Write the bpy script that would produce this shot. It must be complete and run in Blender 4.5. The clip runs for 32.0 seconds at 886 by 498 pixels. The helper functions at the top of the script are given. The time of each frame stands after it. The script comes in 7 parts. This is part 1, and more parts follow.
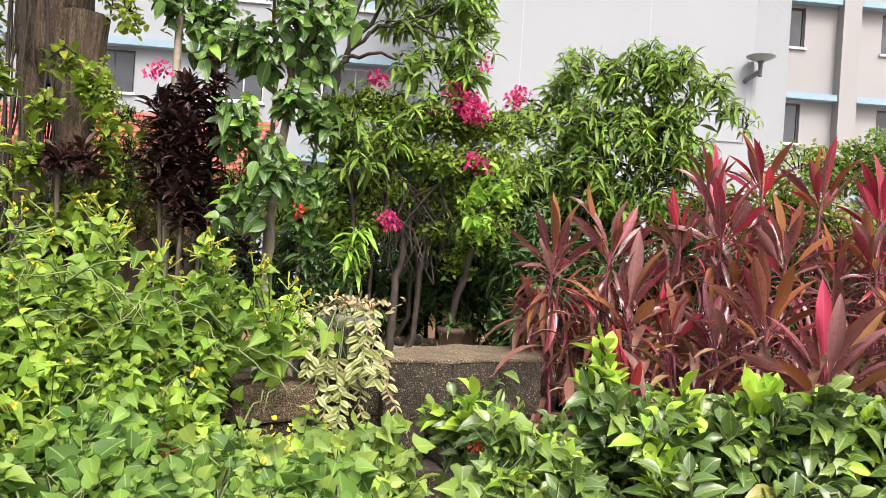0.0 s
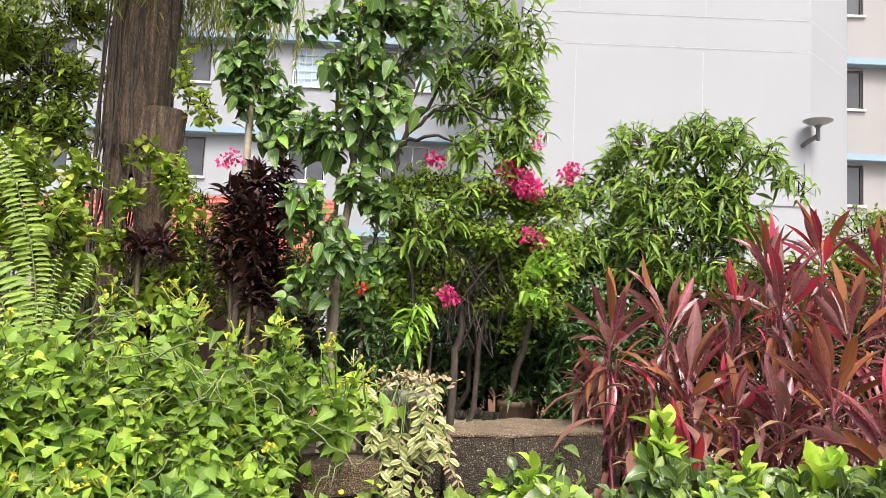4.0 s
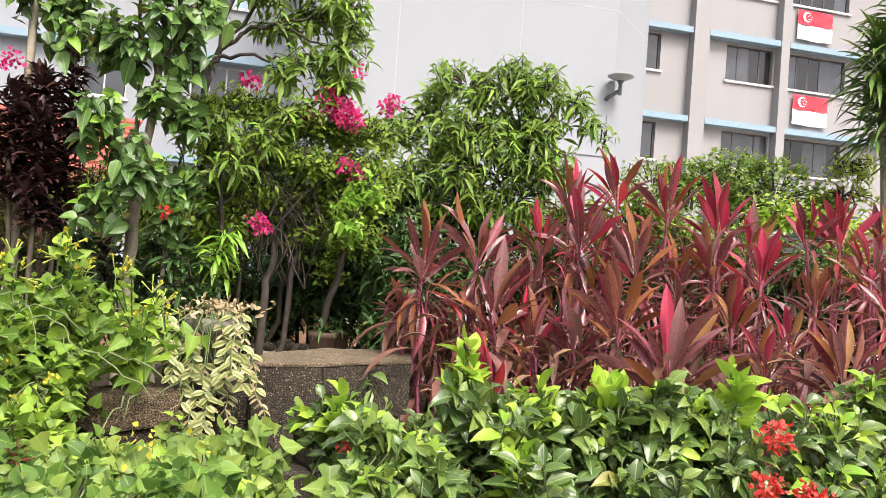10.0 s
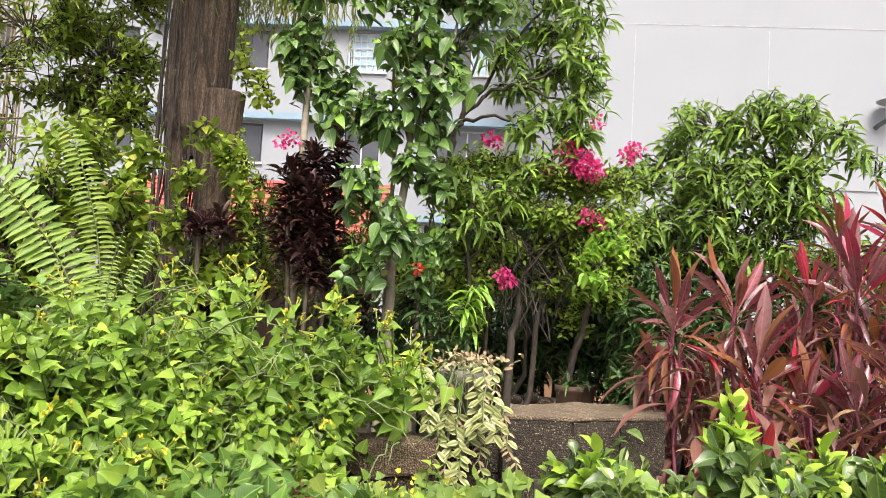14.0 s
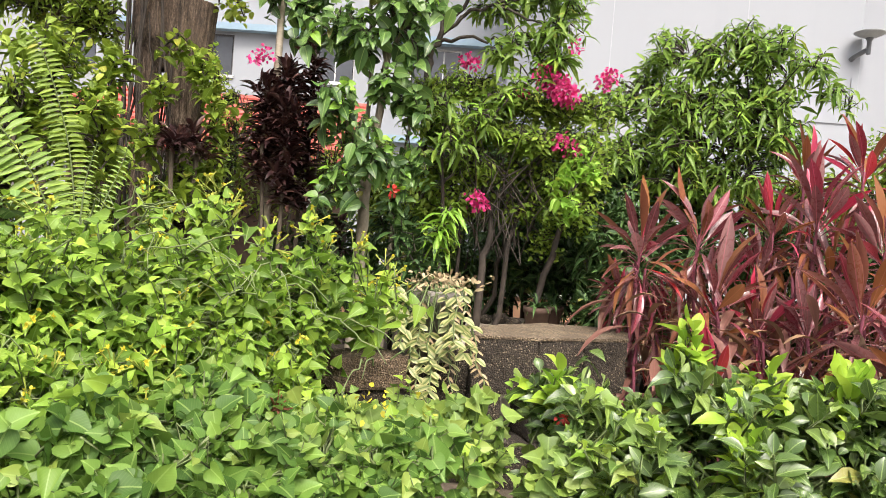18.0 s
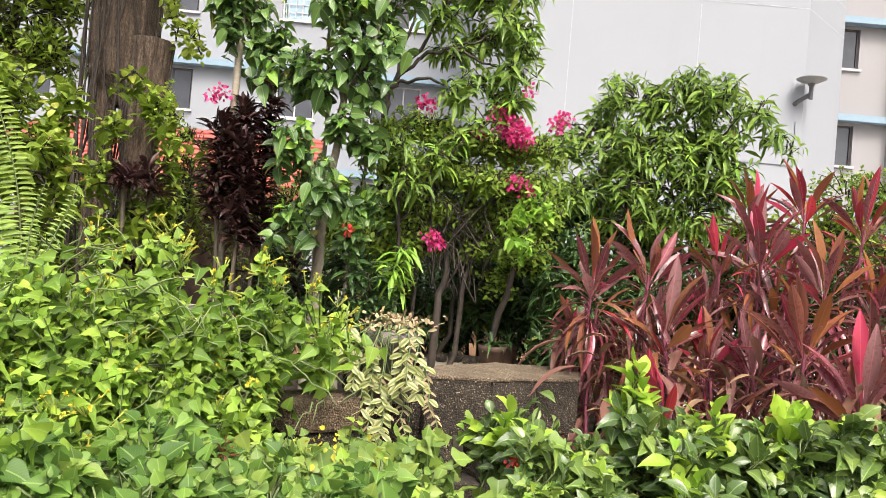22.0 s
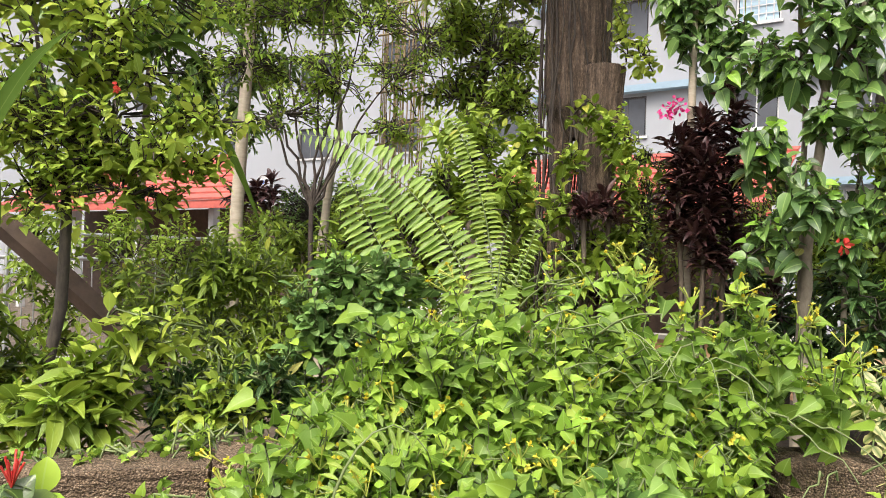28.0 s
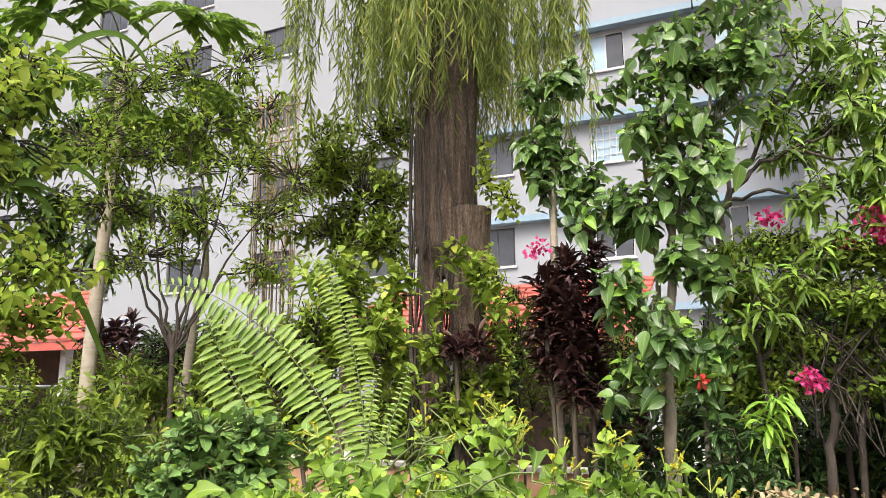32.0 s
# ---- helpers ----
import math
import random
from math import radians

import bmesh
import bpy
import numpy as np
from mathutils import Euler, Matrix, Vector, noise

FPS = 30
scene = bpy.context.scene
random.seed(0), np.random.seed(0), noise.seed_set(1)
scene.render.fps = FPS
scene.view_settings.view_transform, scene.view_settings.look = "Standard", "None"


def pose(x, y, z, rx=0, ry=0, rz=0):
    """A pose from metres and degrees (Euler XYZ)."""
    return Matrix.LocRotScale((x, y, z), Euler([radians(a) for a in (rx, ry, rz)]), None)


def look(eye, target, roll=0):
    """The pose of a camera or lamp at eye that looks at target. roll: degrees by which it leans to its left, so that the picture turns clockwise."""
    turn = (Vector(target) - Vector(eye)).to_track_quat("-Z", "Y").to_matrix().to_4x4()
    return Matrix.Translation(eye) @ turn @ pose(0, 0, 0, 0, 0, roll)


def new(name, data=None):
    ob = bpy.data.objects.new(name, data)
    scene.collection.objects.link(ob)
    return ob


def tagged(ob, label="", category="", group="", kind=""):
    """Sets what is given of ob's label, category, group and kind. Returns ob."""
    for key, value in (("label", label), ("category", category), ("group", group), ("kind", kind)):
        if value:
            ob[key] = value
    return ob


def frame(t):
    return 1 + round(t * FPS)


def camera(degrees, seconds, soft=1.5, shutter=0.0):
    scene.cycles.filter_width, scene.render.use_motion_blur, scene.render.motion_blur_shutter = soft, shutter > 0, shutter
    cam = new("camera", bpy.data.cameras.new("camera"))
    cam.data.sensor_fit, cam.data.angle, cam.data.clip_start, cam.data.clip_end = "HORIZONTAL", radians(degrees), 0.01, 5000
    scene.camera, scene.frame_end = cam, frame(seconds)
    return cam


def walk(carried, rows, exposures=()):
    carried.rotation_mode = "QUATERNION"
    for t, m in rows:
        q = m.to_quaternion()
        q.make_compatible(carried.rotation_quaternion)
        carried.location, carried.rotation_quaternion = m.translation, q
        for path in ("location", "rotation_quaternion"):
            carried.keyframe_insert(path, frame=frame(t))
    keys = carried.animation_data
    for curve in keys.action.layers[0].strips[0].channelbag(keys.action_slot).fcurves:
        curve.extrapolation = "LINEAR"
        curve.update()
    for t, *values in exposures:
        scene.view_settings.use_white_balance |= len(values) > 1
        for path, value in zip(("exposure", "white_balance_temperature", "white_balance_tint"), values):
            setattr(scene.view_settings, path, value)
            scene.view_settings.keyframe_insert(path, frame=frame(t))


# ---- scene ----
cam = camera(61.47, 32.0, soft=0.85)
# seconds, eye, point looked at, lean
PATH = [
    (0, (-0.020, 0.081, 1.541), (-0.5189, 2.0183, 1.5360), 3.64),
    (0.5, (-0.023, 0.074, 1.539), (-0.5432, 2.0049, 1.5322), 3.52),
    (1, (-0.017, 0.080, 1.538), (-0.5630, 2.0039, 1.5436), 3.34),
    (1.5, (-0.009, 0.052, 1.549), (-0.5806, 1.9688, 1.5756), 3.17),
    (2, (0.003, 0.024, 1.558), (-0.6123, 1.9258, 1.6101), 2.79),
    (2.5, (0.009, -0.004, 1.562), (-0.6629, 1.8782, 1.6403), 2.51),
    (4.5, (0.026, -0.072, 1.573), (-0.6035, 1.8145, 1.7876), 2.39),
    (5, (0.019, -0.073, 1.576), (-0.5319, 1.8342, 1.8222), 2.78),
    (5.5, (0.005, -0.079, 1.568), (-0.4619, 1.8484, 1.8250), 3.24),
    (6, (-0.017, -0.079, 1.565), (-0.3918, 1.8715, 1.8020), 3.79),
    (6.5, (-0.024, -0.065, 1.554), (-0.3045, 1.9051, 1.7541), 4.07),
    (7, (-0.023, -0.060, 1.551), (-0.2073, 1.9258, 1.7047), 4.35),
    (7.5, (-0.020, -0.055, 1.547), (-0.1194, 1.9394, 1.6592), 4.54),
    (8, (-0.012, -0.057, 1.537), (-0.0505, 1.9410, 1.6195), 4.49),
    (8.5, (-0.005, -0.044, 1.531), (-0.0063, 1.9548, 1.5926), 4.48),
    (9, (0.007, -0.021, 1.532), (0.0067, 1.9781, 1.5782), 4.40),
    (9.5, (0.014, 0.004, 1.534), (-0.0405, 2.0030, 1.5716), 4.34),
    (10, (0.016, -0.002, 1.534), (-0.1536, 1.9901, 1.5683), 4.17),
    (10.5, (0.017, -0.021, 1.535), (-0.3199, 1.9498, 1.5779), 3.90),
    (11, (0.010, -0.031, 1.534), (-0.4953, 1.9034, 1.5923), 3.65),
    (11.5, (0.012, -0.035, 1.531), (-0.6200, 1.8605, 1.6098), 3.45),
    (12, (0.006, -0.018, 1.520), (-0.7007, 1.8502, 1.6193), 3.42),
    (12.5, (-0.002, -0.005, 1.521), (-0.7404, 1.8507, 1.6304), 3.49),
    (13, (-0.017, 0.007, 1.522), (-0.7692, 1.8562, 1.6394), 3.42),
    (13.5, (-0.028, 0.015, 1.524), (-0.7938, 1.8583, 1.6498), 3.41),
    (14, (-0.027, 0.005, 1.525), (-0.8150, 1.8384, 1.6599), 3.25),
    (14.5, (-0.017, -0.012, 1.523), (-0.8467, 1.8029, 1.6618), 3.21),
    (16.5, (-0.044, -0.061, 1.511), (-0.9423, 1.7257, 1.5081), 3.36),
    (17, (-0.046, -0.060, 1.516), (-0.8802, 1.7565, 1.4613), 3.63),
    (17.5, (-0.029, -0.055, 1.529), (-0.7935, 1.7909, 1.4491), 4.04),
    (18, (-0.009, -0.068, 1.535), (-0.7170, 1.8011, 1.4628), 4.57),
    (18.5, (0.006, -0.071, 1.545), (-0.6528, 1.8163, 1.4961), 5.06),
    (19, (0.015, -0.074, 1.554), (-0.5835, 1.8344, 1.5231), 5.42),
    (19.5, (0.022, -0.068, 1.559), (-0.4972, 1.8637, 1.5373), 5.75),
    (20, (0.025, -0.068, 1.562), (-0.4048, 1.8852, 1.5393), 6.04),
    (20.5, (0.013, -0.060, 1.570), (-0.3476, 1.9066, 1.5421), 6.16),
    (21, (0.014, -0.062, 1.572), (-0.3478, 1.9048, 1.5532), 6.05),
    (21.5, (0.029, -0.083, 1.572), (-0.4250, 1.8647, 1.5736), 5.53),
    (22, (0.032, -0.089, 1.575), (-0.5820, 1.8144, 1.6034), 4.85),
    (22.5, (0.050, -0.076, 1.599), (-0.7534, 1.7550, 1.6438), 4.22),
    (23, (0.042, -0.072, 1.601), (-0.9395, 1.6690, 1.6601), 3.64),
    (23.5, (0.032, -0.057, 1.594), (-1.0852, 1.6009, 1.6585), 3.24),
    (24, (0.036, -0.042, 1.589), (-1.1828, 1.5425, 1.6520), 2.85),
    (24.5, (0.049, -0.043, 1.584), (-1.2589, 1.4687, 1.6453), 2.51),
    (25, (0.079, -0.034, 1.580), (-1.3189, 1.3946, 1.6356), 2.24),
    (25.5, (0.113, -0.027, 1.571), (-1.3761, 1.3070, 1.6189), 1.95),
    (26, (0.035, 0.033, 1.563), (-1.5357, 1.2698, 1.6069), 1.71),
    (26.5, (-0.122, 0.124, 1.568), (-1.7469, 1.2893, 1.6121), 1.71),
    (28.5, (-0.265, 0.345, 1.607), (-1.8239, 1.5973, 1.6289), 1.59),
    (29, (-0.280, 0.366, 1.636), (-1.8069, 1.6580, 1.6736), 1.31),
    (29.5, (-0.302, 0.382, 1.671), (-1.7894, 1.7174, 1.7517), 0.76),
    (30, (-0.309, 0.389, 1.682), (-1.7570, 1.7617, 1.8166), -0.00),
    (30.5, (-0.283, 0.393, 1.699), (-1.6962, 1.7927, 1.9106), -0.48),
    (31, (-0.274, 0.391, 1.702), (-1.6541, 1.8113, 1.9810), -0.69),
    (31.5, (-0.271, 0.391, 1.706), (-1.6301, 1.8209, 2.0343), -0.62),
    (32, (-0.267, 0.386, 1.704), (-1.6137, 1.8196, 2.0691), -0.47),
]
walk(cam, [(t, look(eye, target, roll)) for t, eye, target, roll in PATH], [(0, 0.78), (22, 0.78), (25, 0.68), (32, 0.7)])

# ---------------------------------------------------------------- world and sun
world = bpy.data.worlds.new("sky")
scene.world = world
world.use_nodes = True
wn = world.node_tree
sky = wn.nodes.new("ShaderNodeTexSky")
sky.sky_type, sky.sun_disc = "NISHITA", False
sky.sun_elevation, sky.sun_rotation = radians(55), radians(146)
sky.dust_density, sky.air_density, sky.ozone_density = 7.0, 0.6, 0.3
haze = wn.nodes.new("ShaderNodeHueSaturation")
haze.inputs["Saturation"].default_value = 0.72
wn.links.new(sky.outputs[0], haze.inputs["Color"])
wn.links.new(haze.outputs[0], wn.nodes["Background"].inputs[0])
wn.nodes["Background"].inputs[1].default_value = 0.235
sun = new("sun", bpy.data.lights.new("sun", "SUN"))
sun.data.energy, sun.data.angle, sun.data.color = 1.85, radians(15), (1.0, 0.955, 0.89)
sun.matrix_world = look((0, 0, 0), (-0.319, 0.478, -0.82))

# ---------------------------------------------------------------- helpers of the place
EYE = 1.55
GOLD = 2.39996
LIGHT = np.array((0.3, -0.5, 0.8))


def at(az, el, d):
    """A place by its bearing and height angle (degrees) and its ground distance from the standpoint."""
    a = radians(az)
    return Vector((d * math.sin(a), d * math.cos(a), EYE + d * math.tan(radians(el))))


def ground_at(az, d):
    a = radians(az)
    return Vector((d * math.sin(a), d * math.cos(a), 0))


def thing(name, label, category, loc=(0, 0, 0), group="", kind="", rz=0.0):
    ob = new(name)
    ob.empty_display_size = 0.1
    ob.matrix_world = Matrix.Translation(loc) @ Matrix.Rotation(radians(rz), 4, "Z")
    return tagged(ob, label, category, group, kind)


def mesh_of(name, V, F, mat, uv=None, smooth=True):
    """A mesh from arrays; F is a list of (faces array) blocks of 3 or 4 corners."""
    me = bpy.data.meshes.new(name)
    blocks = [np.asarray(b, np.int32) for b in F if len(b)]
    nl = sum(b.size for b in blocks)
    npoly = sum(len(b) for b in blocks)
    me.vertices.add(len(V))
    me.vertices.foreach_set("co", np.asarray(V, np.float32).ravel())
    me.loops.add(nl)
    me.polygons.add(npoly)
    idx = np.concatenate([b.ravel() for b in blocks])
    sizes = np.concatenate([np.full(len(b), b.shape[1], np.int32) for b in blocks])
    me.loops.foreach_set("vertex_index", idx)
    me.polygons.foreach_set("loop_start", np.concatenate([[0], np.cumsum(sizes)[:-1]]).astype(np.int32))
    me.polygons.foreach_set("use_smooth", np.full(npoly, smooth))
    if uv is not None:
        layer = me.uv_layers.new(name="leaf")
        layer.data.foreach_set("uv", np.asarray(uv, np.float32)[idx].ravel())
    me.materials.append(mat)
    me.update(calc_edges=True)
    me.validate()
    return me


def hang(name, me, parent, label="", world_space=True, kind=""):
    """Links a mesh under a thing; world_space: its numbers are places in the world."""
    ob = new(name, me)
    ob.parent = parent
    if world_space and parent is not None:
        ob.matrix_parent_inverse = parent.matrix_world.inverted()
    return tagged(ob, label, kind=kind)


def part(name, bm, mat, parent, label="", bevel=0.0, smooth=False):
    if bevel:
        bmesh.ops.bevel(bm, geom=bm.edges[:], offset=bevel, segments=2, affect="EDGES", profile=0.6)
    me = bpy.data.meshes.new(name)
    bm.to_mesh(me)
    bm.free()
    for p in me.polygons:
        p.use_smooth = smooth
    me.materials.append(mat)
    ob = new(name, me)
    ob.parent = parent
    return tagged(ob, label)


def box(x0, x1, y0, y1, z0, z1, bm=None):
    bm = bm or bmesh.new()
    vs = [bm.verts.new((x, y, z)) for z in (z0, z1) for x, y in ((x0, y0), (x1, y0), (x1, y1), (x0, y1))]
    for f in ((3, 2, 1, 0), (4, 5, 6, 7), (0, 1, 5, 4), (1, 2, 6, 5), (2, 3, 7, 6), (3, 0, 4, 7)):
        bm.faces.new([vs[i] for i in f])
    return bm


def prism(points, z0, z1, bm=None):
    """An upright prism over a plan outline (counter-clockwise)."""
    bm = bm or bmesh.new()
    lo = [bm.verts.new((x, y, z0)) for x, y in points]
    hi = [bm.verts.new((x, y, z1)) for x, y in points]
    n = len(points)
    bm.faces.new(lo[::-1])
    bm.faces.new(hi)
    for i in range(n):
        bm.faces.new((lo[i], lo[(i + 1) % n], hi[(i + 1) % n], hi[i]))
    return bm


def norm(a):
    return a / np.maximum(np.linalg.norm(a, axis=-1, keepdims=True), 1e-9)


class Tubes:
    """Gathers tapered tubes along polylines into one mesh."""

    def __init__(self, sides=6):
        self.sides, self.V, self.F, self.n = sides, [], [], 0

    def add(self, pts, radii, rough=0.0, rng=None):
        P = np.array([tuple(p) for p in pts], float)
        R = np.array(radii, float)
        T = norm(np.gradient(P, axis=0))
        ref = np.array([0.0, 0.0, 1.0]) if abs(T[0, 2]) < 0.8 else np.array([1.0, 0.0, 0.0])
        X = norm(np.cross(T, ref))
        Y = np.cross(T, X)
        a = np.arange(self.sides) * 2 * np.pi / self.sides
        r = R[:, None] * (1 + (rough * rng.standard_normal((len(P), self.sides)) if rough else 0))
        ring = P[:, None] + r[..., None] * (np.cos(a)[None, :, None] * X[:, None] + np.sin(a)[None, :, None] * Y[:, None])
        self.V.append(ring.reshape(-1, 3))
        i = np.arange(len(P) - 1)[:, None] * self.sides
        j = np.arange(self.sides)[None]
        k = (j + 1) % self.sides
        self.F.append((np.stack([i + j, i + k, i + self.sides + k, i + self.sides + j], -1).reshape(-1, 4)) + self.n)
        self.n += len(P) * self.sides
        return self

    def mesh(self, name, mat, smooth=True):
        return mesh_of(name, np.concatenate(self.V), self.F, mat, None, smooth)


def bow(a, b, sag=0.0, n=6, rng=None, wob=0.0):
    """Points of a line from a to b, bowed sideways by wob and upwards by sag."""
    a, b = np.array(tuple(a), float), np.array(tuple(b), float)
    t = np.linspace(0, 1, n)[:, None]
    p = a + (b - a) * t
    p[:, 2] += (sag * 4 * t * (1 - t))[:, 0]
    if wob and rng is not None:
        p[1:-1] += rng.normal(0, wob, (n - 2, 3))
    return p


def leaf_shape(rows, fold=0.25, wave=0.0):
    """A leaf along +y, one long and (at most) one wide, as vertices, triangles, quads and uv. rows: (place along it, width)."""
    k = len(rows)
    V, uv = [(0, 0, 0)], [(0.5, 0)]
    for i, (y, w) in enumerate(rows):
        lift = wave * (1 if i % 2 else -1)
        V += [(-w / 2, y, w * fold + lift), (0, max(y, 0.03), 0), (w / 2, y, w * fold - lift)]
        uv += [(0.5 - w / 2, y), (0.5, y), (0.5 + w / 2, y)]
    V.append((0, 1, 0))
    uv.append((0.5, 1))
    tri = [(0, 2, 1), (0, 3, 2)]
    quad = []
    for i in range(k - 1):
        a = 1 + 3 * i
        quad += [(a, a + 1, a + 4, a + 3), (a + 1, a + 2, a + 5, a + 4)]
    e, a = len(V) - 1, 1 + 3 * (k - 1)
    tri += [(a, a + 1, e), (a + 1, a + 2, e)]
    return np.array(V, float), np.array(tri), np.array(quad).reshape(-1, 4), np.array(uv, float)


OVATE = leaf_shape(((0.05, 0.45), (0.16, 0.82), (0.32, 1.0), (0.5, 0.93), (0.7, 0.64), (0.87, 0.28)), 0.2, 0.018)
HEART = leaf_shape(((-0.09, 0.5), (0.03, 0.88), (0.16, 1.0), (0.34, 0.92), (0.54, 0.64), (0.78, 0.25)), 0.22, 0.025)
DELTA = leaf_shape(((-0.03, 0.5), (0.06, 0.94), (0.17, 1.0), (0.36, 0.8), (0.58, 0.5), (0.8, 0.2)), 0.24, 0.03)
LOBED = leaf_shape(((-0.07, 0.52), (0.06, 1.0), (0.17, 0.96), (0.27, 0.66), (0.4, 0.6), (0.5, 0.5), (0.74, 0.2)), 0.2, 0.02)
LANCE = leaf_shape(((0.1, 0.4), (0.32, 0.95), (0.55, 0.95), (0.8, 0.45)), 0.22, 0.02)
ROUND = leaf_shape(((0.08, 0.5), (0.3, 0.95), (0.62, 1.0), (0.88, 0.6)), 0.15)
BLADE = leaf_shape(((0.06, 0.22), (0.2, 0.55), (0.4, 0.95), (0.58, 1.0), (0.76, 0.75), (0.9, 0.38)), 0.3)
FAR_LANCE = leaf_shape(((0.25, 0.9), (0.62, 0.9)), 0.22)
FAR_OVATE = leaf_shape(((0.12, 0.7), (0.42, 1.0), (0.78, 0.5)), 0.2)
NEEDLE = leaf_shape(((0.3, 1.0), (0.7, 0.8)), 0.2)


class Leaves:
    """Gathers many leaves into one mesh."""

    def __init__(self, shape):
        self.shape, self.V, self.count = shape, [], 0

    def add(self, pos, way, up, length, width, bend=0.3):
        V0 = self.shape[0]
        pos, way, up = (np.asarray(a, float).reshape(-1, 3) for a in (pos, way, up))
        n = len(pos)
        if not n:
            return self
        Y = norm(way)
        X = norm(np.cross(Y, up) + 1e-6)
        Z = np.cross(X, Y)
        L, Wd, B = (np.broadcast_to(np.asarray(a, float), (n,)) for a in (length, width, bend))
        y, x, z = V0[:, 1], V0[:, 0], V0[:, 2]
        b = B[:, None] * y * y
        self.V.append(pos[:, None] + (L[:, None] * y * (1 - 0.3 * b))[..., None] * Y[:, None] + (Wd[:, None] * x)[..., None] * X[:, None] + (Wd[:, None] * z)[..., None] * Z[:, None] - (L[:, None] * b)[..., None] * np.array([0, 0, 1.0]) * 0.75 - (L[:, None] * b)[..., None] * Z[:, None] * 0.25)
        self.count += n
        return self

    def mesh(self, name, mat):
        V0, tri, quad, uv = self.shape
        k = len(V0)
        V = np.concatenate(self.V).reshape(-1, 3)
        off = (np.arange(self.count) * k)[:, None, None]
        return mesh_of(name, V, [(tri[None] + off).reshape(-1, 3), (quad[None] + off).reshape(-1, 4)], mat, np.tile(uv, (self.count, 1)))


def sprays(tips, axes, rng, n, length, width, step=0.03, open_angle=60, droop=0.3, bend=0.3, spread=10, both=None, flat=0.0):
    """Leaves set spirally along the ends of twigs: positions, ways, ups, lengths, widths, and each one's rank from the tip. flat: how far the leaves turn their faces to the light."""
    k = len(tips)
    A = norm(axes)
    ref = norm(rng.normal(size=(k, 3)))
    X = norm(np.cross(A, ref))
    Y = np.cross(A, X)
    out = []
    for j in range(n):
        ang = j * (GOLD if not both else np.pi) + (0 if not both else (j // 2) * np.pi / 2) + rng.normal(0, 0.25, k)
        op = np.radians(open_angle * (0.35 + 0.65 * min(1, (j + 1) / (0.6 * n))) + rng.normal(0, spread, k))
        side = np.cos(ang)[:, None] * X + np.sin(ang)[:, None] * Y
        way = A * np.cos(op)[:, None] + side * np.sin(op)[:, None]
        way[:, 2] -= droop * (0.4 + 0.6 * (j + 1) / n)
        pos = tips - A * (step * j)
        way += rng.normal(0, 0.16, (k, 3))
        up = A * 0.5 + np.array([0, 0, 1.0]) + rng.normal(0, 0.45, (k, 3))
        if flat:
            f = norm(LIGHT + rng.normal(0, 0.55, (k, 3)))
            way -= flat * (way * f).sum(1, keepdims=True) * f
            up = f
        ln = length * rng.uniform(0.5, 1.3, k) * (0.6 + 0.4 * min(1, (j + 1) / (0.5 * n)))
        out.append((pos, way, up, ln, ln * width / length, np.full(k, j)))
    return [np.concatenate(c) for c in zip(*out)]


def tips_in(blobs, rng, root, lift=0.3, noise_=0.5, shell=0.6):
    """Twig ends in ellipsoids (centre, radii, count), with the ways they point."""
    P, A = [], []
    for c, r, n in blobs:
        d = norm(rng.normal(size=(n, 3)))
        if n >= 18 and shell < 0.7:
            # the twigs gather in clumps with gaps between them
            m = max(5, n // 4)
            hub = norm(rng.normal(size=(m, 3))) * (0.35 + 0.65 * rng.random((m, 1)) ** 0.6)
            pick = rng.integers(m, size=n)
            q = hub[pick] + d * 0.5 * rng.random((n, 1)) ** 0.5
            p = np.array(tuple(c)) + q * np.array(r)
            d = norm(q + 0.6 * d)
        else:
            p = np.array(tuple(c)) + d * np.array(r) * (shell + (1 - shell) * rng.random((n, 1)))
        P.append(p)
        A.append(d)
    P, A = np.concatenate(P), np.concatenate(A)
    far = norm(P - np.array(tuple(root)))
    return P, norm(A * 0.7 + far * 0.5 + np.array([0, 0, lift]) + rng.normal(0, noise_, P.shape))


# ---------------------------------------------------------------- materials
def material(name, rough=0.6, metal=0.0):
    m = bpy.data.materials.new(name)
    m.use_nodes = True
    nt = m.node_tree
    b = nt.nodes["Principled BSDF"]
    b.inputs["Roughness"].default_value, b.inputs["Metallic"].default_value = rough, metal
    return m, nt, b


def ramp(nt, fac, stops):
    r = nt.nodes.new("ShaderNodeValToRGB")
    r.color_ramp.elements[0].position, r.color_ramp.elements[0].color = stops[0][0], (*stops[0][1], 1)
    r.color_ramp.elements[1].position, r.color_ramp.elements[1].color = stops[-1][0], (*stops[-1][1], 1)
    for p, c in stops[1:-1]:
        r.color_ramp.elements.new(p).color = (*c, 1)
    nt.links.new(fac, r.inputs[0])
    return r.outputs[0]


def noise_node(nt, scale, detail=4, rough=0.6, coord="Object", stretch=None):
    tc = nt.nodes.new("ShaderNodeTexCoord")
    n = nt.nodes.new("ShaderNodeTexNoise")
    n.inputs["Scale"].default_value, n.inputs["Detail"].default_value, n.inputs["Roughness"].default_value = scale, detail, rough
    src = tc.outputs[coord]
    if stretch:
        mp = nt.nodes.new("ShaderNodeMapping")
        mp.inputs["Scale"].default_value = stretch
        nt.links.new(src, mp.inputs[0])
        src = mp.outputs[0]
    nt.links.new(src, n.inputs["Vector"])
    return n.outputs[0]


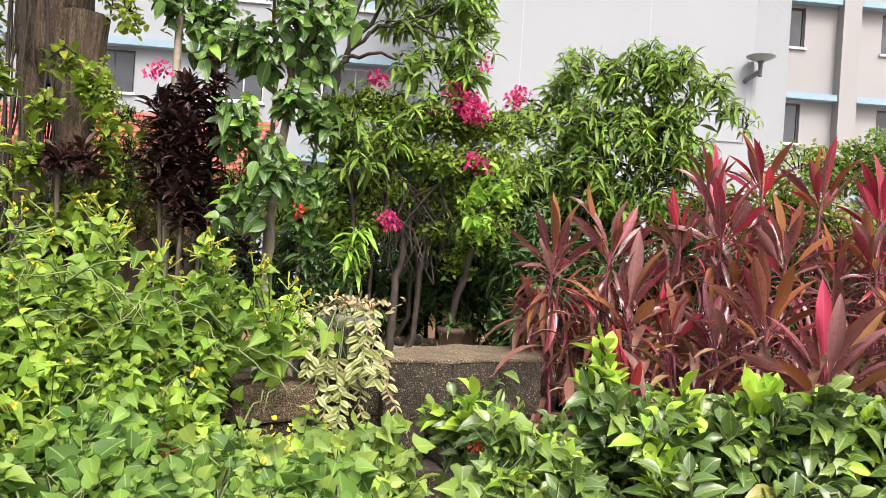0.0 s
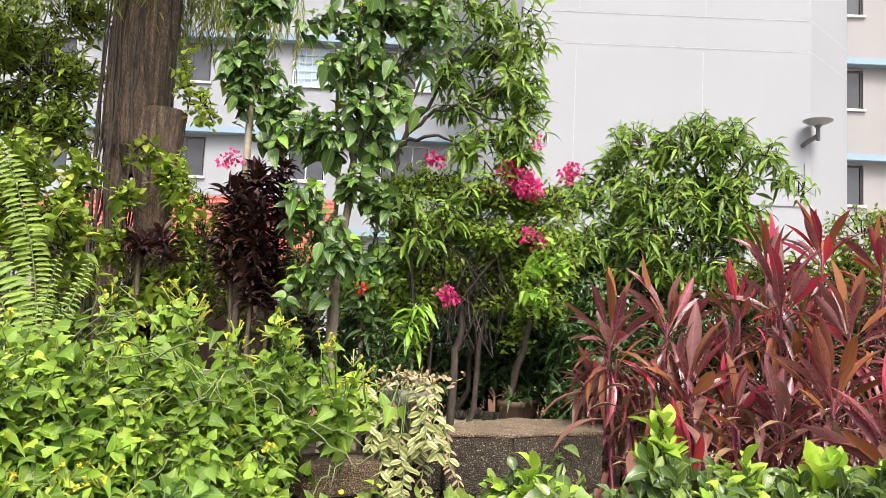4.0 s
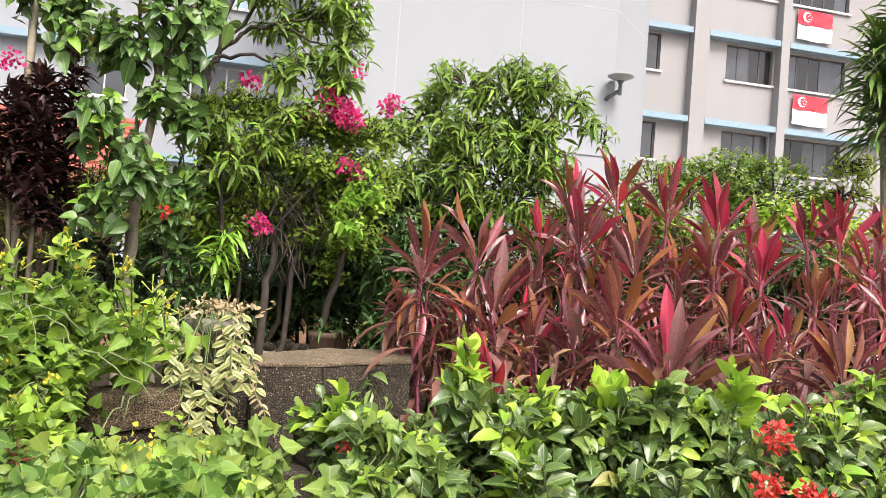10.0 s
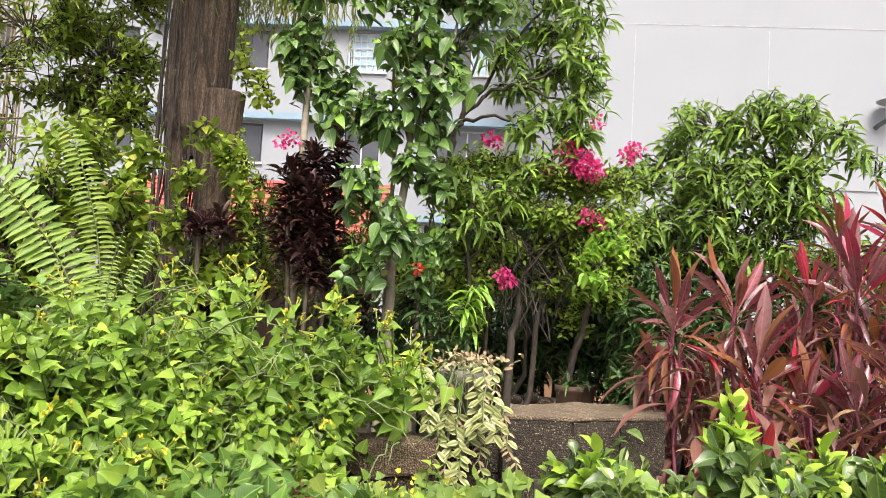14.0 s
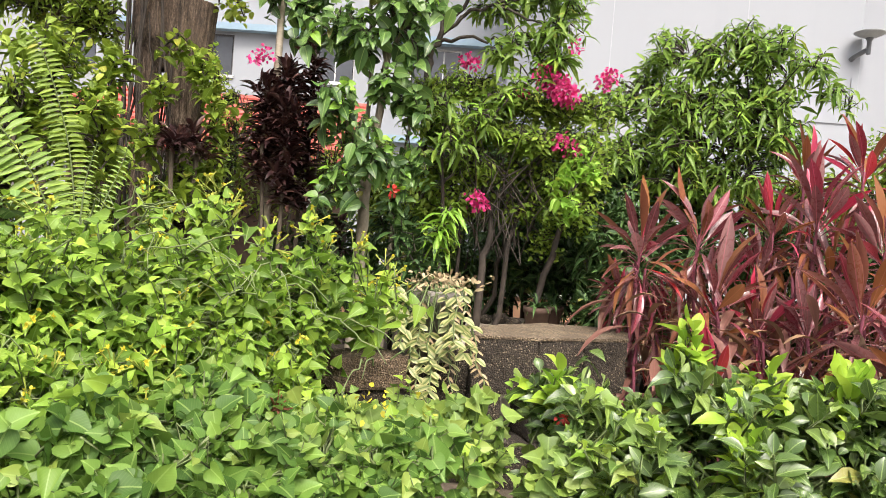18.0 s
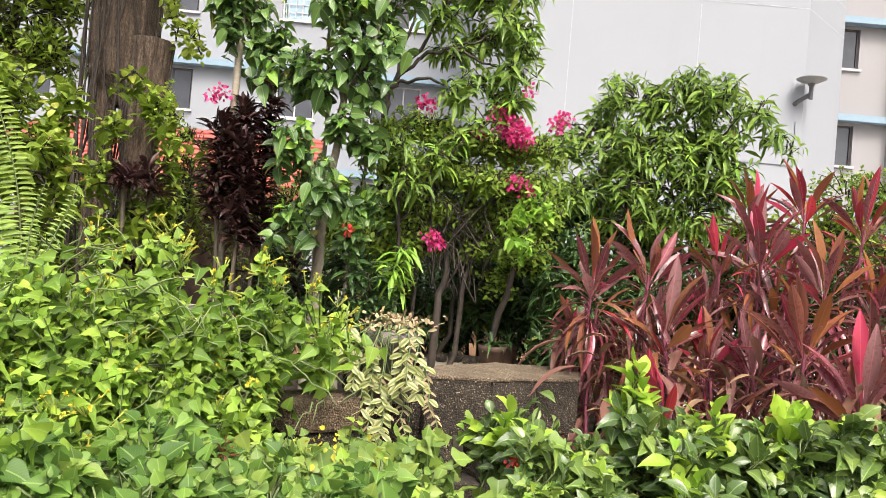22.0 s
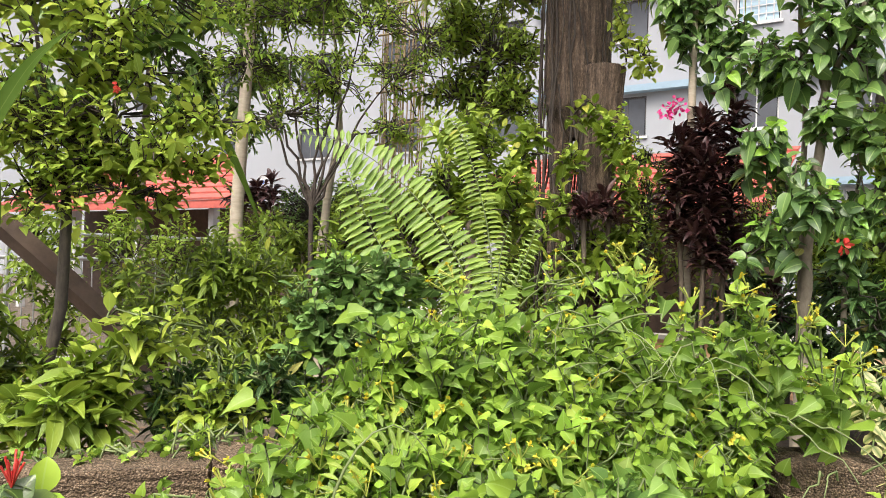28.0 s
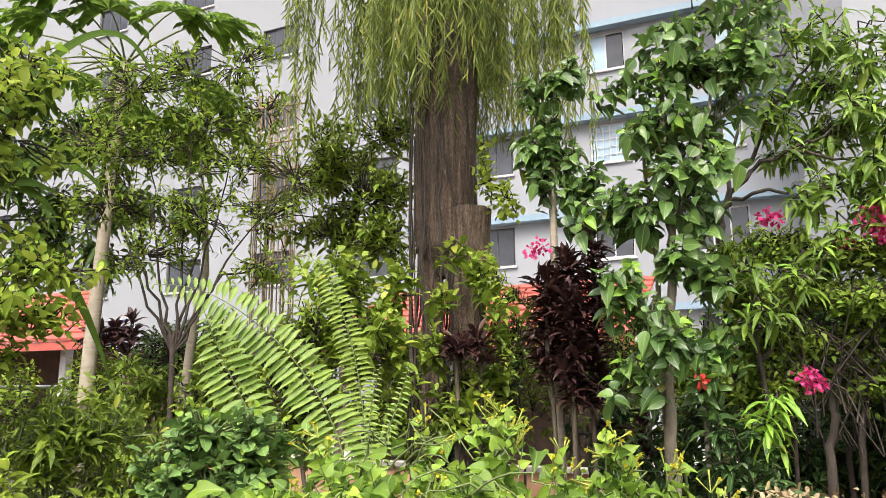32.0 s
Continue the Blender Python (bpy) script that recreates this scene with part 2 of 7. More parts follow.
def mix(nt, fac, a, b, mode="MIX"):
    n = nt.nodes.new("ShaderNodeMix")
    n.data_type, n.blend_type = "RGBA", mode
    for sock, v in ((n.inputs[0], fac), (n.inputs[6], a), (n.inputs[7], b)):
        if isinstance(v, (int, float)):
            sock.default_value = v
        elif isinstance(v, tuple):
            sock.default_value = (*v, 1)
        else:
            nt.links.new(v, sock)
    return n.outputs[2]


def bump(nt, b, height, strength=0.3, dist=0.01):
    n = nt.nodes.new("ShaderNodeBump")
    n.inputs["Strength"].default_value, n.inputs["Distance"].default_value = strength, dist
    nt.links.new(height, n.inputs["Height"])
    nt.links.new(n.outputs[0], b.inputs["Normal"])


def math_node(nt, op, a, b=0.0):
    n = nt.nodes.new("ShaderNodeMath")
    n.operation = op
    for s, v in ((n.inputs[0], a), (n.inputs[1], b)):
        if isinstance(v, (int, float)):
            s.default_value = v
        else:
            nt.links.new(v, s)
    return n.outputs[0]


def leaf_material(name, cols, rough=0.42, glow=0.35, rib=(0.36, 0.5, 0.14), rib_amount=0.4, by_object=False, edge=None, spec=0.3, veins=8, aged=True):
    """A leaf: colours picked leaf by leaf, a pale midrib, light passing through it."""
    m, nt, b = material(name, rough)
    if by_object:
        pick = nt.nodes.new("ShaderNodeObjectInfo").outputs["Random"]
    else:
        pick = nt.nodes.new("ShaderNodeNewGeometry").outputs["Random Per Island"]
    k = len(cols)
    col = ramp(nt, pick, [(0.97 * i / (k - 1), c) for i, c in enumerate(cols)] + ([(0.99, tuple(0.5 * x + 0.5 * y for x, y in zip(cols[-1], (0.42, 0.3, 0.05))))] if aged else []))
    mott = noise_node(nt, 18, 3)
    col = mix(nt, math_node(nt, "MULTIPLY", mott, 0.5), col, tuple(0.6 * sum(c[i] for c in cols) / k for i in range(3)))
    uv = nt.nodes.new("ShaderNodeUVMap")
    sep = nt.nodes.new("ShaderNodeSeparateXYZ")
    nt.links.new(uv.outputs[0], sep.inputs[0])
    off = math_node(nt, "ABSOLUTE", math_node(nt, "SUBTRACT", sep.outputs[0], 0.5))
    if edge:
        far = math_node(nt, "MULTIPLY", math_node(nt, "SMOOTH_MIN", math_node(nt, "MULTIPLY", off, 2.2), 1.0), edge[1])
        col = mix(nt, far, col, edge[0])
    # side veins rise towards the tip on both halves
    vein = math_node(nt, "SINE", math_node(nt, "MULTIPLY", math_node(nt, "SUBTRACT", sep.outputs[1], math_node(nt, "MULTIPLY", off, 0.9)), veins * 6.283))
    sharp = math_node(nt, "POWER", math_node(nt, "MAXIMUM", vein, 0.0), 5.0)
    col = mix(nt, math_node(nt, "MULTIPLY", sharp, 0.08), col, rib)
    tip = math_node(nt, "MULTIPLY", math_node(nt, "SUBTRACT", 1.0, sep.outputs[1]), 0.22)
    col = mix(nt, tip, col, tuple(0.55 * sum(c[i] for c in cols) / k for i in range(3)))
    ribm = math_node(nt, "MULTIPLY", math_node(nt, "LESS_THAN", off, 0.03), rib_amount)
    col = mix(nt, ribm, col, rib)
    nt.links.new(col, b.inputs["Base Color"])
    b.inputs["Specular IOR Level"].default_value = spec
    nt.links.new(ramp(nt, mott, [(0.3, (rough - 0.08,) * 3), (0.7, (rough + 0.14,) * 3)]), b.inputs["Roughness"])
    ribs = math_node(nt, "LESS_THAN", off, 0.05)
    bump(nt, b, math_node(nt, "SUBTRACT", math_node(nt, "SINE", math_node(nt, "ADD", math_node(nt, "MULTIPLY", vein, 1.4), math_node(nt, "MULTIPLY", mott, 3.0))), ribs), 0.09, 0.005)
    if glow:
        tr = nt.nodes.new("ShaderNodeBsdfTranslucent")
        nt.links.new(col, tr.inputs[0])
        ms = nt.nodes.new("ShaderNodeMixShader")
        ms.inputs[0].default_value = glow
        nt.links.new(b.outputs[0], ms.inputs[1])
        nt.links.new(tr.outputs[0], ms.inputs[2])
        nt.links.new(ms.outputs[0], nt.nodes["Material Output"].inputs[0])
    return m


def rough_material(name, a, b_, scale, rough=0.85, relief=0.4, stretch=None, dist=0.01, third=None, fine=60):
    m, nt, b = material(name, rough)
    big = noise_node(nt, scale, 5, 0.65, stretch=stretch)
    small = noise_node(nt, fine, 4, 0.7, stretch=stretch)
    stops = [(0.3, a), (0.7, b_)] if not third else [(0.28, a), (0.5, b_), (0.72, third)]
    col = ramp(nt, big, stops)
    col = mix(nt, math_node(nt, "MULTIPLY", small, 0.35), col, tuple(0.45 * c for c in a))
    nt.links.new(col, b.inputs["Base Color"])
    if relief:
        bump(nt, b, mix(nt, 0.5, big, small), relief, dist)
    return m


def plain(name, col, rough=0.5, metal=0.0, vary=0.15, scale=8.0):
    m, nt, b = material(name, rough, metal)
    n = noise_node(nt, scale, 4)
    nt.links.new(ramp(nt, n, [(0.3, tuple(c * (1 - vary) for c in col)), (0.7, tuple(min(1, c * (1 + vary)) for c in col))]), b.inputs["Base Color"])
    return m


M = {}
M["vine"] = leaf_material("vine_leaf", [(0.0735, 0.155, 0.0185), (0.158, 0.29, 0.0338), (0.257, 0.42, 0.0482), (0.357, 0.52, 0.0616), (0.116, 0.225, 0.0257)], 0.45, 0.48, spec=0.38, aged=False)
M["vine_cool"] = leaf_material("broad_vine_leaf", [(0.088, 0.17, 0.0353), (0.187, 0.3, 0.0588), (0.286, 0.41, 0.0784), (0.385, 0.48, 0.098), (0.121, 0.22, 0.0392)], 0.42, 0.42, spec=0.45, aged=False)
M["broad_vine"] = leaf_material("dark_broad_vine_leaf", [(0.045, 0.11, 0.022), (0.1, 0.205, 0.036), (0.18, 0.33, 0.055), (0.28, 0.45, 0.075), (0.06, 0.135, 0.026)], 0.45, 0.45, spec=0.32, aged=False)
M["vine_young"] = leaf_material("vine_young_leaf", [(0.24, 0.44, 0.0513), (0.34, 0.52, 0.0627), (0.42, 0.55, 0.0684)], 0.5, 0.42)
M["ixora"] = leaf_material("ixora_leaf", [(0.0339, 0.0731, 0.0185), (0.0678, 0.129, 0.0295), (0.126, 0.206, 0.0421), (0.232, 0.318, 0.0632), (0.0484, 0.0946, 0.0253), (0.0968, 0.163, 0.0354)], 0.28, 0.28, spec=0.6)
M["ixora_young"] = leaf_material("ixora_young_leaf", [(0.22, 0.43, 0.04), (0.44, 0.59, 0.065), (0.32, 0.52, 0.05)], 0.35, 0.4)
M["hibiscus"] = leaf_material("hibiscus_leaf", [(0.035, 0.08, 0.0228), (0.066, 0.14, 0.0342), (0.12, 0.23, 0.0513), (0.21, 0.36, 0.0798), (0.05, 0.105, 0.0285)], 0.34, 0.36, spec=0.48)
M["hibiscus_young"] = leaf_material("hibiscus_young_leaf", [(0.162, 0.367, 0.0392), (0.325, 0.543, 0.0637)], 0.35, 0.4)
M["tree"] = leaf_material("lance_leaf", [(0.076, 0.149, 0.0216), (0.142, 0.246, 0.0315), (0.247, 0.381, 0.045)], 0.36, 0.4)
M["tree_young"] = leaf_material("young_lance_leaf", [(0.19, 0.39, 0.045), (0.33, 0.54, 0.06)], 0.4, 0.4)
M["fine"] = leaf_material("small_leaf", [(0.12, 0.21, 0.0249), (0.215, 0.336, 0.0364), (0.327, 0.437, 0.0527)], 0.45, 0.5, aged=False)
M["lime"] = leaf_material("lime_leaf", [(0.198, 0.3, 0.0392), (0.352, 0.47, 0.0637), (0.506, 0.58, 0.0931)], 0.4, 0.46, aged=False)
M["herb"] = leaf_material("herb_leaf", [(0.109, 0.18, 0.0226), (0.187, 0.28, 0.0293), (0.282, 0.37, 0.0376)], 0.45, 0.35)
# Leaf green taken down so that the colour itself carries deep shade.
M["shade"] = leaf_material("shade_darkened_leaf", [(0.02, 0.052, 0.014), (0.034, 0.08, 0.02), (0.055, 0.115, 0.027)], 0.5, 0.15)
M["round"] = leaf_material("round_leaf", [(0.0825, 0.165, 0.049), (0.138, 0.25, 0.0686), (0.22, 0.36, 0.0882)], 0.4, 0.25, aged=False)
M["fern"] = leaf_material("fern_leaf", [(0.154, 0.27, 0.0392), (0.22, 0.35, 0.0539), (0.297, 0.43, 0.0686)], 0.45, 0.42, spec=0.45, aged=False)
M["willow"] = leaf_material("willow_leaf", [(0.104, 0.16, 0.025), (0.196, 0.252, 0.0416), (0.323, 0.359, 0.0666)], 0.5, 0.45)
M["dark"] = leaf_material("purple_black_leaf", [(0.02, 0.009, 0.01), (0.034, 0.015, 0.016), (0.06, 0.026, 0.026), (0.085, 0.042, 0.03)], 0.3, 0.1, (0.07, 0.025, 0.03), 0.3, aged=False)
M["palm"] = leaf_material("palm_leaf", [(0.0605, 0.115, 0.0223), (0.0968, 0.181, 0.0373), (0.168, 0.264, 0.0522)], 0.35, 0.25)
M["strap"] = leaf_material("strap_leaf", [(0.045, 0.085, 0.012), (0.07, 0.13, 0.018), (0.11, 0.18, 0.025)], 0.75, 0.45, (0.14, 0.2, 0.05), 0.4, True, None, 0.1, 0, False)
M["hoya"] = leaf_material("variegated_leaf", [(0.075, 0.12, 0.022), (0.1, 0.15, 0.028), (0.14, 0.19, 0.038)], 0.38, 0.15, (0.07, 0.12, 0.025), 0.7, edge=((0.5, 0.46, 0.21), 0.85), spec=0.35, aged=False)
M["hoya_dry"] = leaf_material("dry_variegated_leaf", [(0.2, 0.13, 0.07), (0.34, 0.26, 0.14), (0.46, 0.4, 0.24)], 0.6, 0.1, (0.3, 0.2, 0.1), 0.3)
M["cord"] = leaf_material("maroon_leaf", [(0.17, 0.0464, 0.0528), (0.14, 0.0618, 0.066), (0.28, 0.134, 0.132), (0.28, 0.103, 0.0396), (0.095, 0.0309, 0.0352), (0.35, 0.0412, 0.0748), (0.22, 0.0927, 0.0924), (0.15, 0.0515, 0.0546), (0.36, 0.196, 0.185)], 0.28, 0.34, (0.5, 0.15, 0.18), 0.55, True, ((0.19, 0.05, 0.06), 0.25), 0.75, 3, False)
M["cord_young"] = leaf_material("crimson_leaf", [(0.57, 0.035, 0.0935), (0.247, 0.025, 0.0382), (0.646, 0.08, 0.162), (0.171, 0.03, 0.034), (0.399, 0.03, 0.0638), (0.475, 0.045, 0.034), (0.285, 0.06, 0.068)], 0.32, 0.38, (0.66, 0.12, 0.2), 0.4, True, None, 0.6, 3)
M["cord_old"] = leaf_material("bronze_leaf", [(0.28, 0.1, 0.035), (0.33, 0.14, 0.045), (0.2, 0.075, 0.05), (0.3, 0.1, 0.04), (0.2, 0.07, 0.06), (0.38, 0.2, 0.07)], 0.36, 0.34, (0.4, 0.15, 0.09), 0.45, True, aged=False)
M["cord_low"] = leaf_material("low_maroon_leaf", [(0.15, 0.06, 0.055), (0.22, 0.11, 0.08), (0.18, 0.08, 0.07), (0.28, 0.15, 0.08)], 0.35, 0.3, (0.3, 0.1, 0.1), 0.4)
M["dry"] = leaf_material("dry_leaf", [(0.2, 0.12, 0.065), (0.3, 0.19, 0.105), (0.12, 0.075, 0.05)], 0.8, 0.15, (0.2, 0.13, 0.07), 0.2, aged=False)
M["grass"] = leaf_material("grass_blade", [(0.128, 0.31, 0.036), (0.224, 0.466, 0.048), (0.352, 0.559, 0.072)], 0.5, 0.4)
M["pink"] = leaf_material("pink_petal", [(0.55, 0.012, 0.13), (0.72, 0.03, 0.23), (0.8, 0.12, 0.36), (0.7, 0.06, 0.2)], 0.55, 0.4, (0.7, 0.05, 0.25), 0.0, aged=False)
M["red"] = leaf_material("red_petal", [(0.62, 0.03, 0.03), (0.72, 0.08, 0.06), (0.75, 0.12, 0.1)], 0.5, 0.35, (0.7, 0.05, 0.05), 0.0, aged=False)
M["yellow"] = leaf_material("yellow_flower", [(0.62, 0.6, 0.07), (0.78, 0.6, 0.03), (0.5, 0.56, 0.1)], 0.5, 0.4, (0.7, 0.6, 0.1), 0.0, aged=False)
M["flower_tube"] = leaf_material("green_yellow_flower_tube", [(0.3, 0.42, 0.08), (0.44, 0.5, 0.1), (0.55, 0.52, 0.1)], 0.5, 0.3, (0.4, 0.45, 0.1), 0.0, aged=False)
def bark_material():
    m, nt, b = material("furrowed_bark", 0.9)
    long_ = noise_node(nt, 3.0, 6, 0.7, stretch=(9, 9, 0.7))
    fine = noise_node(nt, 16.0, 6, 0.75, stretch=(5, 5, 1.6))
    both = mix(nt, 0.52, long_, fine)
    nt.links.new(ramp(nt, both, [(0.36, (0.014, 0.01, 0.007)), (0.44, (0.06, 0.041, 0.028)), (0.52, (0.13, 0.09, 0.06)), (0.61, (0.27, 0.2, 0.14))]), b.inputs["Base Color"])
    bump(nt, b, both, 1.0, 0.06)
    return m


M["bark"] = bark_material()
M["stem"] = rough_material("grey_brown_stem", (0.06, 0.045, 0.032), (0.16, 0.125, 0.09), 10, 0.85, 0.5, (3, 3, 1))
M["green_stem"] = rough_material("green_stem", (0.09, 0.13, 0.04), (0.18, 0.22, 0.08), 10, 0.7, 0.2)
# Grey stem in a lit and a shaded tone, the light put into the colour.
M["lit_stem"] = rough_material("sunlit_grey_stem", (0.12, 0.1, 0.07), (0.3, 0.26, 0.19), 9, 0.85, 0.5, (2, 2, 1))
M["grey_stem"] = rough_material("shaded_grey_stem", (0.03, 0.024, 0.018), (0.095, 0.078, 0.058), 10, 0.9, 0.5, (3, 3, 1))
M["dark_stem"] = rough_material("dark_twig", (0.02, 0.015, 0.011), (0.062, 0.046, 0.034), 12, 0.85, 0.3)
M["pink_stem"] = plain("pink_cane", (0.22, 0.06, 0.09), 0.5)
M["pale_stem"] = rough_material("pale_trunk", (0.27, 0.23, 0.17), (0.42, 0.37, 0.29), 7, 0.85, 0.3, (1, 1, 4))
M["soil"] = rough_material("soil", (0.06, 0.045, 0.03), (0.13, 0.1, 0.07), 3, 0.95, 0.7, None, 0.03)
M["pale_earth"] = rough_material("pale_dusty_earth", (0.24, 0.2, 0.15), (0.4, 0.36, 0.29), 3, 0.95, 0.5, None, 0.02)
M["paving"] = rough_material("pale_paving", (0.38, 0.35, 0.31), (0.5, 0.47, 0.42), 1.5, 0.85, 0.2)
def pebble_material(name, dark, mid, pale, scale):
    """Washed concrete with pebbles standing in it."""
    m, nt, b = material(name, 0.92)
    tc = nt.nodes.new("ShaderNodeTexCoord")
    vo = nt.nodes.new("ShaderNodeTexVoronoi")
    vo.inputs["Scale"].default_value = scale
    nt.links.new(tc.outputs["Object"], vo.inputs["Vector"])
    sep = nt.nodes.new("ShaderNodeSeparateXYZ")
    nt.links.new(vo.outputs["Color"], sep.inputs[0])
    big = noise_node(nt, 5, 5, 0.7)
    col = ramp(nt, sep.outputs[0], [(0.0, dark), (0.45, mid), (0.8, mid), (0.97, pale)])
    gap = math_node(nt, "GREATER_THAN", vo.outputs["Distance"], 0.55)
    col = mix(nt, math_node(nt, "MULTIPLY", gap, 0.8), col, tuple(0.5 * c for c in dark))
    col = mix(nt, ramp(nt, big, [(0.42, (0.0,) * 3), (0.62, (0.75,) * 3)]), col, tuple(0.7 * c for c in dark))
    nt.links.new(col, b.inputs["Base Color"])
    bump(nt, b, math_node(nt, "ADD", math_node(nt, "MULTIPLY", vo.outputs["Distance"], -1.0), math_node(nt, "MULTIPLY", big, 0.6)), 0.9, 0.012)
    return m


# Dark aggregate, darkened further to put shade into the sunlit block fronts.
M["stone"] = pebble_material("darkened_pebbledash", (0.028, 0.02, 0.013), (0.062, 0.046, 0.029), (0.3, 0.24, 0.165), 125)
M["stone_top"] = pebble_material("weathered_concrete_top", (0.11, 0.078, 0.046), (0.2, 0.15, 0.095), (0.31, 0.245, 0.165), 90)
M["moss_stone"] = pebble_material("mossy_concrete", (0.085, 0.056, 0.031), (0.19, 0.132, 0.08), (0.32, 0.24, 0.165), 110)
def wall_material(name, col):
    """Smooth exterior paint with faint clouds, a fine grain and a few rain streaks."""
    m, nt, b = material(name, 0.8)
    cloud = noise_node(nt, 0.25, 3, 0.5)
    streak = noise_node(nt, 1.1, 4, 0.6, stretch=(1, 1, 0.05))
    grain = noise_node(nt, 40, 2)
    c1 = ramp(nt, cloud, [(0.3, tuple(0.95 * c for c in col)), (0.7, tuple(1.04 * c for c in col))])
    c1 = mix(nt, ramp(nt, streak, [(0.55, (0.0,) * 3), (0.8, (0.22,) * 3)]), c1, tuple(0.72 * c for c in col))
    nt.links.new(c1, b.inputs["Base Color"])
    bump(nt, b, grain, 0.05, 0.003)
    return m


M["white"] = wall_material("white_painted_wall", (0.25, 0.264, 0.284))
M["pinkish"] = wall_material("off_white_painted_wall", (0.25, 0.242, 0.246))
M["blue"] = plain("light_blue_paint", (0.19, 0.27, 0.335), 0.6, 0, 0.05)
M["joint"] = plain("grey_joint", (0.3, 0.31, 0.33), 0.8)
M["frame"] = plain("dark_window_frame", (0.05, 0.045, 0.045), 0.5)
M["white_frame"] = plain("white_window_frame", (0.42, 0.42, 0.42), 0.5)
M["pane"] = plain("grey_window_glass", (0.05, 0.054, 0.062), 0.12, 0.0, 0.3, 1.0)
M["dark_pane"] = plain("dark_pane_and_room", (0.012, 0.012, 0.013), 0.12, 0.0, 0.3, 1.0)
M["blue_pane"] = plain("bluish_window_glass", (0.3, 0.42, 0.5), 0.15, 0.0, 0.2, 1.0)
M["tile"] = plain("orange_red_roof_tile", (0.37, 0.082, 0.062), 0.7, 0.0, 0.2, 3.0)
M["steel"] = plain("galvanised_steel", (0.42, 0.43, 0.44), 0.4, 0.7)
M["lamp_grey"] = plain("grey_lamp_metal", (0.09, 0.095, 0.1), 0.45, 0.4)
M["lamp_white"] = plain("pale_lamp_metal", (0.19, 0.2, 0.2), 0.45)
M["flag_red"] = plain("red_cloth", (0.7, 0.03, 0.05), 0.8, 0, 0.08)
M["flag_white"] = plain("white_cloth", (0.78, 0.78, 0.78), 0.8, 0, 0.05)
M["pot"] = rough_material("grey_clay_pot", (0.13, 0.115, 0.1), (0.22, 0.195, 0.17), 6, 0.85, 0.3)
# Terracotta darkened to put the shade round the pots into its colour.
M["terracotta"] = rough_material("shade_darkened_terracotta", (0.05, 0.028, 0.019), (0.1, 0.056, 0.037), 6, 0.85, 0.3)
M["bamboo"] = rough_material("dry_bamboo", (0.17, 0.12, 0.055), (0.32, 0.24, 0.12), 8, 0.6, 0.2, (1, 1, 6))
M["wood"] = rough_material("dark_wood", (0.05, 0.032, 0.022), (0.12, 0.08, 0.055), 5, 0.85, 0.4, (1, 1, 1))
M["peach"] = plain("peach_painted_wall", (0.62, 0.36, 0.22), 0.8, 0, 0.08)
M["sign_blue"] = plain("blue_sign_face", (0.05, 0.12, 0.4), 0.5)

# ---------------------------------------------------------------- ground
def sheet(name, mat, label, cat, x0, x1, y0, y1, n, z, amp):
    rng = np.random.default_rng(5)
    xs, ys = np.linspace(x0, x1, n), np.linspace(y0, y1, n)
    X, Y = np.meshgrid(xs, ys)
    Z = z + amp * rng.standard_normal(X.shape)
    V = np.stack([X, Y, Z], -1).reshape(-1, 3)
    i = (np.arange(n - 1)[:, None] * n + np.arange(n - 1)[None]).reshape(-1)
    me = mesh_of(name, V, [np.stack([i, i + 1, i + n + 1, i + n], -1)], mat)
    return tagged(new(name, me), label, cat, kind="structure")


sheet("ground", M["soil"], "dark garden soil with leaf litter", "ground", -400, 400, -400, 400, 60, 0.0, 0.0)
sheet("pavement", M["paving"], "pale concrete paving behind the garden", "pavement", -26, 30, 9.5, 24, 30, 0.006, 0.0)

# ---------------------------------------------------------------- apartment block
TURN = 18.5
DV = 20.6
LEDGE0, STOREY = 6.41, 2.73
block = thing("apartment_block", "white painted apartment block with light blue ledges", "building", rz=TURN)


def facade(u0, u1, windows, mat, name="wall_panel", low=0.0, high=27.0):
    """A wall along the front from u0 to u1 with window openings (u0, u1, sill, head) through it."""
    us = sorted({u0, u1, *(w[0] for w in windows), *(w[1] for w in windows)})
    for a, b in zip(us, us[1:]):
        holes = sorted((w[2], w[3]) for w in windows if w[0] <= a + 1e-6 and w[1] >= b - 1e-6)
        z = low
        for s, h in holes:
            if s > z:
                part(name, box(a, b, DV, DV + 0.25, z, s), mat, block)
            z = h
        part(name, box(a, b, DV, DV + 0.25, z, high), mat, block)


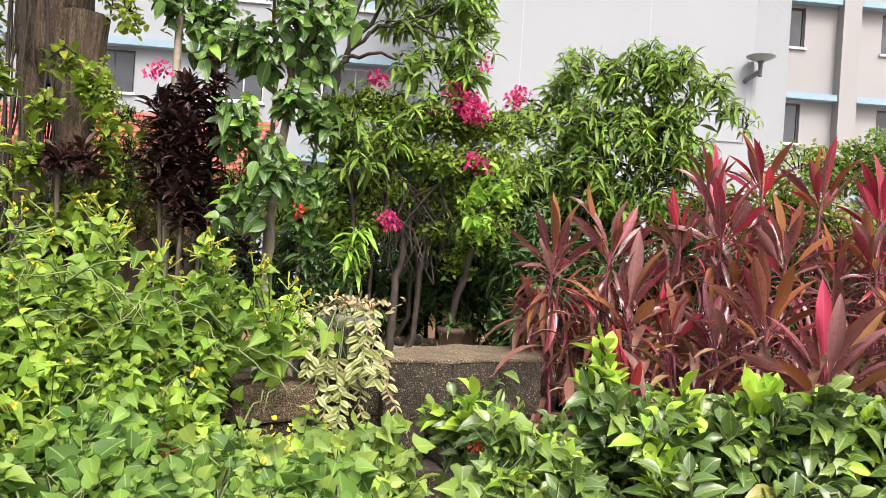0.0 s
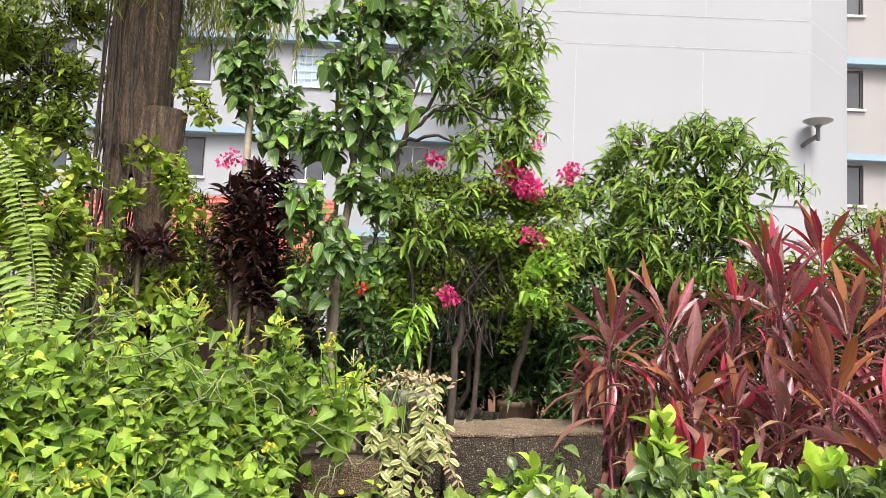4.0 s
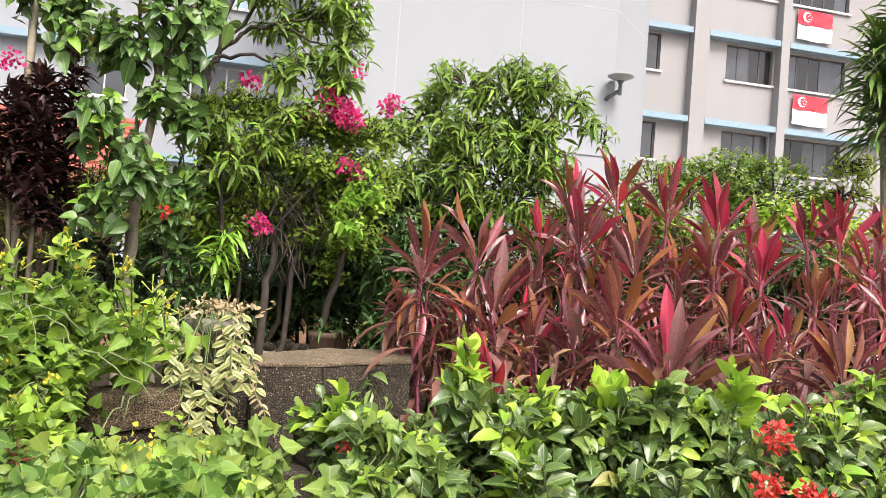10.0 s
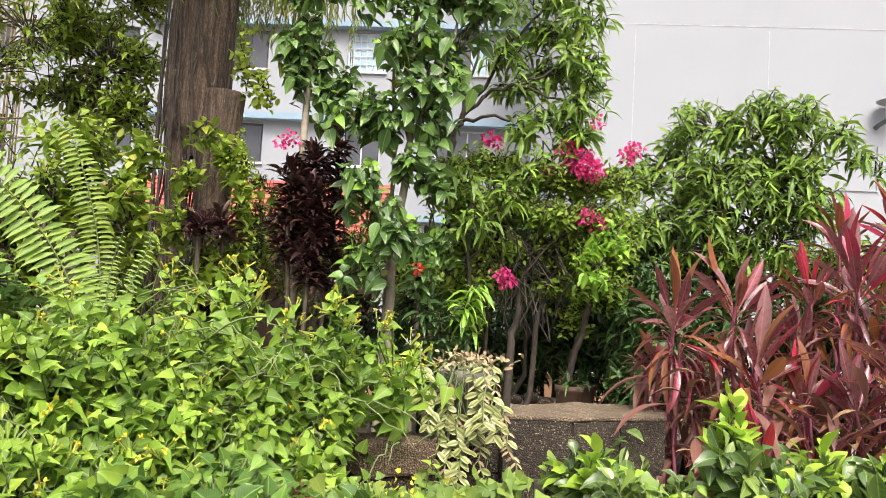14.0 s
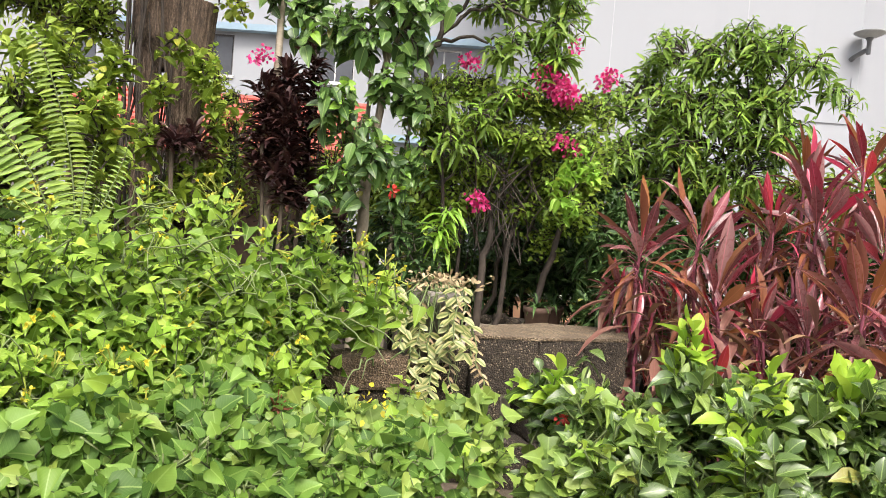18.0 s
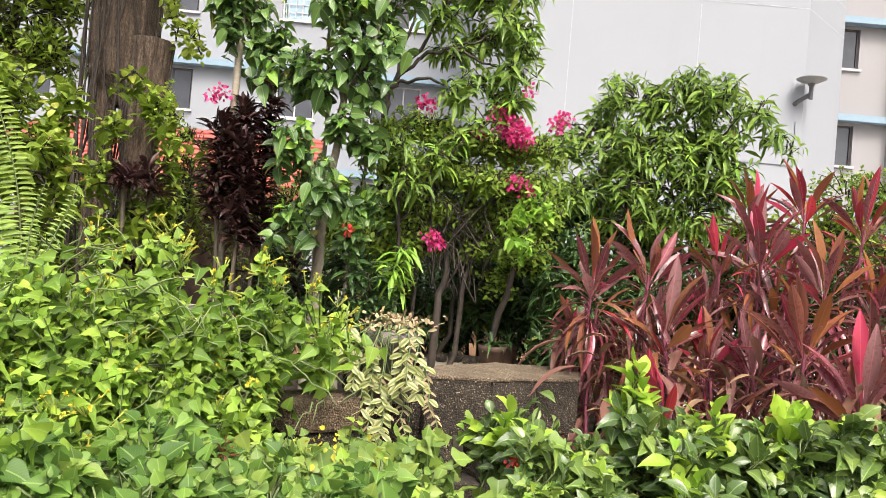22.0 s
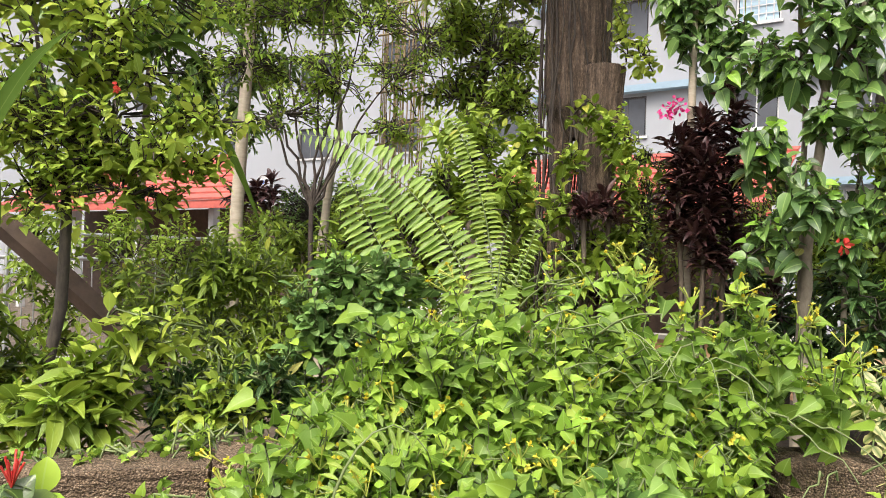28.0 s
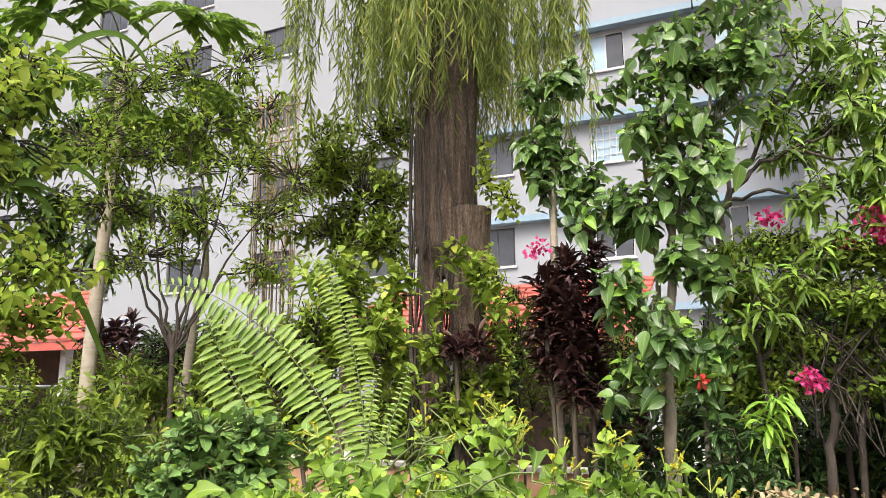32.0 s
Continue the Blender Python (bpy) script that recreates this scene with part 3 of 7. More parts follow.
def window(u0, u1, z0, z1, panes, frame_mat, pane_mats, rng, bars=False, parent=None):
    """A window set back in its opening: frame, sill, panes, and bars where it has them."""
    parent = parent or block
    t = 0.05
    bm = bmesh.new()
    v = DV + 0.1
    for a, b, c, d in ((u0, u1, z0, z0 + t), (u0, u1, z1 - t, z1), (u0, u0 + t, z0 + t, z1 - t), (u1 - t, u1, z0 + t, z1 - t)):
        box(a, b, v - 0.03, v + 0.03, c, d, bm)
    win = part("window", bm, frame_mat, parent)
    part("sill", box(u0 - 0.06, u1 + 0.06, DV - 0.07, DV + 0.05, z0 - 0.07, z0 - 0.002), M["white_frame"], win)
    w = (u1 - u0 - 2 * t) / panes
    for i in range(panes):
        a = u0 + t + i * w
        out = 0.015 * (i % 2)
        part("pane", box(a + 0.02, a + w - 0.02, v - 0.005 - out, v + 0.005 - out, z0 + t, z1 - t), pane_mats[int(rng.integers(len(pane_mats)))], win)
        if i:
            part("mullion", box(a - 0.02, a + 0.02, v - 0.02, v + 0.02, z0 + t, z1 - t), frame_mat, win)
    if bars:
        bm = bmesh.new()
        k = int((u1 - u0) / 0.16)
        for i in range(1, k):
            a = u0 + i * (u1 - u0) / k
            box(a - 0.012, a + 0.012, DV + 0.02, DV + 0.045, z0 + t, z1 - t, bm)
        for i in range(1, 5):
            z = z0 + i * (z1 - z0) / 5
            box(u0 + t, u1 - t, DV + 0.045, DV + 0.06, z - 0.012, z + 0.012, bm)
        part("grille", bm, M["white_frame"], win, "white metal window grille")
    return win


rngw = np.random.default_rng(3)
levels = [LEDGE0 + STOREY * k for k in range(-1, 5)]
right_cols = [(10.7, 11.4, 1), (13.69, 15.36, 4), (15.82, 18.1, 5), (21.2, 23.0, 4), (24.2, 25.9, 4)]
left_cols = [(-8.75, -7.1, 3), (-4.78, -3.68, 2), (-2.15, -0.75, 3), (-12.6, -11.0, 3), (-16.5, -14.9, 3), (-20.5, -18.9, 3), (-25, -23.4, 3), (-31, -29.4, 3), (-37, -35.4, 3)]
rw = [(a, b, z - 1.27, z - 0.14) for a, b, n in right_cols for z in levels]
lw = [(a, b, z - 1.27, z - 0.14) for a, b, n in left_cols for z in levels]
facade(8.6, 30, rw, M["pinkish"])
facade(-70, 1.6, lw, M["white"])
part("wall", box(1.6, 8.6, DV, DV + 0.25, 0, 27), M["white"], block)
# One solid dark box behind the panes stands in for the unlit rooms.
part("wall", box(-70, 30, DV + 0.26, DV + 9, 0, 26.9), M["dark_pane"], block, "solid dark backing in place of unlit rooms")
for a, b, n in right_cols:
    for i, z in enumerate(levels):
        window(a, b, z - 1.27, z - 0.14, n, M["frame"], [M["pane"], M["pane"], M["dark_pane"]] if a < 15 else [M["dark_pane"], M["dark_pane"], M["pane"]], rngw)
for a, b, n in left_cols:
    for i, z in enumerate(levels):
        window(a, b, z - 1.27, z - 0.14, n, M["white_frame"] if a > -6 else M["frame"], [M["pane"], M["pane"]] if a < -6 else [M["blue_pane"], M["pane"]], rngw, bars=(-5 < a < -4 and i == 2))
# ledges over the windows, and the uprights between the bays
for z in levels:
    for a, b in ((8.62, 12.3), (12.88, 15.4), (15.74, 30), (-10.5, 1.55)):
        part("ledge", box(a, b, DV - 0.3, DV - 0.002, z - 0.06, z + 0.12), M["blue"], block, "light blue concrete ledge")
for a, b in ((12.34, 12.86), (15.42, 15.72)):
    part("pilaster", box(a, b, DV - 0.32, DV - 0.004, 0, 26.9), M["pinkish"], block, "off-white upright fin")
# the blind tower, with its cut corners
TV = 16.0
tower = [(1.37, TV), (7.73, TV), (9.39, TV + 1.66), (9.39, DV - 0.01), (0.44, DV - 0.01), (0.44, TV + 0.93)]
part("tower_wall", prism(tower, 0, 27.2), M["white"], block, "blank white painted tower wall")
for z in (7.7, 8.42):
    bm = bmesh.new()
    o = 0.006
    for (a, b), (c, d) in (((1.37, TV), (7.73, TV)), ((7.73, TV), (9.39, TV + 1.66)), ((0.44, TV + 0.93), (1.37, TV))):
        n = Vector((d - b, a - c)).normalized() * o
        vs = [bm.verts.new((x + n.x, y + n.y, zz)) for x, y, zz in ((a, b, z - 0.012), (c, d, z - 0.012), (c, d, z + 0.012), (a, b, z + 0.012))]
        bm.faces.new(vs)
    part("groove", bm, M["joint"], block)
for u, z0, z1 in ((2.55, 2, 7.6), (5.35, 2, 7.6), (2.6, 8.5, 13), (5.4, 8.5, 13)):
    part("groove", box(u - 0.01, u + 0.01, TV - 0.006, TV - 0.002, z0, z1), M["joint"], block)
part("conduit", box(6.2, 7.6, TV - 0.03, TV - 0.004, 4.25, 4.28), M["white"], block)
part("conduit", box(7.58, 7.61, TV - 0.03, TV - 0.004, 4.28, 5.2), M["white"], block)

# wall lamps on the tower
def wall_lamp(u, z):
    lamp = thing("wall_lamp", "grey saucer-shaped outdoor lamp on a wall bracket", "lamp")
    lamp.matrix_world = Matrix.Rotation(radians(TURN), 4, "Z") @ Matrix.Translation((u, TV, z))
    t = Tubes(10)
    t.add([(0, 0, -0.15), (0.0, -0.12, -0.12), (0.16, -0.3, 0.0)], (0.055, 0.05, 0.05))
    hang("bracket", t.mesh("bracket", M["lamp_grey"]), lamp, world_space=False)
    hang("stem", Tubes(12).add([(0.17, -0.33, -0.1), (0.17, -0.33, 0.16), (0.17, -0.33, 0.24)], (0.045, 0.045, 0.09)).mesh("stem", M["lamp_grey"]), lamp, world_space=False)
    prof = [(0.0, 0.22), (0.1, 0.23), (0.2, 0.27), (0.29, 0.315), (0.305, 0.33), (0.29, 0.345), (0.15, 0.36), (0.0, 0.365)]
    c = np.array((0.17, -0.33, 0))
    t = Tubes(28)
    t.add([c + (0, 0, 0.2 + 0.0001 * i + z_ - 0.2) for i, (r, z_) in enumerate(prof)], [r + 0.001 for r, z_ in prof])
    hang("shade", t.mesh("shade", M["lamp_white"]), lamp, "pale grey saucer shade", world_space=False)
    return lamp


wall_lamp(7.55, 5.75)
post = thing("garden_lamp", "grey saucer-shaped lamp on a post", "lamp", ground_at(-13.3, 13.5))
hang("pole", Tubes(10).add([(0, 0, 0), (0, 0, 4.9)], (0.06, 0.05)).mesh("pole", M["lamp_grey"]), post, world_space=False)
hang("shade", Tubes(20).add([(0, 0, 4.9), (0, 0, 5.0), (0, 0, 5.12), (0, 0, 5.2), (0, 0, 5.24)], (0.06, 0.14, 0.2, 0.21, 0.02)).mesh("shade", M["lamp_white"]), post, world_space=False)

# flags hung under the window sills
def flag(u, z, w, h):
    f = thing("flag", "red and white cloth flag hung below a window", "flag", group="flags on the facade")
    f.matrix_world = Matrix.Rotation(radians(TURN), 4, "Z") @ Matrix.Translation((u, DV - 0.1, z))
    n = 14
    for name, mat, a, b in (("upper_band", M["flag_red"], 0.0, 0.5), ("lower_band", M["flag_white"], 0.5, 1.0)):
        xs = np.linspace(0, w, n)
        V = [(x, 0.03 * math.sin(7 * x + 3 * k) , -h * (a + (b - a) * k / 3) - 0.03 * math.sin(x * 2.2)) for k in range(4) for x in xs]
        F = [(k * n + i, k * n + i + 1, (k + 1) * n + i + 1, (k + 1) * n + i) for k in range(3) for i in range(n - 1)]
        hang(name, mesh_of(name, V, [F], mat), f, world_space=False)
    bm = bmesh.new()
    c, r = Vector((0.24 * w, -0.045, -0.26 * h)), 0.17 * h
    out = [bm.verts.new(c + Vector((r * math.cos(a), 0, r * math.sin(a)))) for a in np.linspace(radians(50), radians(310), 16)]
    inn = [bm.verts.new(c + Vector((0.3 * r + 0.8 * r * math.cos(a), 0, 0.8 * r * math.sin(a)))) for a in np.linspace(radians(62), radians(298), 16)]
    for i in range(15):
        bm.faces.new((out[i], out[i + 1], inn[i + 1], inn[i]))
    part("crescent", bm, M["flag_white"], f, "white crescent")
    for k in range(5):
        a = radians(90 + 72 * k)
        s = c + Vector((0.55 * r + 0.42 * r * math.cos(a), 0, 0.42 * r * math.sin(a)))
        bm = bmesh.new()
        bm.faces.new([bm.verts.new(s + Vector(((0.16 if j % 2 == 0 else 0.07) * r * math.sin(j * math.pi / 5), 0, (0.16 if j % 2 == 0 else 0.07) * r * math.cos(j * math.pi / 5)))) for j in range(10)])
        part("star", bm, M["flag_white"], f)


flag(16.12, 7.72, 1.3, 0.96)
flag(16.12, 10.46, 1.3, 0.96)
flag(-11.2, 13.95, 1.4, 1.1)

# ---------------------------------------------------------------- shelters with tiled roofs
def shelter(name, u0, u1, v0, depth, eave, top, label, hip_left=0.0, hip_right=0.0):
    s = thing(name, label, "shelter", rz=TURN)
    rows = 9
    for i in range(rows):
        a, b = i / rows, (i + 1) / rows
        za, zb = eave + (top - eave) * a, eave + (top - eave) * b
        va, vb = v0 + depth * a, v0 + depth * b
        ua0, ua1 = u0 + hip_left * a, u1 - hip_right * a
        ub0, ub1 = u0 + hip_left * b, u1 - hip_right * b
        bm = bmesh.new()
        lo = [bm.verts.new(p) for p in ((ua0, va, za), (ua1, va, za), (ub1, vb, zb - 0.012), (ub0, vb, zb - 0.012))]
        hi = [bm.verts.new((p.co.x, p.co.y - 0.01, p.co.z + t)) for p, t in zip(lo, (0.045, 0.045, 0.02, 0.02))]
        bm.faces.new(lo[::-1])
        bm.faces.new(hi)
        for j in range(4):
            bm.faces.new((lo[j], lo[(j + 1) % 4], hi[(j + 1) % 4], hi[j]))
        part("tile_course", bm, M["tile"], s)
    part("fascia", box(u0, u1, v0 + 0.02, v0 + 0.08, eave - 0.16, eave - 0.004), M["tile"], s)
    part("gable_board", prism([(u1 + 0.01, v0), (u1 + 0.12, v0), (u1 + 0.12, v0 + depth), (u1 + 0.01, v0 + depth)], eave - 0.15, eave), M["white_frame"], s)
    # Dark sheet added to give the shade under the roof.
    part("eave_shade_backing", box(u0 + 0.3, u1 - 0.3, v0 + depth, v0 + depth + 0.15, 0, eave), M["wood"], s, "dark sheet in place of the shade under the eaves")
    for k in range(int((u1 - u0) / 2.5) + 1):
        u = u0 + 0.35 + k * 2.5
        if u < u1:
            part("post", box(u, u + 0.16, v0 + 0.4, v0 + 0.56, 0, eave + 0.1), M["white_frame"], s, bevel=0.01)
    return s


c, sn = math.cos(radians(TURN)), math.sin(radians(TURN))
def uv_of(az, d):
    x, y = d * math.sin(radians(az)), d * math.cos(radians(az))
    return x * c + y * sn, -x * sn + y * c


ue, ve = uv_of(-67.7, 15.0)
shelter("shelter", ue - 9.0, ue + 0.12, ve, 2.2, 2.58, 3.86, "long shelter with an orange-red tiled roof", hip_right=2.54)
ul, vl = uv_of(-54.0, 14.0)
ur, vr = uv_of(-27.0, 14.5)
shelter("shelter", ul, ur, vl, 2.4, 2.45, 3.6, "shelter with an orange-red tiled roof behind the garden", hip_left=0.9)
low = thing("garden_wall", "low peach painted wall behind the garden", "wall", rz=TURN, kind="structure")
part("wall", box(-9, 4, 10.2, 10.35, 0, 0.6), M["peach"], low)
part("coping", box(-9.05, 4.05, 10.15, 10.4, 0.602, 0.66), M["paving"], low)

# steel railings
def railing(az0, d0, az1, d1, h, label):
    a, b = ground_at(az0, d0), ground_at(az1, d1)
    r = thing("railing", label, "railing", a)
    t = (b - a)
    n = max(2, int(t.length / 1.2))
    for z in (h, h * 0.82, 0.15):
        hang("rail", Tubes(8).add([(0, 0, z), (t.x, t.y, z)], (0.025, 0.025)).mesh("rail", M["steel"]), r, world_space=False)
    for i in range(n + 1):
        p = t * (i / n)
        hang("post", Tubes(8).add([(p.x, p.y, 0), (p.x, p.y, h)], (0.03, 0.03)).mesh("post", M["steel"]), r, world_space=False)
    k = int(t.length / 0.13)
    bar = Tubes(5).add([(0, 0, 0.15), (0, 0, h * 0.82)], (0.009, 0.009)).mesh("bar", M["steel"])
    for i in range(1, k):
        p = t * (i / k)
        hang("bar", bar, r, world_space=False).location = (p.x, p.y, 0)


railing(-88, 11.0, -68.5, 11.5, 1.75, "galvanised steel railing beside the shelter")
railing(26.5, 13.5, 40, 14.5, 3.0, "tall galvanised steel fence")

# ---------------------------------------------------------------- low garden wall of concrete blocks
def stone(name, parent, mat, p, q, z0, z1, thick, rng, label=""):
    """A worn block from p to q in plan, thick to the far side of that line."""
    p, q = Vector((p.x, p.y, 0)), Vector((q.x, q.y, 0))
    d = (q - p).normalized()
    n = Vector((-d.y, d.x, 0))
    if n.dot(p) < 0:
        n = -n
    bm = bmesh.new()
    nx, nz = max(2, int((q - p).length / 0.06)), max(2, int((z1 - z0) / 0.06))
    L = (q - p).length
    bmesh.ops.create_cube(bm, size=1)
    bmesh.ops.subdivide_edges(bm, edges=bm.edges[:], cuts=7, use_grid_fill=True)
    for v in bm.verts:
        c0 = v.co.copy()
        e = Vector([max(0, abs(x) - 0.49) / 0.01 for x in c0])
        pull = min(1.0, (e.x > 0) + (e.y > 0) + (e.z > 0) - 1) if (e.x > 0) + (e.y > 0) + (e.z > 0) > 1 else 0
        w = Vector((c0.x * L, c0.y * thick, c0.z * (z1 - z0)))
        w -= Vector((math.copysign(0.005, c0.x) * (e.x > 0), math.copysign(0.005, c0.y) * (e.y > 0), math.copysign(0.005, c0.z) * (e.z > 0))) * pull
        w += Vector(rng.normal(0, 0.0028, 3))
        v.co = p + d * (w.x + L / 2) + n * (w.y + thick / 2) + Vector((0, 0, (z0 + z1) / 2 + w.z))
    return part(name, bm, mat, parent, label)


rng = np.random.default_rng(11)
wall = thing("stone_wall", "low mossy wall of rough concrete blocks round the garden", "wall", kind="structure")
line = [ground_at(a, d) for a, d in ((-100, 4.4), (-88, 3.8), (-78.7, 3.62), (-66, 3.55), (-54, 3.6), (-42, 3.75), (-28.2, 4.05), (-22.3, 4.2))]
for i, (p, q) in enumerate(zip(line, line[1:])):
    L = (q - p).length
    k = max(1, round(L / 0.6))
    for j in range(k):
        a, b = p.lerp(q, j / k + 0.006), p.lerp(q, (j + 1) / k - 0.006)
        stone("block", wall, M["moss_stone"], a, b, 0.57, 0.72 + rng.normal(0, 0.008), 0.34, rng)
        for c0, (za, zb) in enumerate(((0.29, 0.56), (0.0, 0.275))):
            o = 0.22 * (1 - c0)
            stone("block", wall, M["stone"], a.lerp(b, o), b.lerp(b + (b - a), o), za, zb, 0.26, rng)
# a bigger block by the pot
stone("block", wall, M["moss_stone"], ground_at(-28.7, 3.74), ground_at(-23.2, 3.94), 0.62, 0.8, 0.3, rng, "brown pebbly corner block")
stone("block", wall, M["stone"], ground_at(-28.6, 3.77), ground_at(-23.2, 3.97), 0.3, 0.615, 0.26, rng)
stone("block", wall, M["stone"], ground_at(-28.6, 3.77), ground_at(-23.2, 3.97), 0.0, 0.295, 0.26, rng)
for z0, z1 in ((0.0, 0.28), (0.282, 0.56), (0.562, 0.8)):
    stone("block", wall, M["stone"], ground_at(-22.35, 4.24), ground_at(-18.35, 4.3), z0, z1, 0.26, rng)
pier = thing("concrete_planter", "rough pebble-faced concrete planter wall with a worn top", "planter", kind="structure")
L_, M_, R_ = ground_at(-18.3, 4.22), ground_at(-13.1, 4.3), ground_at(-6.4, 4.66)
RB, MB, LB = ground_at(-6.6, 5.2), ground_at(-13.0, 5.0), ground_at(-17.6, 4.66)
for z0, z1 in ((0.0, 0.28), (0.282, 0.56), (0.562, 0.886)):
    for p, q, k in ((L_, M_, 1), (M_, R_, 2)):
        for j in range(k):
            o = 0.5 * (z0 > 0.2) * (z0 < 0.5) / k
            a, b = p.lerp(q, max(0, j / k + 0.002 - o)), p.lerp(q, min(1, (j + 1) / k - 0.002 - o))
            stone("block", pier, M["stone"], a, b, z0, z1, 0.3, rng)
bm = prism([(p.x, p.y) for p in (L_, M_, R_, RB, MB, LB)], 0.884, 0.906)
bmesh.ops.bevel(bm, geom=bm.edges[:], offset=0.006, segments=2, affect="EDGES", profile=0.6)
bmesh.ops.triangulate(bm, faces=[f for f in bm.faces if len(f.verts) > 4])
bmesh.ops.subdivide_edges(bm, edges=[e for e in bm.edges if e.calc_length() > 0.15], cuts=5, use_grid_fill=True)
for v in bm.verts:
    v.co.z += 0.006 * noise.noise(v.co * 6) + 0.003 * noise.noise(v.co * 25)
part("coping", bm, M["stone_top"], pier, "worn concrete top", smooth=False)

# ---------------------------------------------------------------- plants
def shrub(name, label, category, root, blobs, shape, mat, young, rng, n=7, length=0.1, width=0.045, step=0.025, open_angle=62, droop=0.25, bend=0.3, lift=0.3,
          trunks=(), trunk_mat=None, twig_mat=None, young_share=2, shell=0.55, group="", both=None, twig_r=0.006, young_tips=1.0, noise_=0.5, flat=0.0):
    """A shrub or tree: trunks to the middle of each blob, twigs, spiral leaf sprays at the twig ends."""
    th = thing(name, label, category, root, group)
    P, A = tips_in(blobs, rng, root, lift, noise_, shell)
    pos, way, up, ln, wd, rank = sprays(P, A, rng, n, length, width, step, open_angle, droop, bend, both=both, flat=flat)
    fresh = np.tile(rng.random(len(P)) < young_tips, n)
    isy = (rank < young_share) & fresh if young is not None else np.zeros(len(pos), bool)
    b = bend * rng.uniform(0.5, 1.5, len(pos))
    hang("foliage", Leaves(shape).add(pos[~isy], way[~isy], up[~isy], ln[~isy], wd[~isy], b[~isy]).mesh("foliage", mat), th, kind="stuff")
    if isy.any():
        hang("young_foliage", Leaves(shape).add(pos[isy], way[isy], up[isy], ln[isy], wd[isy], b[isy]).mesh("young_foliage", young), th, "fresh yellow-green young leaves", kind="stuff")
    tw = Tubes(3)
    for (c, r, k), start in zip(blobs, np.cumsum([0] + [b_[2] for b_ in blobs])):
        c = np.array(tuple(c))
        for i in range(start, start + k, 1 if twig_mat or trunks else 3):
            inner = c + (P[i] - c) * 0.25 - np.array([0, 0, 0.25 * r[2]])
            mid = (inner + P[i]) / 2 + rng.normal(0, 0.03, 3)
            tw.add([inner, mid, P[i] - A[i] * step * n * 0.5, P[i]], (twig_r * 1.4, twig_r * 1.2, twig_r, twig_r * 0.6))
    hang("branchwork", tw.mesh("branchwork", twig_mat or M["dark_stem"]), th, kind="stuff")
    for pts, radii in trunks:
        hang("trunk", Tubes(8).add(pts, radii, 0.05, rng).mesh("trunk", trunk_mat or M["stem"]), th)
    return th


def blossoms(th, name, mat, centres, rng, n, radius, size, shape=ROUND, label=""):
    lv = Leaves(shape)
    for c in centres:
        d = norm(rng.normal(size=(n, 3)))
        p = np.array(tuple(c)) + d * radius * rng.uniform(0.3, 1, (n, 1))
        lv.add(p, d + rng.normal(0, 0.6, d.shape), rng.normal(size=d.shape), size * rng.uniform(0.7, 1.2, n), size * 0.8, 0.2)
    return hang(name, lv.mesh(name, mat), th, label, kind="stuff")


def limb(rng, *pts, r0=0.03, r1=0.012, wob=0.02, n=6):
    """A limb through several places."""
    out = []
    for a, b in zip(pts, pts[1:]):
        out += list(bow(a, b, 0, n, rng, wob))[: None if b is pts[-1] else -1]
    return out, np.linspace(r0, r1, len(out))


# --- the creeping vine mound over the wall
rng = np.random.default_rng(21)
blobs = []
for az, top, low_, d, k in ((-66, -14.0, -19, 3.0, 22), (-62, -12.0, -19, 3.05, 50), (-58.5, -9.8, -19, 3.1, 90), (-55.5, -7.6, -18, 3.2, 100), (-52, -4.6, -17, 3.3, 110), (-48.5, -3.4, -16, 3.4, 120), (-45, -3.2, -16, 3.5, 120), (-41.5, -3.4, -16, 3.6, 120), (-37.5, -4.4, -16, 3.7, 120), (-33.5, -5.4, -16, 3.8, 120), (-29.5, -5.6, -9.4, 3.95, 64), (-26.6, -6.0, -8.2, 4.1, 34)):
    for f, s in ((0.1, 1.0), (0.4, 1.0), (0.72, 0.9), (1.0, 0.5))[: 1 if az > -31 else 4]:
        el = top + (low_ - top) * f
        dd = d - 0.5 * f
        h = dd * (math.tan(radians(top)) - math.tan(radians(low_))) * 0.17
        blobs.append((at(az, el, dd), (0.25 if az < -31 else 0.18, 0.28 if az < -31 else 0.14, (h + 0.04) if az < -31 else 0.1), int(k * s * 0.54)))
# single shoots that stand out of the mound
blobs += [(at(az, el, 3.6), (0.07, 0.07, 0.09), 4) for az, el in ((-39.3, 0.4), (-37.8, -0.6), (-31.5, -1.6), (-30.3, -2.6), (-43.2, -0.8), (-50, -1.4), (-27.6, -3.6), (-34.6, -2.6), (-25.6, -4.6))]
vine = shrub("flowering_vine", "bright green heart-leaved vine with small yellow flowers sprawling over the wall", "vine", ground_at(-41, 3.7), blobs, DELTA, M["vine"], M["vine_young"], rng,
             n=9, length=0.094, width=0.062, step=0.042, open_angle=84, droop=0.06, bend=0.28, noise_=0.65, twig_mat=M["green_stem"], young_share=3, lift=1.0, shell=0.5, young_tips=0.4, both=True, twig_r=0.004, flat=0.5)
P, A = tips_in([(c, (r[0] * 0.9, r[1] * 0.9, r[2] * 0.7), 4) for c, r, k in blobs], rng, ground_at(-41, 3.7), 0.6)
lv = Leaves(NEEDLE)
tb = Tubes(4)
for p, a in zip(P, A):
    for j in range(4):
        w = norm(a + rng.normal(0, 0.5, 3))
        L = rng.uniform(0.04, 0.1)
        tb.add([p, p + w * L * 0.5, p + w * L], (0.002, 0.002, 0.005))
        for q in range(5 if rng.random() < 0.5 else 0):
            s = norm(w + rng.normal(0, 0.7, 3))
            lv.add([p + w * L], [s], [w], 0.02, 0.012, 0.1)
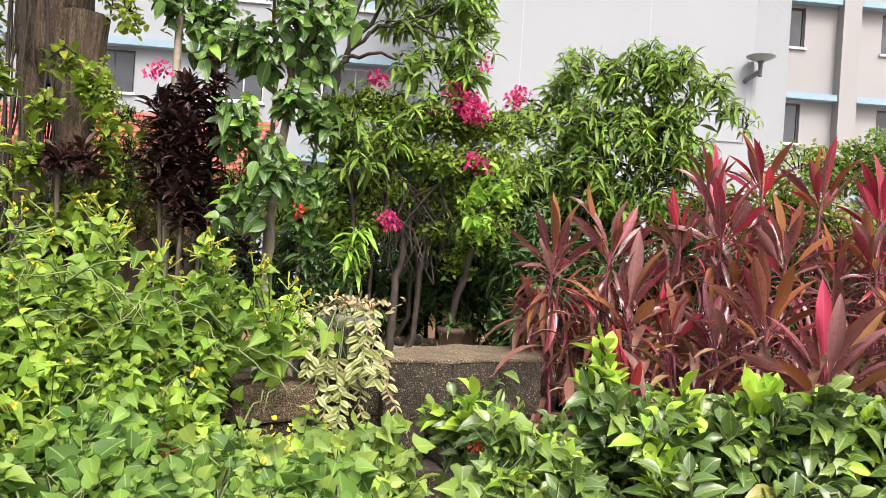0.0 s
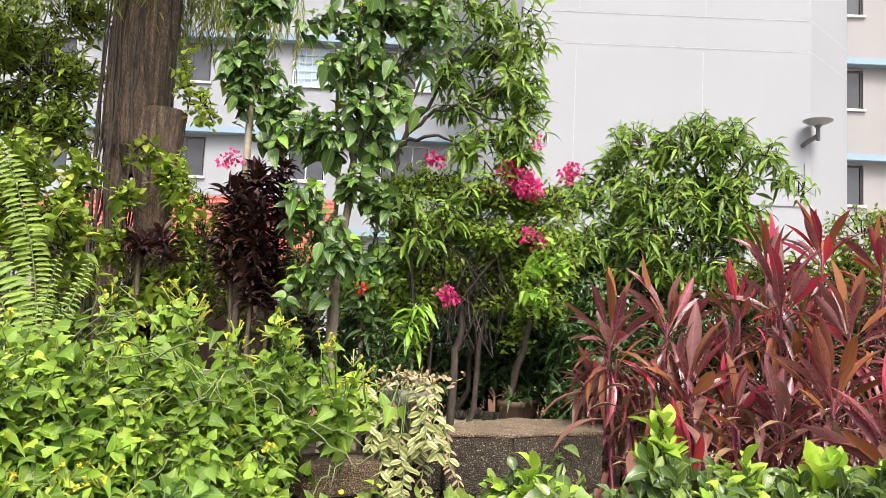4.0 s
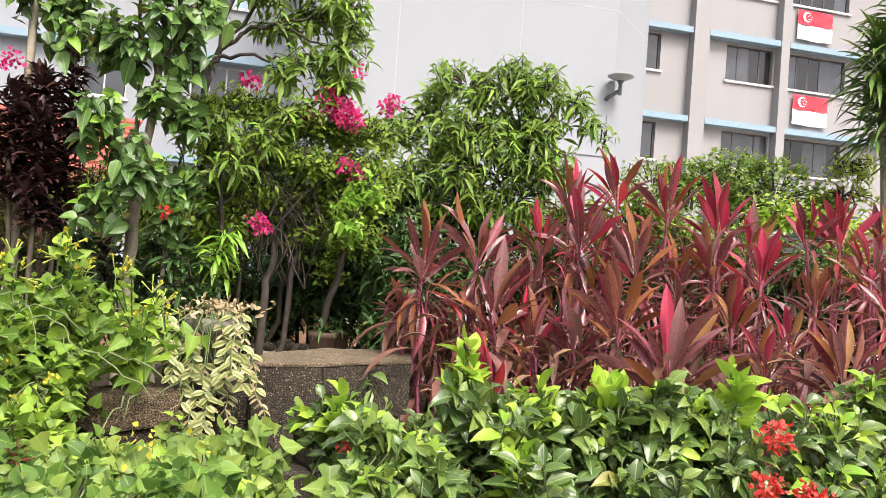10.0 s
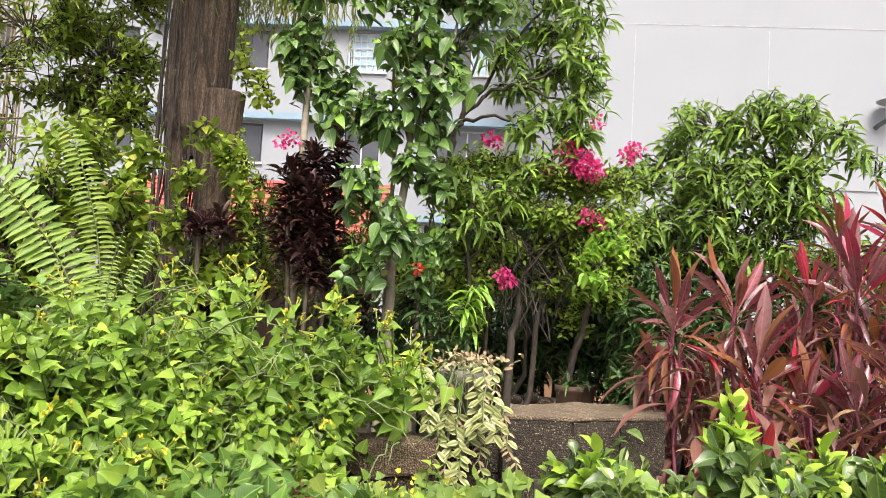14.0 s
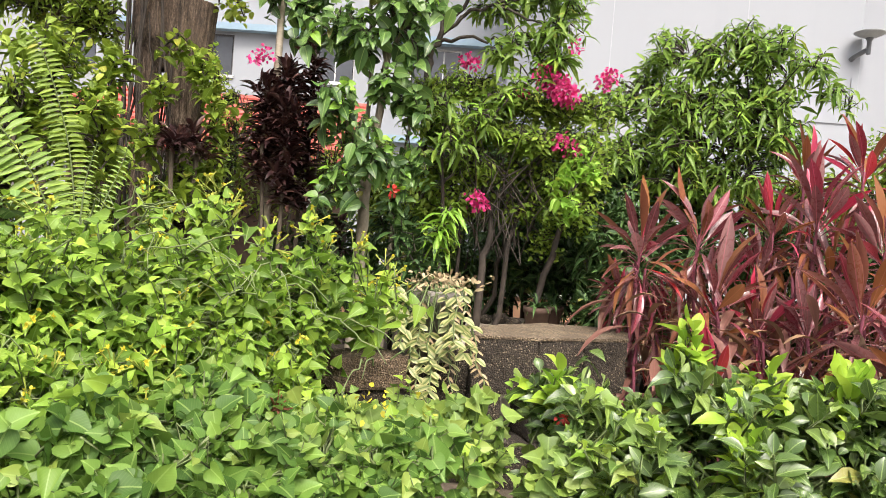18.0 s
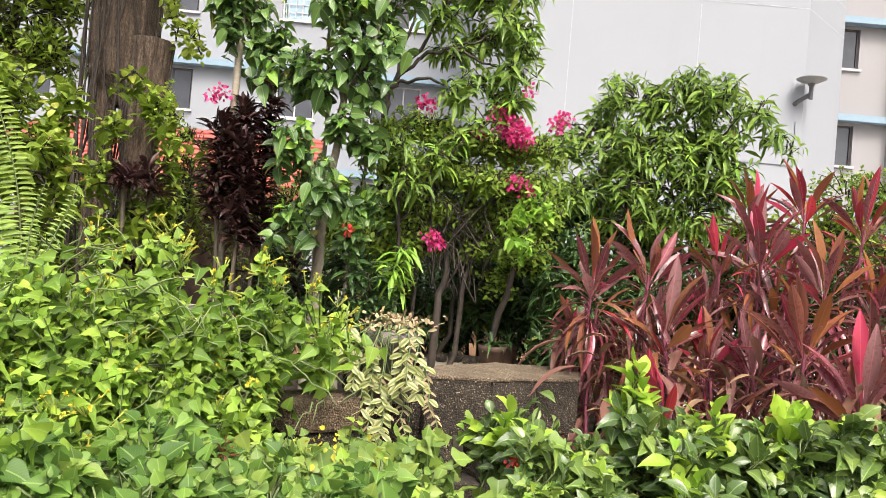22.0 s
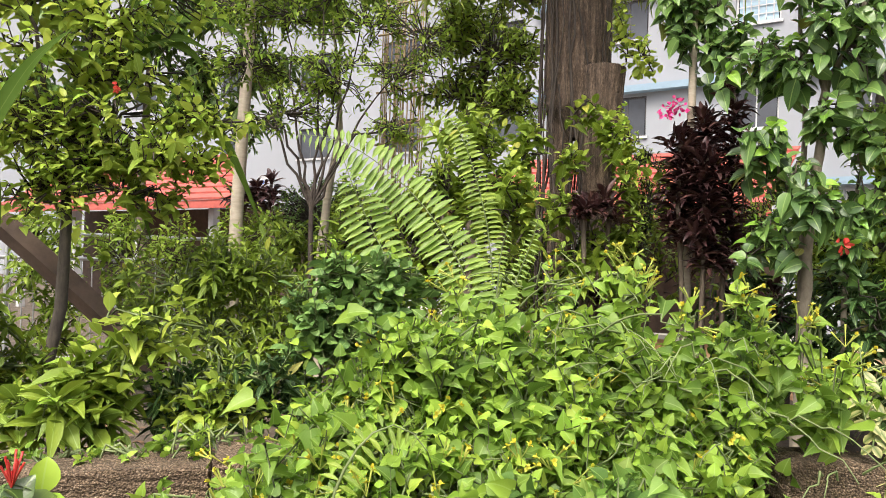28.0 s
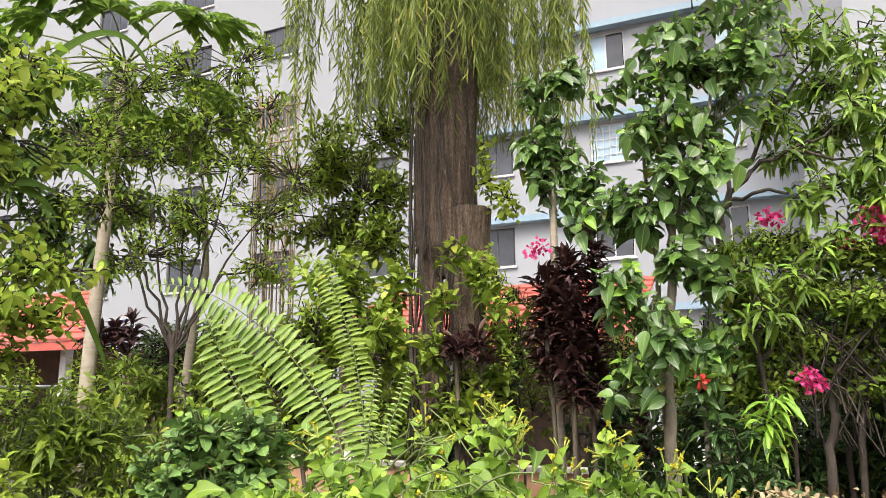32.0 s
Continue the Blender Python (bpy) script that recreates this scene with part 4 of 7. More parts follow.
hang("flower_tube", tb.mesh("flower_tube", M["flower_tube"]), vine, "slender yellow flower tubes", kind="stuff")
hang("petals", lv.mesh("petals", M["yellow"]), vine, "small yellow petals", kind="stuff")
low_vine = shrub("creeping_vine", "pale green heart-leaved creeper with yellow flowers at the wall's foot", "vine", ground_at(-24, 3.4),
                 [(at(az, el, d), (0.2, 0.2, 0.1), 22) for az, el, d in ((-27, -15.4, 3.4), (-24, -15.2, 3.5), (-21, -14.2, 3.6), (-18.5, -14.8, 3.5), (-30, -15.5, 3.2), (-33, -16.5, 3.0), (-22, -16.5, 3.1), (-17, -16.6, 3.1), (-8.5, -16.0, 2.9), (-5.4, -15.5, 2.9))],
                 LOBED, M["vine_cool"], M["vine_young"], rng, n=8, length=0.095, width=0.085, step=0.035, open_angle=75, droop=0.1, twig_mat=M["green_stem"], young_tips=0.3, both=True, twig_r=0.004, flat=0.75)
big_vine = shrub("creeping_vine", "broad heart-leaved creeper growing before the wall", "vine", ground_at(-32, 2.7),
                 [(at(az, el, d), (0.22, 0.22, 0.13), 24) for az, el, d in ((-47, -16.2, 2.7), (-43, -16, 2.75), (-39, -15.2, 2.8), (-36, -17, 2.65), (-33, -16.4, 2.8), (-30, -18.5, 2.6), (-27.5, -18.0, 2.8), (-25, -18.6, 2.6), (-41, -19, 2.5), (-46, -20, 2.5), (-34, -20, 2.5), (-28, -20.5, 2.5), (-50, -18, 2.6), (-20.5, -18.5, 2.6))],
                 HEART, M["broad_vine"], M["vine_cool"], rng, n=8, length=0.09, width=0.076, step=0.035, open_angle=80, droop=0.0, bend=0.2, twig_mat=M["green_stem"], young_tips=0.4, twig_r=0.004, flat=0.42)
blossoms(low_vine, "petals", M["yellow"], [at(az, el, 3.3) for az, el in ((-25.5, -14), (-24, -15), (-22.5, -14.5), (-27, -15), (-23, -16))], rng, 8, 0.1, 0.03, NEEDLE, "small yellow petals")

# --- ixora hedge in the foreground
rng = np.random.default_rng(31)
hedge_rows = [(-11, -11.2, 3.3), (-8, -12, 3.1), (-5, -12, 3.1), (-2, -10, 3.2), (1, -10.5, 3.1), (4, -9.8, 3.2), (7, -9.5, 3.2), (10, -9.5, 3.2), (13, -9, 3.2), (16, -8.5, 3.3), (19, -9.5, 3.3), (23, -7.5, 3.6), (26, -5.5, 4.0), (29.5, -4.6, 4.2), (33, -4.4, 4.4), (37, -4.4, 4.4)]
for i, (az, el, d) in enumerate(hedge_rows):
    blobs = [(at(az, el - 1.6, d), (0.2, 0.24, 0.12), 26), (at(az + 0.8, el - 5.0, d - 0.2), (0.22, 0.24, 0.14), 21), (at(az - 0.6, el - 9.0, d - 0.3), (0.22, 0.24, 0.14), 16)]
    ix = shrub("ixora_bush", "glossy green ixora bush with fresh yellow-green shoots", "shrub", ground_at(az, d), blobs, LANCE, M["ixora"], M["ixora_young"], rng, n=8, length=0.135, width=0.056, step=0.028,
               open_angle=70, droop=0.12, bend=0.35, lift=0.7, flat=0.12, twig_mat=M["green_stem"], young_tips=0.14 if az < 20 else 0.5, young_share=3, group="ixora hedge", both=True,
               trunks=[limb(rng, ground_at(az + a, d), at(az + a * 3, el - 3, d), r0=0.012, r1=0.006) for a in (-0.6, 0.1, 0.7)])
    if az in (19, 23):
        blossoms(ix, "flower_head", M["red"], [at(20.4, -10.6, 3.05), at(20.0, -13.9, 2.9), at(22.5, -14.2, 3.0)][:3 if az == 19 else 0] or [at(23.4, -14.6, 3.0)], rng, 110, 0.06, 0.024, NEEDLE, "red ixora flower head")
    if az == -11:
        blossoms(ix, "flower_head", M["red"], [at(-10.9, -14.5, 2.95)], rng, 30, 0.03, 0.02, NEEDLE, "small red flowers")
# tall bright shoots that stand out of the hedge
for az, el, d in ((-2.1, -6.7, 3.25), (-10.8, -10.2, 3.2), (3.4, -8.4, 3.2), (8.7, -8.2, 3.2), (17.0, -6.7, 3.25), (2.4, -14.4, 2.8), (14.4, -8.8, 3.2), (29.0, -1.8, 3.9)):
    shrub("ixora_shoot", "tall fresh yellow-green ixora shoot above the hedge", "shrub", ground_at(az, d), [(at(az, el - 1.2, d), (0.08, 0.08, 0.1), 6)], LANCE, M["ixora_young"], None, rng, n=8, length=0.17, width=0.062, step=0.026,
          open_angle=46, droop=-0.1, lift=1.6, twig_mat=M["green_stem"], group="ixora hedge", trunks=[limb(rng, ground_at(az, d), at(az, el - 2, d), r0=0.01, r1=0.006)], trunk_mat=M["green_stem"])

# --- cordylines: each leaf a piece of its own
def blade_mesh(name, bend, shape, w, mat):
    lv = Leaves(shape)
    lv.add([(0, 0, 0)], [(0, 1, 0)], [(0, 0, 1)], 1.0, w, bend)
    return lv.mesh(name, mat)


STALKED = leaf_shape(((0.08, 0.12), (0.2, 0.18), (0.32, 0.5), (0.46, 0.88), (0.6, 1.0), (0.76, 0.84), (0.9, 0.42)), 0.3)
SLIM = leaf_shape(((0.1, 0.16), (0.24, 0.34), (0.42, 0.82), (0.6, 1.0), (0.78, 0.78), (0.92, 0.34)), 0.34)
CORD = {k: [blade_mesh("leaf", b, shp, w, M[m]) for b, w in bw] for k, m, shp, bw in (
    ("young", "cord_young", STALKED, ((0.02, 0.16), (0.08, 0.18), (0.2, 0.15))), ("mid", "cord", STALKED, ((0.06, 0.17), (0.25, 0.15), (0.4, 0.14))), ("bronze", "cord_old", STALKED, ((0.06, 0.17), (0.25, 0.16))),
    ("out", "cord", SLIM, ((0.5, 0.11), (0.85, 0.1), (0.65, 0.13), (1.05, 0.09))), ("pinkish", "cord_young", SLIM, ((0.5, 0.1), (0.8, 0.09))), ("old", "cord_old", SLIM, ((0.6, 0.12), (0.9, 0.11))))}


def place_leaf(th, name, me, pos, way, L, rng):
    y = Vector(way).normalized()
    x = y.cross(Vector((0, 0, 1)) + Vector(rng.normal(0, 0.32, 3))).normalized()
    z = x.cross(y)
    ob = new(name, me)
    ob.parent = th
    ob.matrix_parent_inverse = th.matrix_world.inverted()
    ob.matrix_basis = Matrix.Translation(pos) @ Matrix((x, y, z)).transposed().to_4x4() @ Matrix.Diagonal((L, L, L, 1))
    return ob


def cordyline(heart, tip, rng, leaves=26, red=0.3, size=None, wide=1.0):
    """heart: where the leaves spring from; tip: where the uppermost leaf ends. red: the share of crimson in its young leaves."""
    up = tip - heart
    size = size or max(0.3, up.length * 1.02)
    base = Vector((heart.x + rng.normal(0, 0.06), heart.y + rng.normal(0, 0.06), 0))
    th = thing("cordyline", "maroon cordyline with crimson young leaves on a thin cane" if red > 0.25 else "bronze and maroon cordyline on a thin cane", "shrub", base, "cordyline bed")
    hang("cane", Tubes(6).add(bow(base, heart, 0, 7, rng, 0.014), np.linspace(0.017, 0.011, 7)).mesh("cane", M["pink_stem"]), th)
    for k in range(2):
        a = rng.uniform(0, 6.28)
        b1 = base + Vector((math.cos(a), math.sin(a), 0)) * rng.uniform(0.04, 0.1)
        h1 = heart.lerp(base, rng.uniform(0.05, 0.35)) + Vector((math.cos(a), math.sin(a), 0)) * rng.uniform(0.03, 0.09)
        hang("cane", Tubes(5).add(bow(b1, h1, 0, 6, rng, 0.012), np.linspace(0.014, 0.009, 6)).mesh("cane", M["pink_stem"]), th)
        for j in range(7):
            az, elev = rng.uniform(0, 6.28), radians(rng.uniform(-25, 65))
            way = Vector((math.cos(az) * math.cos(elev), math.sin(az) * math.cos(elev), math.sin(elev)))
            kind = "old" if rng.random() < 0.12 else "out"
            place_leaf(th, "leaf", CORD[kind][int(rng.integers(len(CORD[kind])))], h1 - Vector((0, 0, 0.02 * j)), way, size * rng.uniform(0.5, 0.8), rng)
    axis = up.normalized() * 0.55 + Vector((0, 0, 0.6))
    a0 = rng.uniform(0, 6.28)
    spear = 5
    for j in range(leaves):
        f = j / (leaves - 1)
        az = a0 + j * GOLD + rng.normal(0, 0.25)
        if j < spear:
            way = up.normalized() + Vector((math.cos(az), math.sin(az), 0)) * (0.06 + 0.1 * j)
            kind = "young" if rng.random() < red * 1.6 else ("bronze" if rng.random() < 0.4 else "mid")
            L = size * (1.0 - 0.05 * j)
        else:
            g = (j - spear) / (leaves - 1 - spear)
            elev = radians(60 - 100 * g ** 0.8 + rng.normal(0, 10))
            way = Vector((math.cos(az) * math.cos(elev), math.sin(az) * math.cos(elev), math.sin(elev))) + (axis * 0.25 if g < 0.5 else Vector((0, 0, 0)))
            q = rng.random()
            if g < 0.35:
                kind = "young" if q < red * 0.8 else ("bronze" if q > 0.82 else "mid")
            else:
                kind = "pinkish" if q < 0.07 + red * 0.35 else ("old" if q > 0.82 else "out")
            L = size * (rng.uniform(0.7, 0.95) if g < 0.35 else rng.uniform(0.55, 0.85))
        me = CORD[kind][int(rng.integers(len(CORD[kind])))]
        ob = place_leaf(th, "leaf", me, heart - Vector((0, 0, 0.22 * f * size / 0.42)) + Vector((way.x, way.y, 0)).normalized() * 0.012, way, L, rng)
        if wide != 1.0:
            ob.matrix_basis = ob.matrix_basis @ Matrix.Diagonal((wide, 1, wide, 1))
    # pale leaf stalks of the lower whorls clasp the cane
    tb = Tubes(4)
    for k in range(9):
        z = heart.z - rng.uniform(0.05, 0.55) * min(1, heart.z)
        c0 = Vector((heart.x, heart.y, 0)).lerp(Vector((base.x, base.y, 0)), 1 - z / heart.z)
        a = rng.uniform(0, 6.28)
        r = rng.uniform(0.03, 0.11)
        tb.add(bow((c0.x, c0.y, z), (c0.x + r * math.cos(a), c0.y + r * math.sin(a), z + rng.uniform(-0.02, 0.12)), 0.02, 5), np.linspace(0.005, 0.002, 5))
    hang("leaf_stalk", tb.mesh("leaf_stalk", M["pink_stem"]), th, "thin pink leaf stalks", kind="stuff")
    return th


rng = np.random.default_rng(41)
# bearing and height of the heart, bearing and height of the tip, distance, leaves, crimson share
for a0, e0, a1, e1, d, n, red in (
        (-6.1, -0.8, -6.1, 4.6, 4.9, 34, 0.16), (-2.0, 0.4, -3.9, 5.4, 5.0, 34, 0.08), (-0.6, -4.1, 0.3, 2.1, 4.9, 32, 0.06), (2.6, -5.6, 2.5, -1.3, 5.0, 26, 0.25), (2.9, 1.2, 2.0, 5.2, 5.6, 26, 0.4),
        (5.7, 2.1, 4.8, 7.8, 5.6, 26, 0.3), (8.2, 5.5, 7.3, 9.8, 6.2, 26, 0.65), (4.6, 5.0, 4.4, 8.9, 6.3, 22, 0.2), (9.0, -4.2, 8.3, 2.0, 4.8, 32, 0.14), (12.8, -7.5, 13.5, 0.4, 4.5, 30, 0.1),
        (9.9, 0.2, 9.3, 5.4, 5.4, 30, 0.2), (11.9, 4.6, 12.4, 9.0, 6.2, 26, 0.25), (15.5, 3.4, 15.0, 7.9, 6.0, 28, 0.55), (15.3, 0.6, 14.6, 4.6, 5.6, 28, 0.2), (18.5, 0.2, 19.1, 4.2, 5.4, 28, 0.55),
        (21.2, 3.0, 21.0, 6.5, 6.2, 26, 0.55), (23.3, 3.0, 23.1, 6.8, 6.3, 26, 0.65), (25.2, 1.0, 24.5, 4.7, 5.9, 28, 0.5), (26.5, -1.2, 26.3, 2.2, 5.4, 28, 0.35), (29.9, 1.4, 29.9, 4.8, 6.0, 24, 0.06),
        (22.1, -1.5, 22.0, 1.8, 5.2, 24, 0.15), (19.2, -6.3, 18.1, -2.2, 4.6, 24, 0.06), (20.6, -4.3, 20.4, -1.3, 5.0, 20, 0.4), (24.1, -6.3, 23.4, -0.8, 4.5, 28, 0.06), (21.0, -10.7, 21.7, -6.6, 4.2, 18, 0.04),
        (17.6, 2.0, 18.0, 5.9, 6.0, 26, 0.3), (25.8, 3.0, 25.3, 5.9, 6.6, 22, 0.3), (-7.2, -4.6, -8.1, -1.8, 5.0, 20, 0.12), (5.7, -6.0, 4.6, -1.6, 5.0, 24, 0.06), (-4.6, -6.4, -4.6, -2.8, 5.1, 20, 0.08),
        (6.8, -1.4, 7.0, 3.0, 5.6, 26, 0.15), (13.0, -1.0, 12.6, 3.4, 5.6, 26, 0.15), (16.8, -3.4, 16.4, 0.8, 5.2, 24, 0.12), (32.4, 1.0, 32.2, 4.6, 6.2, 24, 0.25), (28.6, -2.0, 28.4, 1.2, 5.5, 22, 0.2), (31.4, -2.4, 31.6, 0.8, 5.7, 22, 0.15), (2.2, -2.0, 1.6, 1.8, 5.5, 24, 0.1)):
    cordyline(at(a0, e0, d), at(a1, e1, d - 0.05), rng, n + 10, red * 0.7)
# one broad pale pink leaf stands by itself over the hedge
cordyline(at(-0.3, -9.6, 4.45), at(-1.4, -4.9, 4.4), rng, 9, 0.5, wide=1.15)

# --- dark purple-black column plants
def dark_plant(az, d, top, low_, radius, rng, label, canes, whorls, leaf=0.17):
    """A column of several canes, each set with close whorls of short arching leaves."""
    th = thing("dark_leaved_plant", label, "shrub", ground_at(az, d))
    z0, z1 = at(az, low_, d).z, at(az, top, d).z
    c = ground_at(az, d)
    for k in range(canes):
        a_ = k * 2 * math.pi / canes + 0.6
        ox, oy = (radius * 0.62 * math.cos(a_), radius * 0.62 * math.sin(a_)) if canes > 1 else (0, 0)
        head = z1 - leaf * 0.8 - (z1 - z0) * (0.0, 0.1, 0.22, 0.34)[k % 4]
        foot = z0 + (z1 - z0) * (0.0, 0.3, 0.12, 0.0)[k % 4]
        lv = Leaves(BLADE)
        for i in range(whorls):
            f = i / max(1, whorls - 1)
            z = foot + (head - foot) * f
            off = rng.normal(0, 0.03, 2)
            n = 13
            a = np.arange(n) * GOLD + rng.uniform(0, 6.28) + rng.normal(0, 0.2, n)
            el = np.radians(rng.uniform(8, 62, n) if f < 0.93 else rng.uniform(40, 88, n))
            w = np.stack([np.cos(a) * np.cos(el), np.sin(a) * np.cos(el), np.sin(el)], -1)
            p = np.tile([c.x + ox + off[0], c.y + oy + off[1], z], (n, 1)) + rng.normal(0, 0.012, (n, 3))
            ln = leaf * rng.uniform(0.7, 1.2, n)
            lv.add(p, w, np.tile([0, 0, 1.0], (n, 1)) + rng.normal(0, 0.2, (n, 3)), ln, ln * rng.uniform(0.17, 0.23, n), rng.uniform(0.15, 0.6, n))
        hang("foliage", lv.mesh("foliage", M["dark"]), th, kind="stuff")
        hang("cane", Tubes(6).add(bow((c.x + ox * 0.6, c.y + oy * 0.6, 0), (c.x + ox, c.y + oy, head), 0, 6, rng, 0.012), np.full(6, 0.018)).mesh("cane", M["stem"]), th)
    return th


dark_plant(-33.6, 6.2, 13.2, 0.0, 0.29, rng, "tall purple-black leaved plant in a dense column", 4, 34, 0.19)
dark_plant(-41.0, 6.0, 6.2, 3.0, 0.2, rng, "small purple-black leaved plant beside the big trunk", 3, 5, 0.2)
dark_plant(-39.6, 6.3, -0.5, -3.5, 0.2, rng, "low purple-black leaved plant at the trunk's foot", 2, 4, 0.2)
dark_plant(-30.2, 6.4, 0.0, -3.5, 0.2, rng, "low purple-black leaved plant under the hibiscus", 2, 4, 0.2)

# --- big weeping tree
rng = np.random.default_rng(51)
tree = thing("weeping_tree", "large tree with furrowed brown bark and hanging willow-like foliage", "tree", ground_at(-42.6, 7.0))
TD = 7.0
def strand_trunk(name, pts, radii, rng, ridges=13):
    """A trunk whose bark is made of twisting ropes."""
    t = Tubes(96)
    P = np.array([tuple(p) for p in pts])
    k = 60
    s = np.linspace(0, len(P) - 1, k)
    Q = np.stack([np.interp(s, range(len(P)), P[:, i]) for i in range(3)], -1)
    R = np.interp(s, range(len(P)), radii)
    t.add(Q, R)
    V = t.V[0].reshape(k, 96, 3)
    a = np.arange(96) * 2 * np.pi / 96
    wob = np.zeros((k, 96))
    for m_, am in ((3, 0.06), (9, 0.05), (ridges, 0.06), (23, 0.055), (37, 0.05), (53, 0.04)):
        ph = rng.uniform(0, 6.28) + np.cumsum(rng.normal(0, 0.16, k))
        wob += am * np.abs(np.sin((m_ * a[None] + ph[:, None]) / 2)) - am / 2
    V[:] = Q[:, None] + (V - Q[:, None]) * (1 + wob)[..., None]
    return t


hang("trunk", strand_trunk("trunk", [at(-42.5, 9, TD), at(-42.5, 11, TD), at(-42.5, 14, TD), at(-42.4, 18, TD), at(-42.2, 27, TD), at(-42, 38, TD)], (0.1, 0.24, 0.262, 0.258, 0.258, 0.2), rng).mesh("trunk", M["bark"]), tree, "furrowed fibrous brown bark")
hang("lower_trunk", strand_trunk("lower_trunk", [at(-43.6, -13, TD), at(-43.5, -3, TD), at(-43.4, 5, TD), at(-43.5, 9, TD), at(-43.1, 14, TD)], (0.12, 0.095, 0.085, 0.1, 0.12), rng).mesh("lower_trunk", M["bark"]), tree, "forked lower trunk")
hang("cut_stem", strand_trunk("cut_stem", [at(-40.4, -12, TD - 0.2), at(-40.4, -1, TD - 0.2), at(-40.9, 5, TD - 0.2), at(-40.8, 9, TD - 0.2), at(-40.5, 13.9, TD - 0.2), at(-40.5, 13.95, TD - 0.2)], (0.15, 0.13, 0.135, 0.15, 0.165, 0.01), rng).mesh("cut_stem", M["bark"]), tree, "sawn-off side stem")
roots = Tubes(5)
for k in range(40):
    a = rng.uniform(0, 2 * math.pi)
    pts = []
    for el in np.linspace(rng.uniform(-8, 6), rng.uniform(12, 30), 10):
        c0 = at(-42.6, el, TD)
        a += rng.normal(0, 0.12)
        pts.append((c0.x + 0.3 * math.cos(a), c0.y + 0.3 * math.sin(a), c0.z))
    roots.add(pts, np.full(10, rng.uniform(0.006, 0.013)))
hang("aerial_root", roots.mesh("aerial_root", M["dark_stem"]), tree, "thin roots running down the bark", kind="stuff")
limbs = Tubes(7)
lv = Leaves(NEEDLE)
tw = Tubes(3)
crown_c = at(-44, 36, TD)
for k in range(22):
    a = rng.uniform(0, 2 * math.pi)
    r = rng.uniform(0.5, 1.4)
    e = Vector((crown_c.x + r * math.cos(a), crown_c.y + r * math.sin(a), crown_c.z + rng.uniform(-0.9, 0.9)))
    limbs.add(bow(at(-42.2, rng.uniform(26, 34), TD), e, 0.25, 7, rng, 0.04), np.linspace(0.06, 0.015, 7))
clumps = [(rng.uniform(0, 2 * math.pi), 1.4 * math.sqrt(rng.random()), rng.uniform(-0.25, 0.8)) for _ in range(40)]
for k in range(400):
    a, r, drop = clumps[k % 40]
    x, y = crown_c.x + r * math.cos(a) + rng.normal(0, 0.1), crown_c.y + r * math.sin(a) + rng.normal(0, 0.1)
    top = crown_c.z + rng.uniform(-0.9, 0.6)
    L = rng.uniform(0.7, 1.5)
    low_z = at(0, 19.5, TD).z + drop + rng.uniform(-0.15, 0.7)
    L = max(0.3, top - low_z)
    sway = rng.normal(0, 0.12, 2)
    s = np.arange(0, 1, 0.035 / L * 1.0)
    p = np.stack([x + sway[0] * s ** 2, y + sway[1] * s ** 2, top - L * s], -1)
    keep = p[:, 2] < at(0, 34, TD).z
    if keep.sum() < 3:
        continue
    p = p[keep]
    tw.add([p[0], p[len(p) // 2], p[-1]], (0.004, 0.003, 0.002))
    n = len(p)
    w = rng.normal(0, 0.45, (n, 3))
    w[:, 2] = -1
    lv.add(p, w, rng.normal(size=(n, 3)), rng.uniform(0.1, 0.19, n), 0.015, 0.15)
hang("crown_branchwork", limbs.mesh("crown_branchwork", M["bark"]), tree)
hang("hanging_branchwork", tw.mesh("hanging_branchwork", M["green_stem"]), tree, kind="stuff")
hang("foliage", lv.mesh("foliage", M["willow"]), tree, "long narrow hanging leaves")

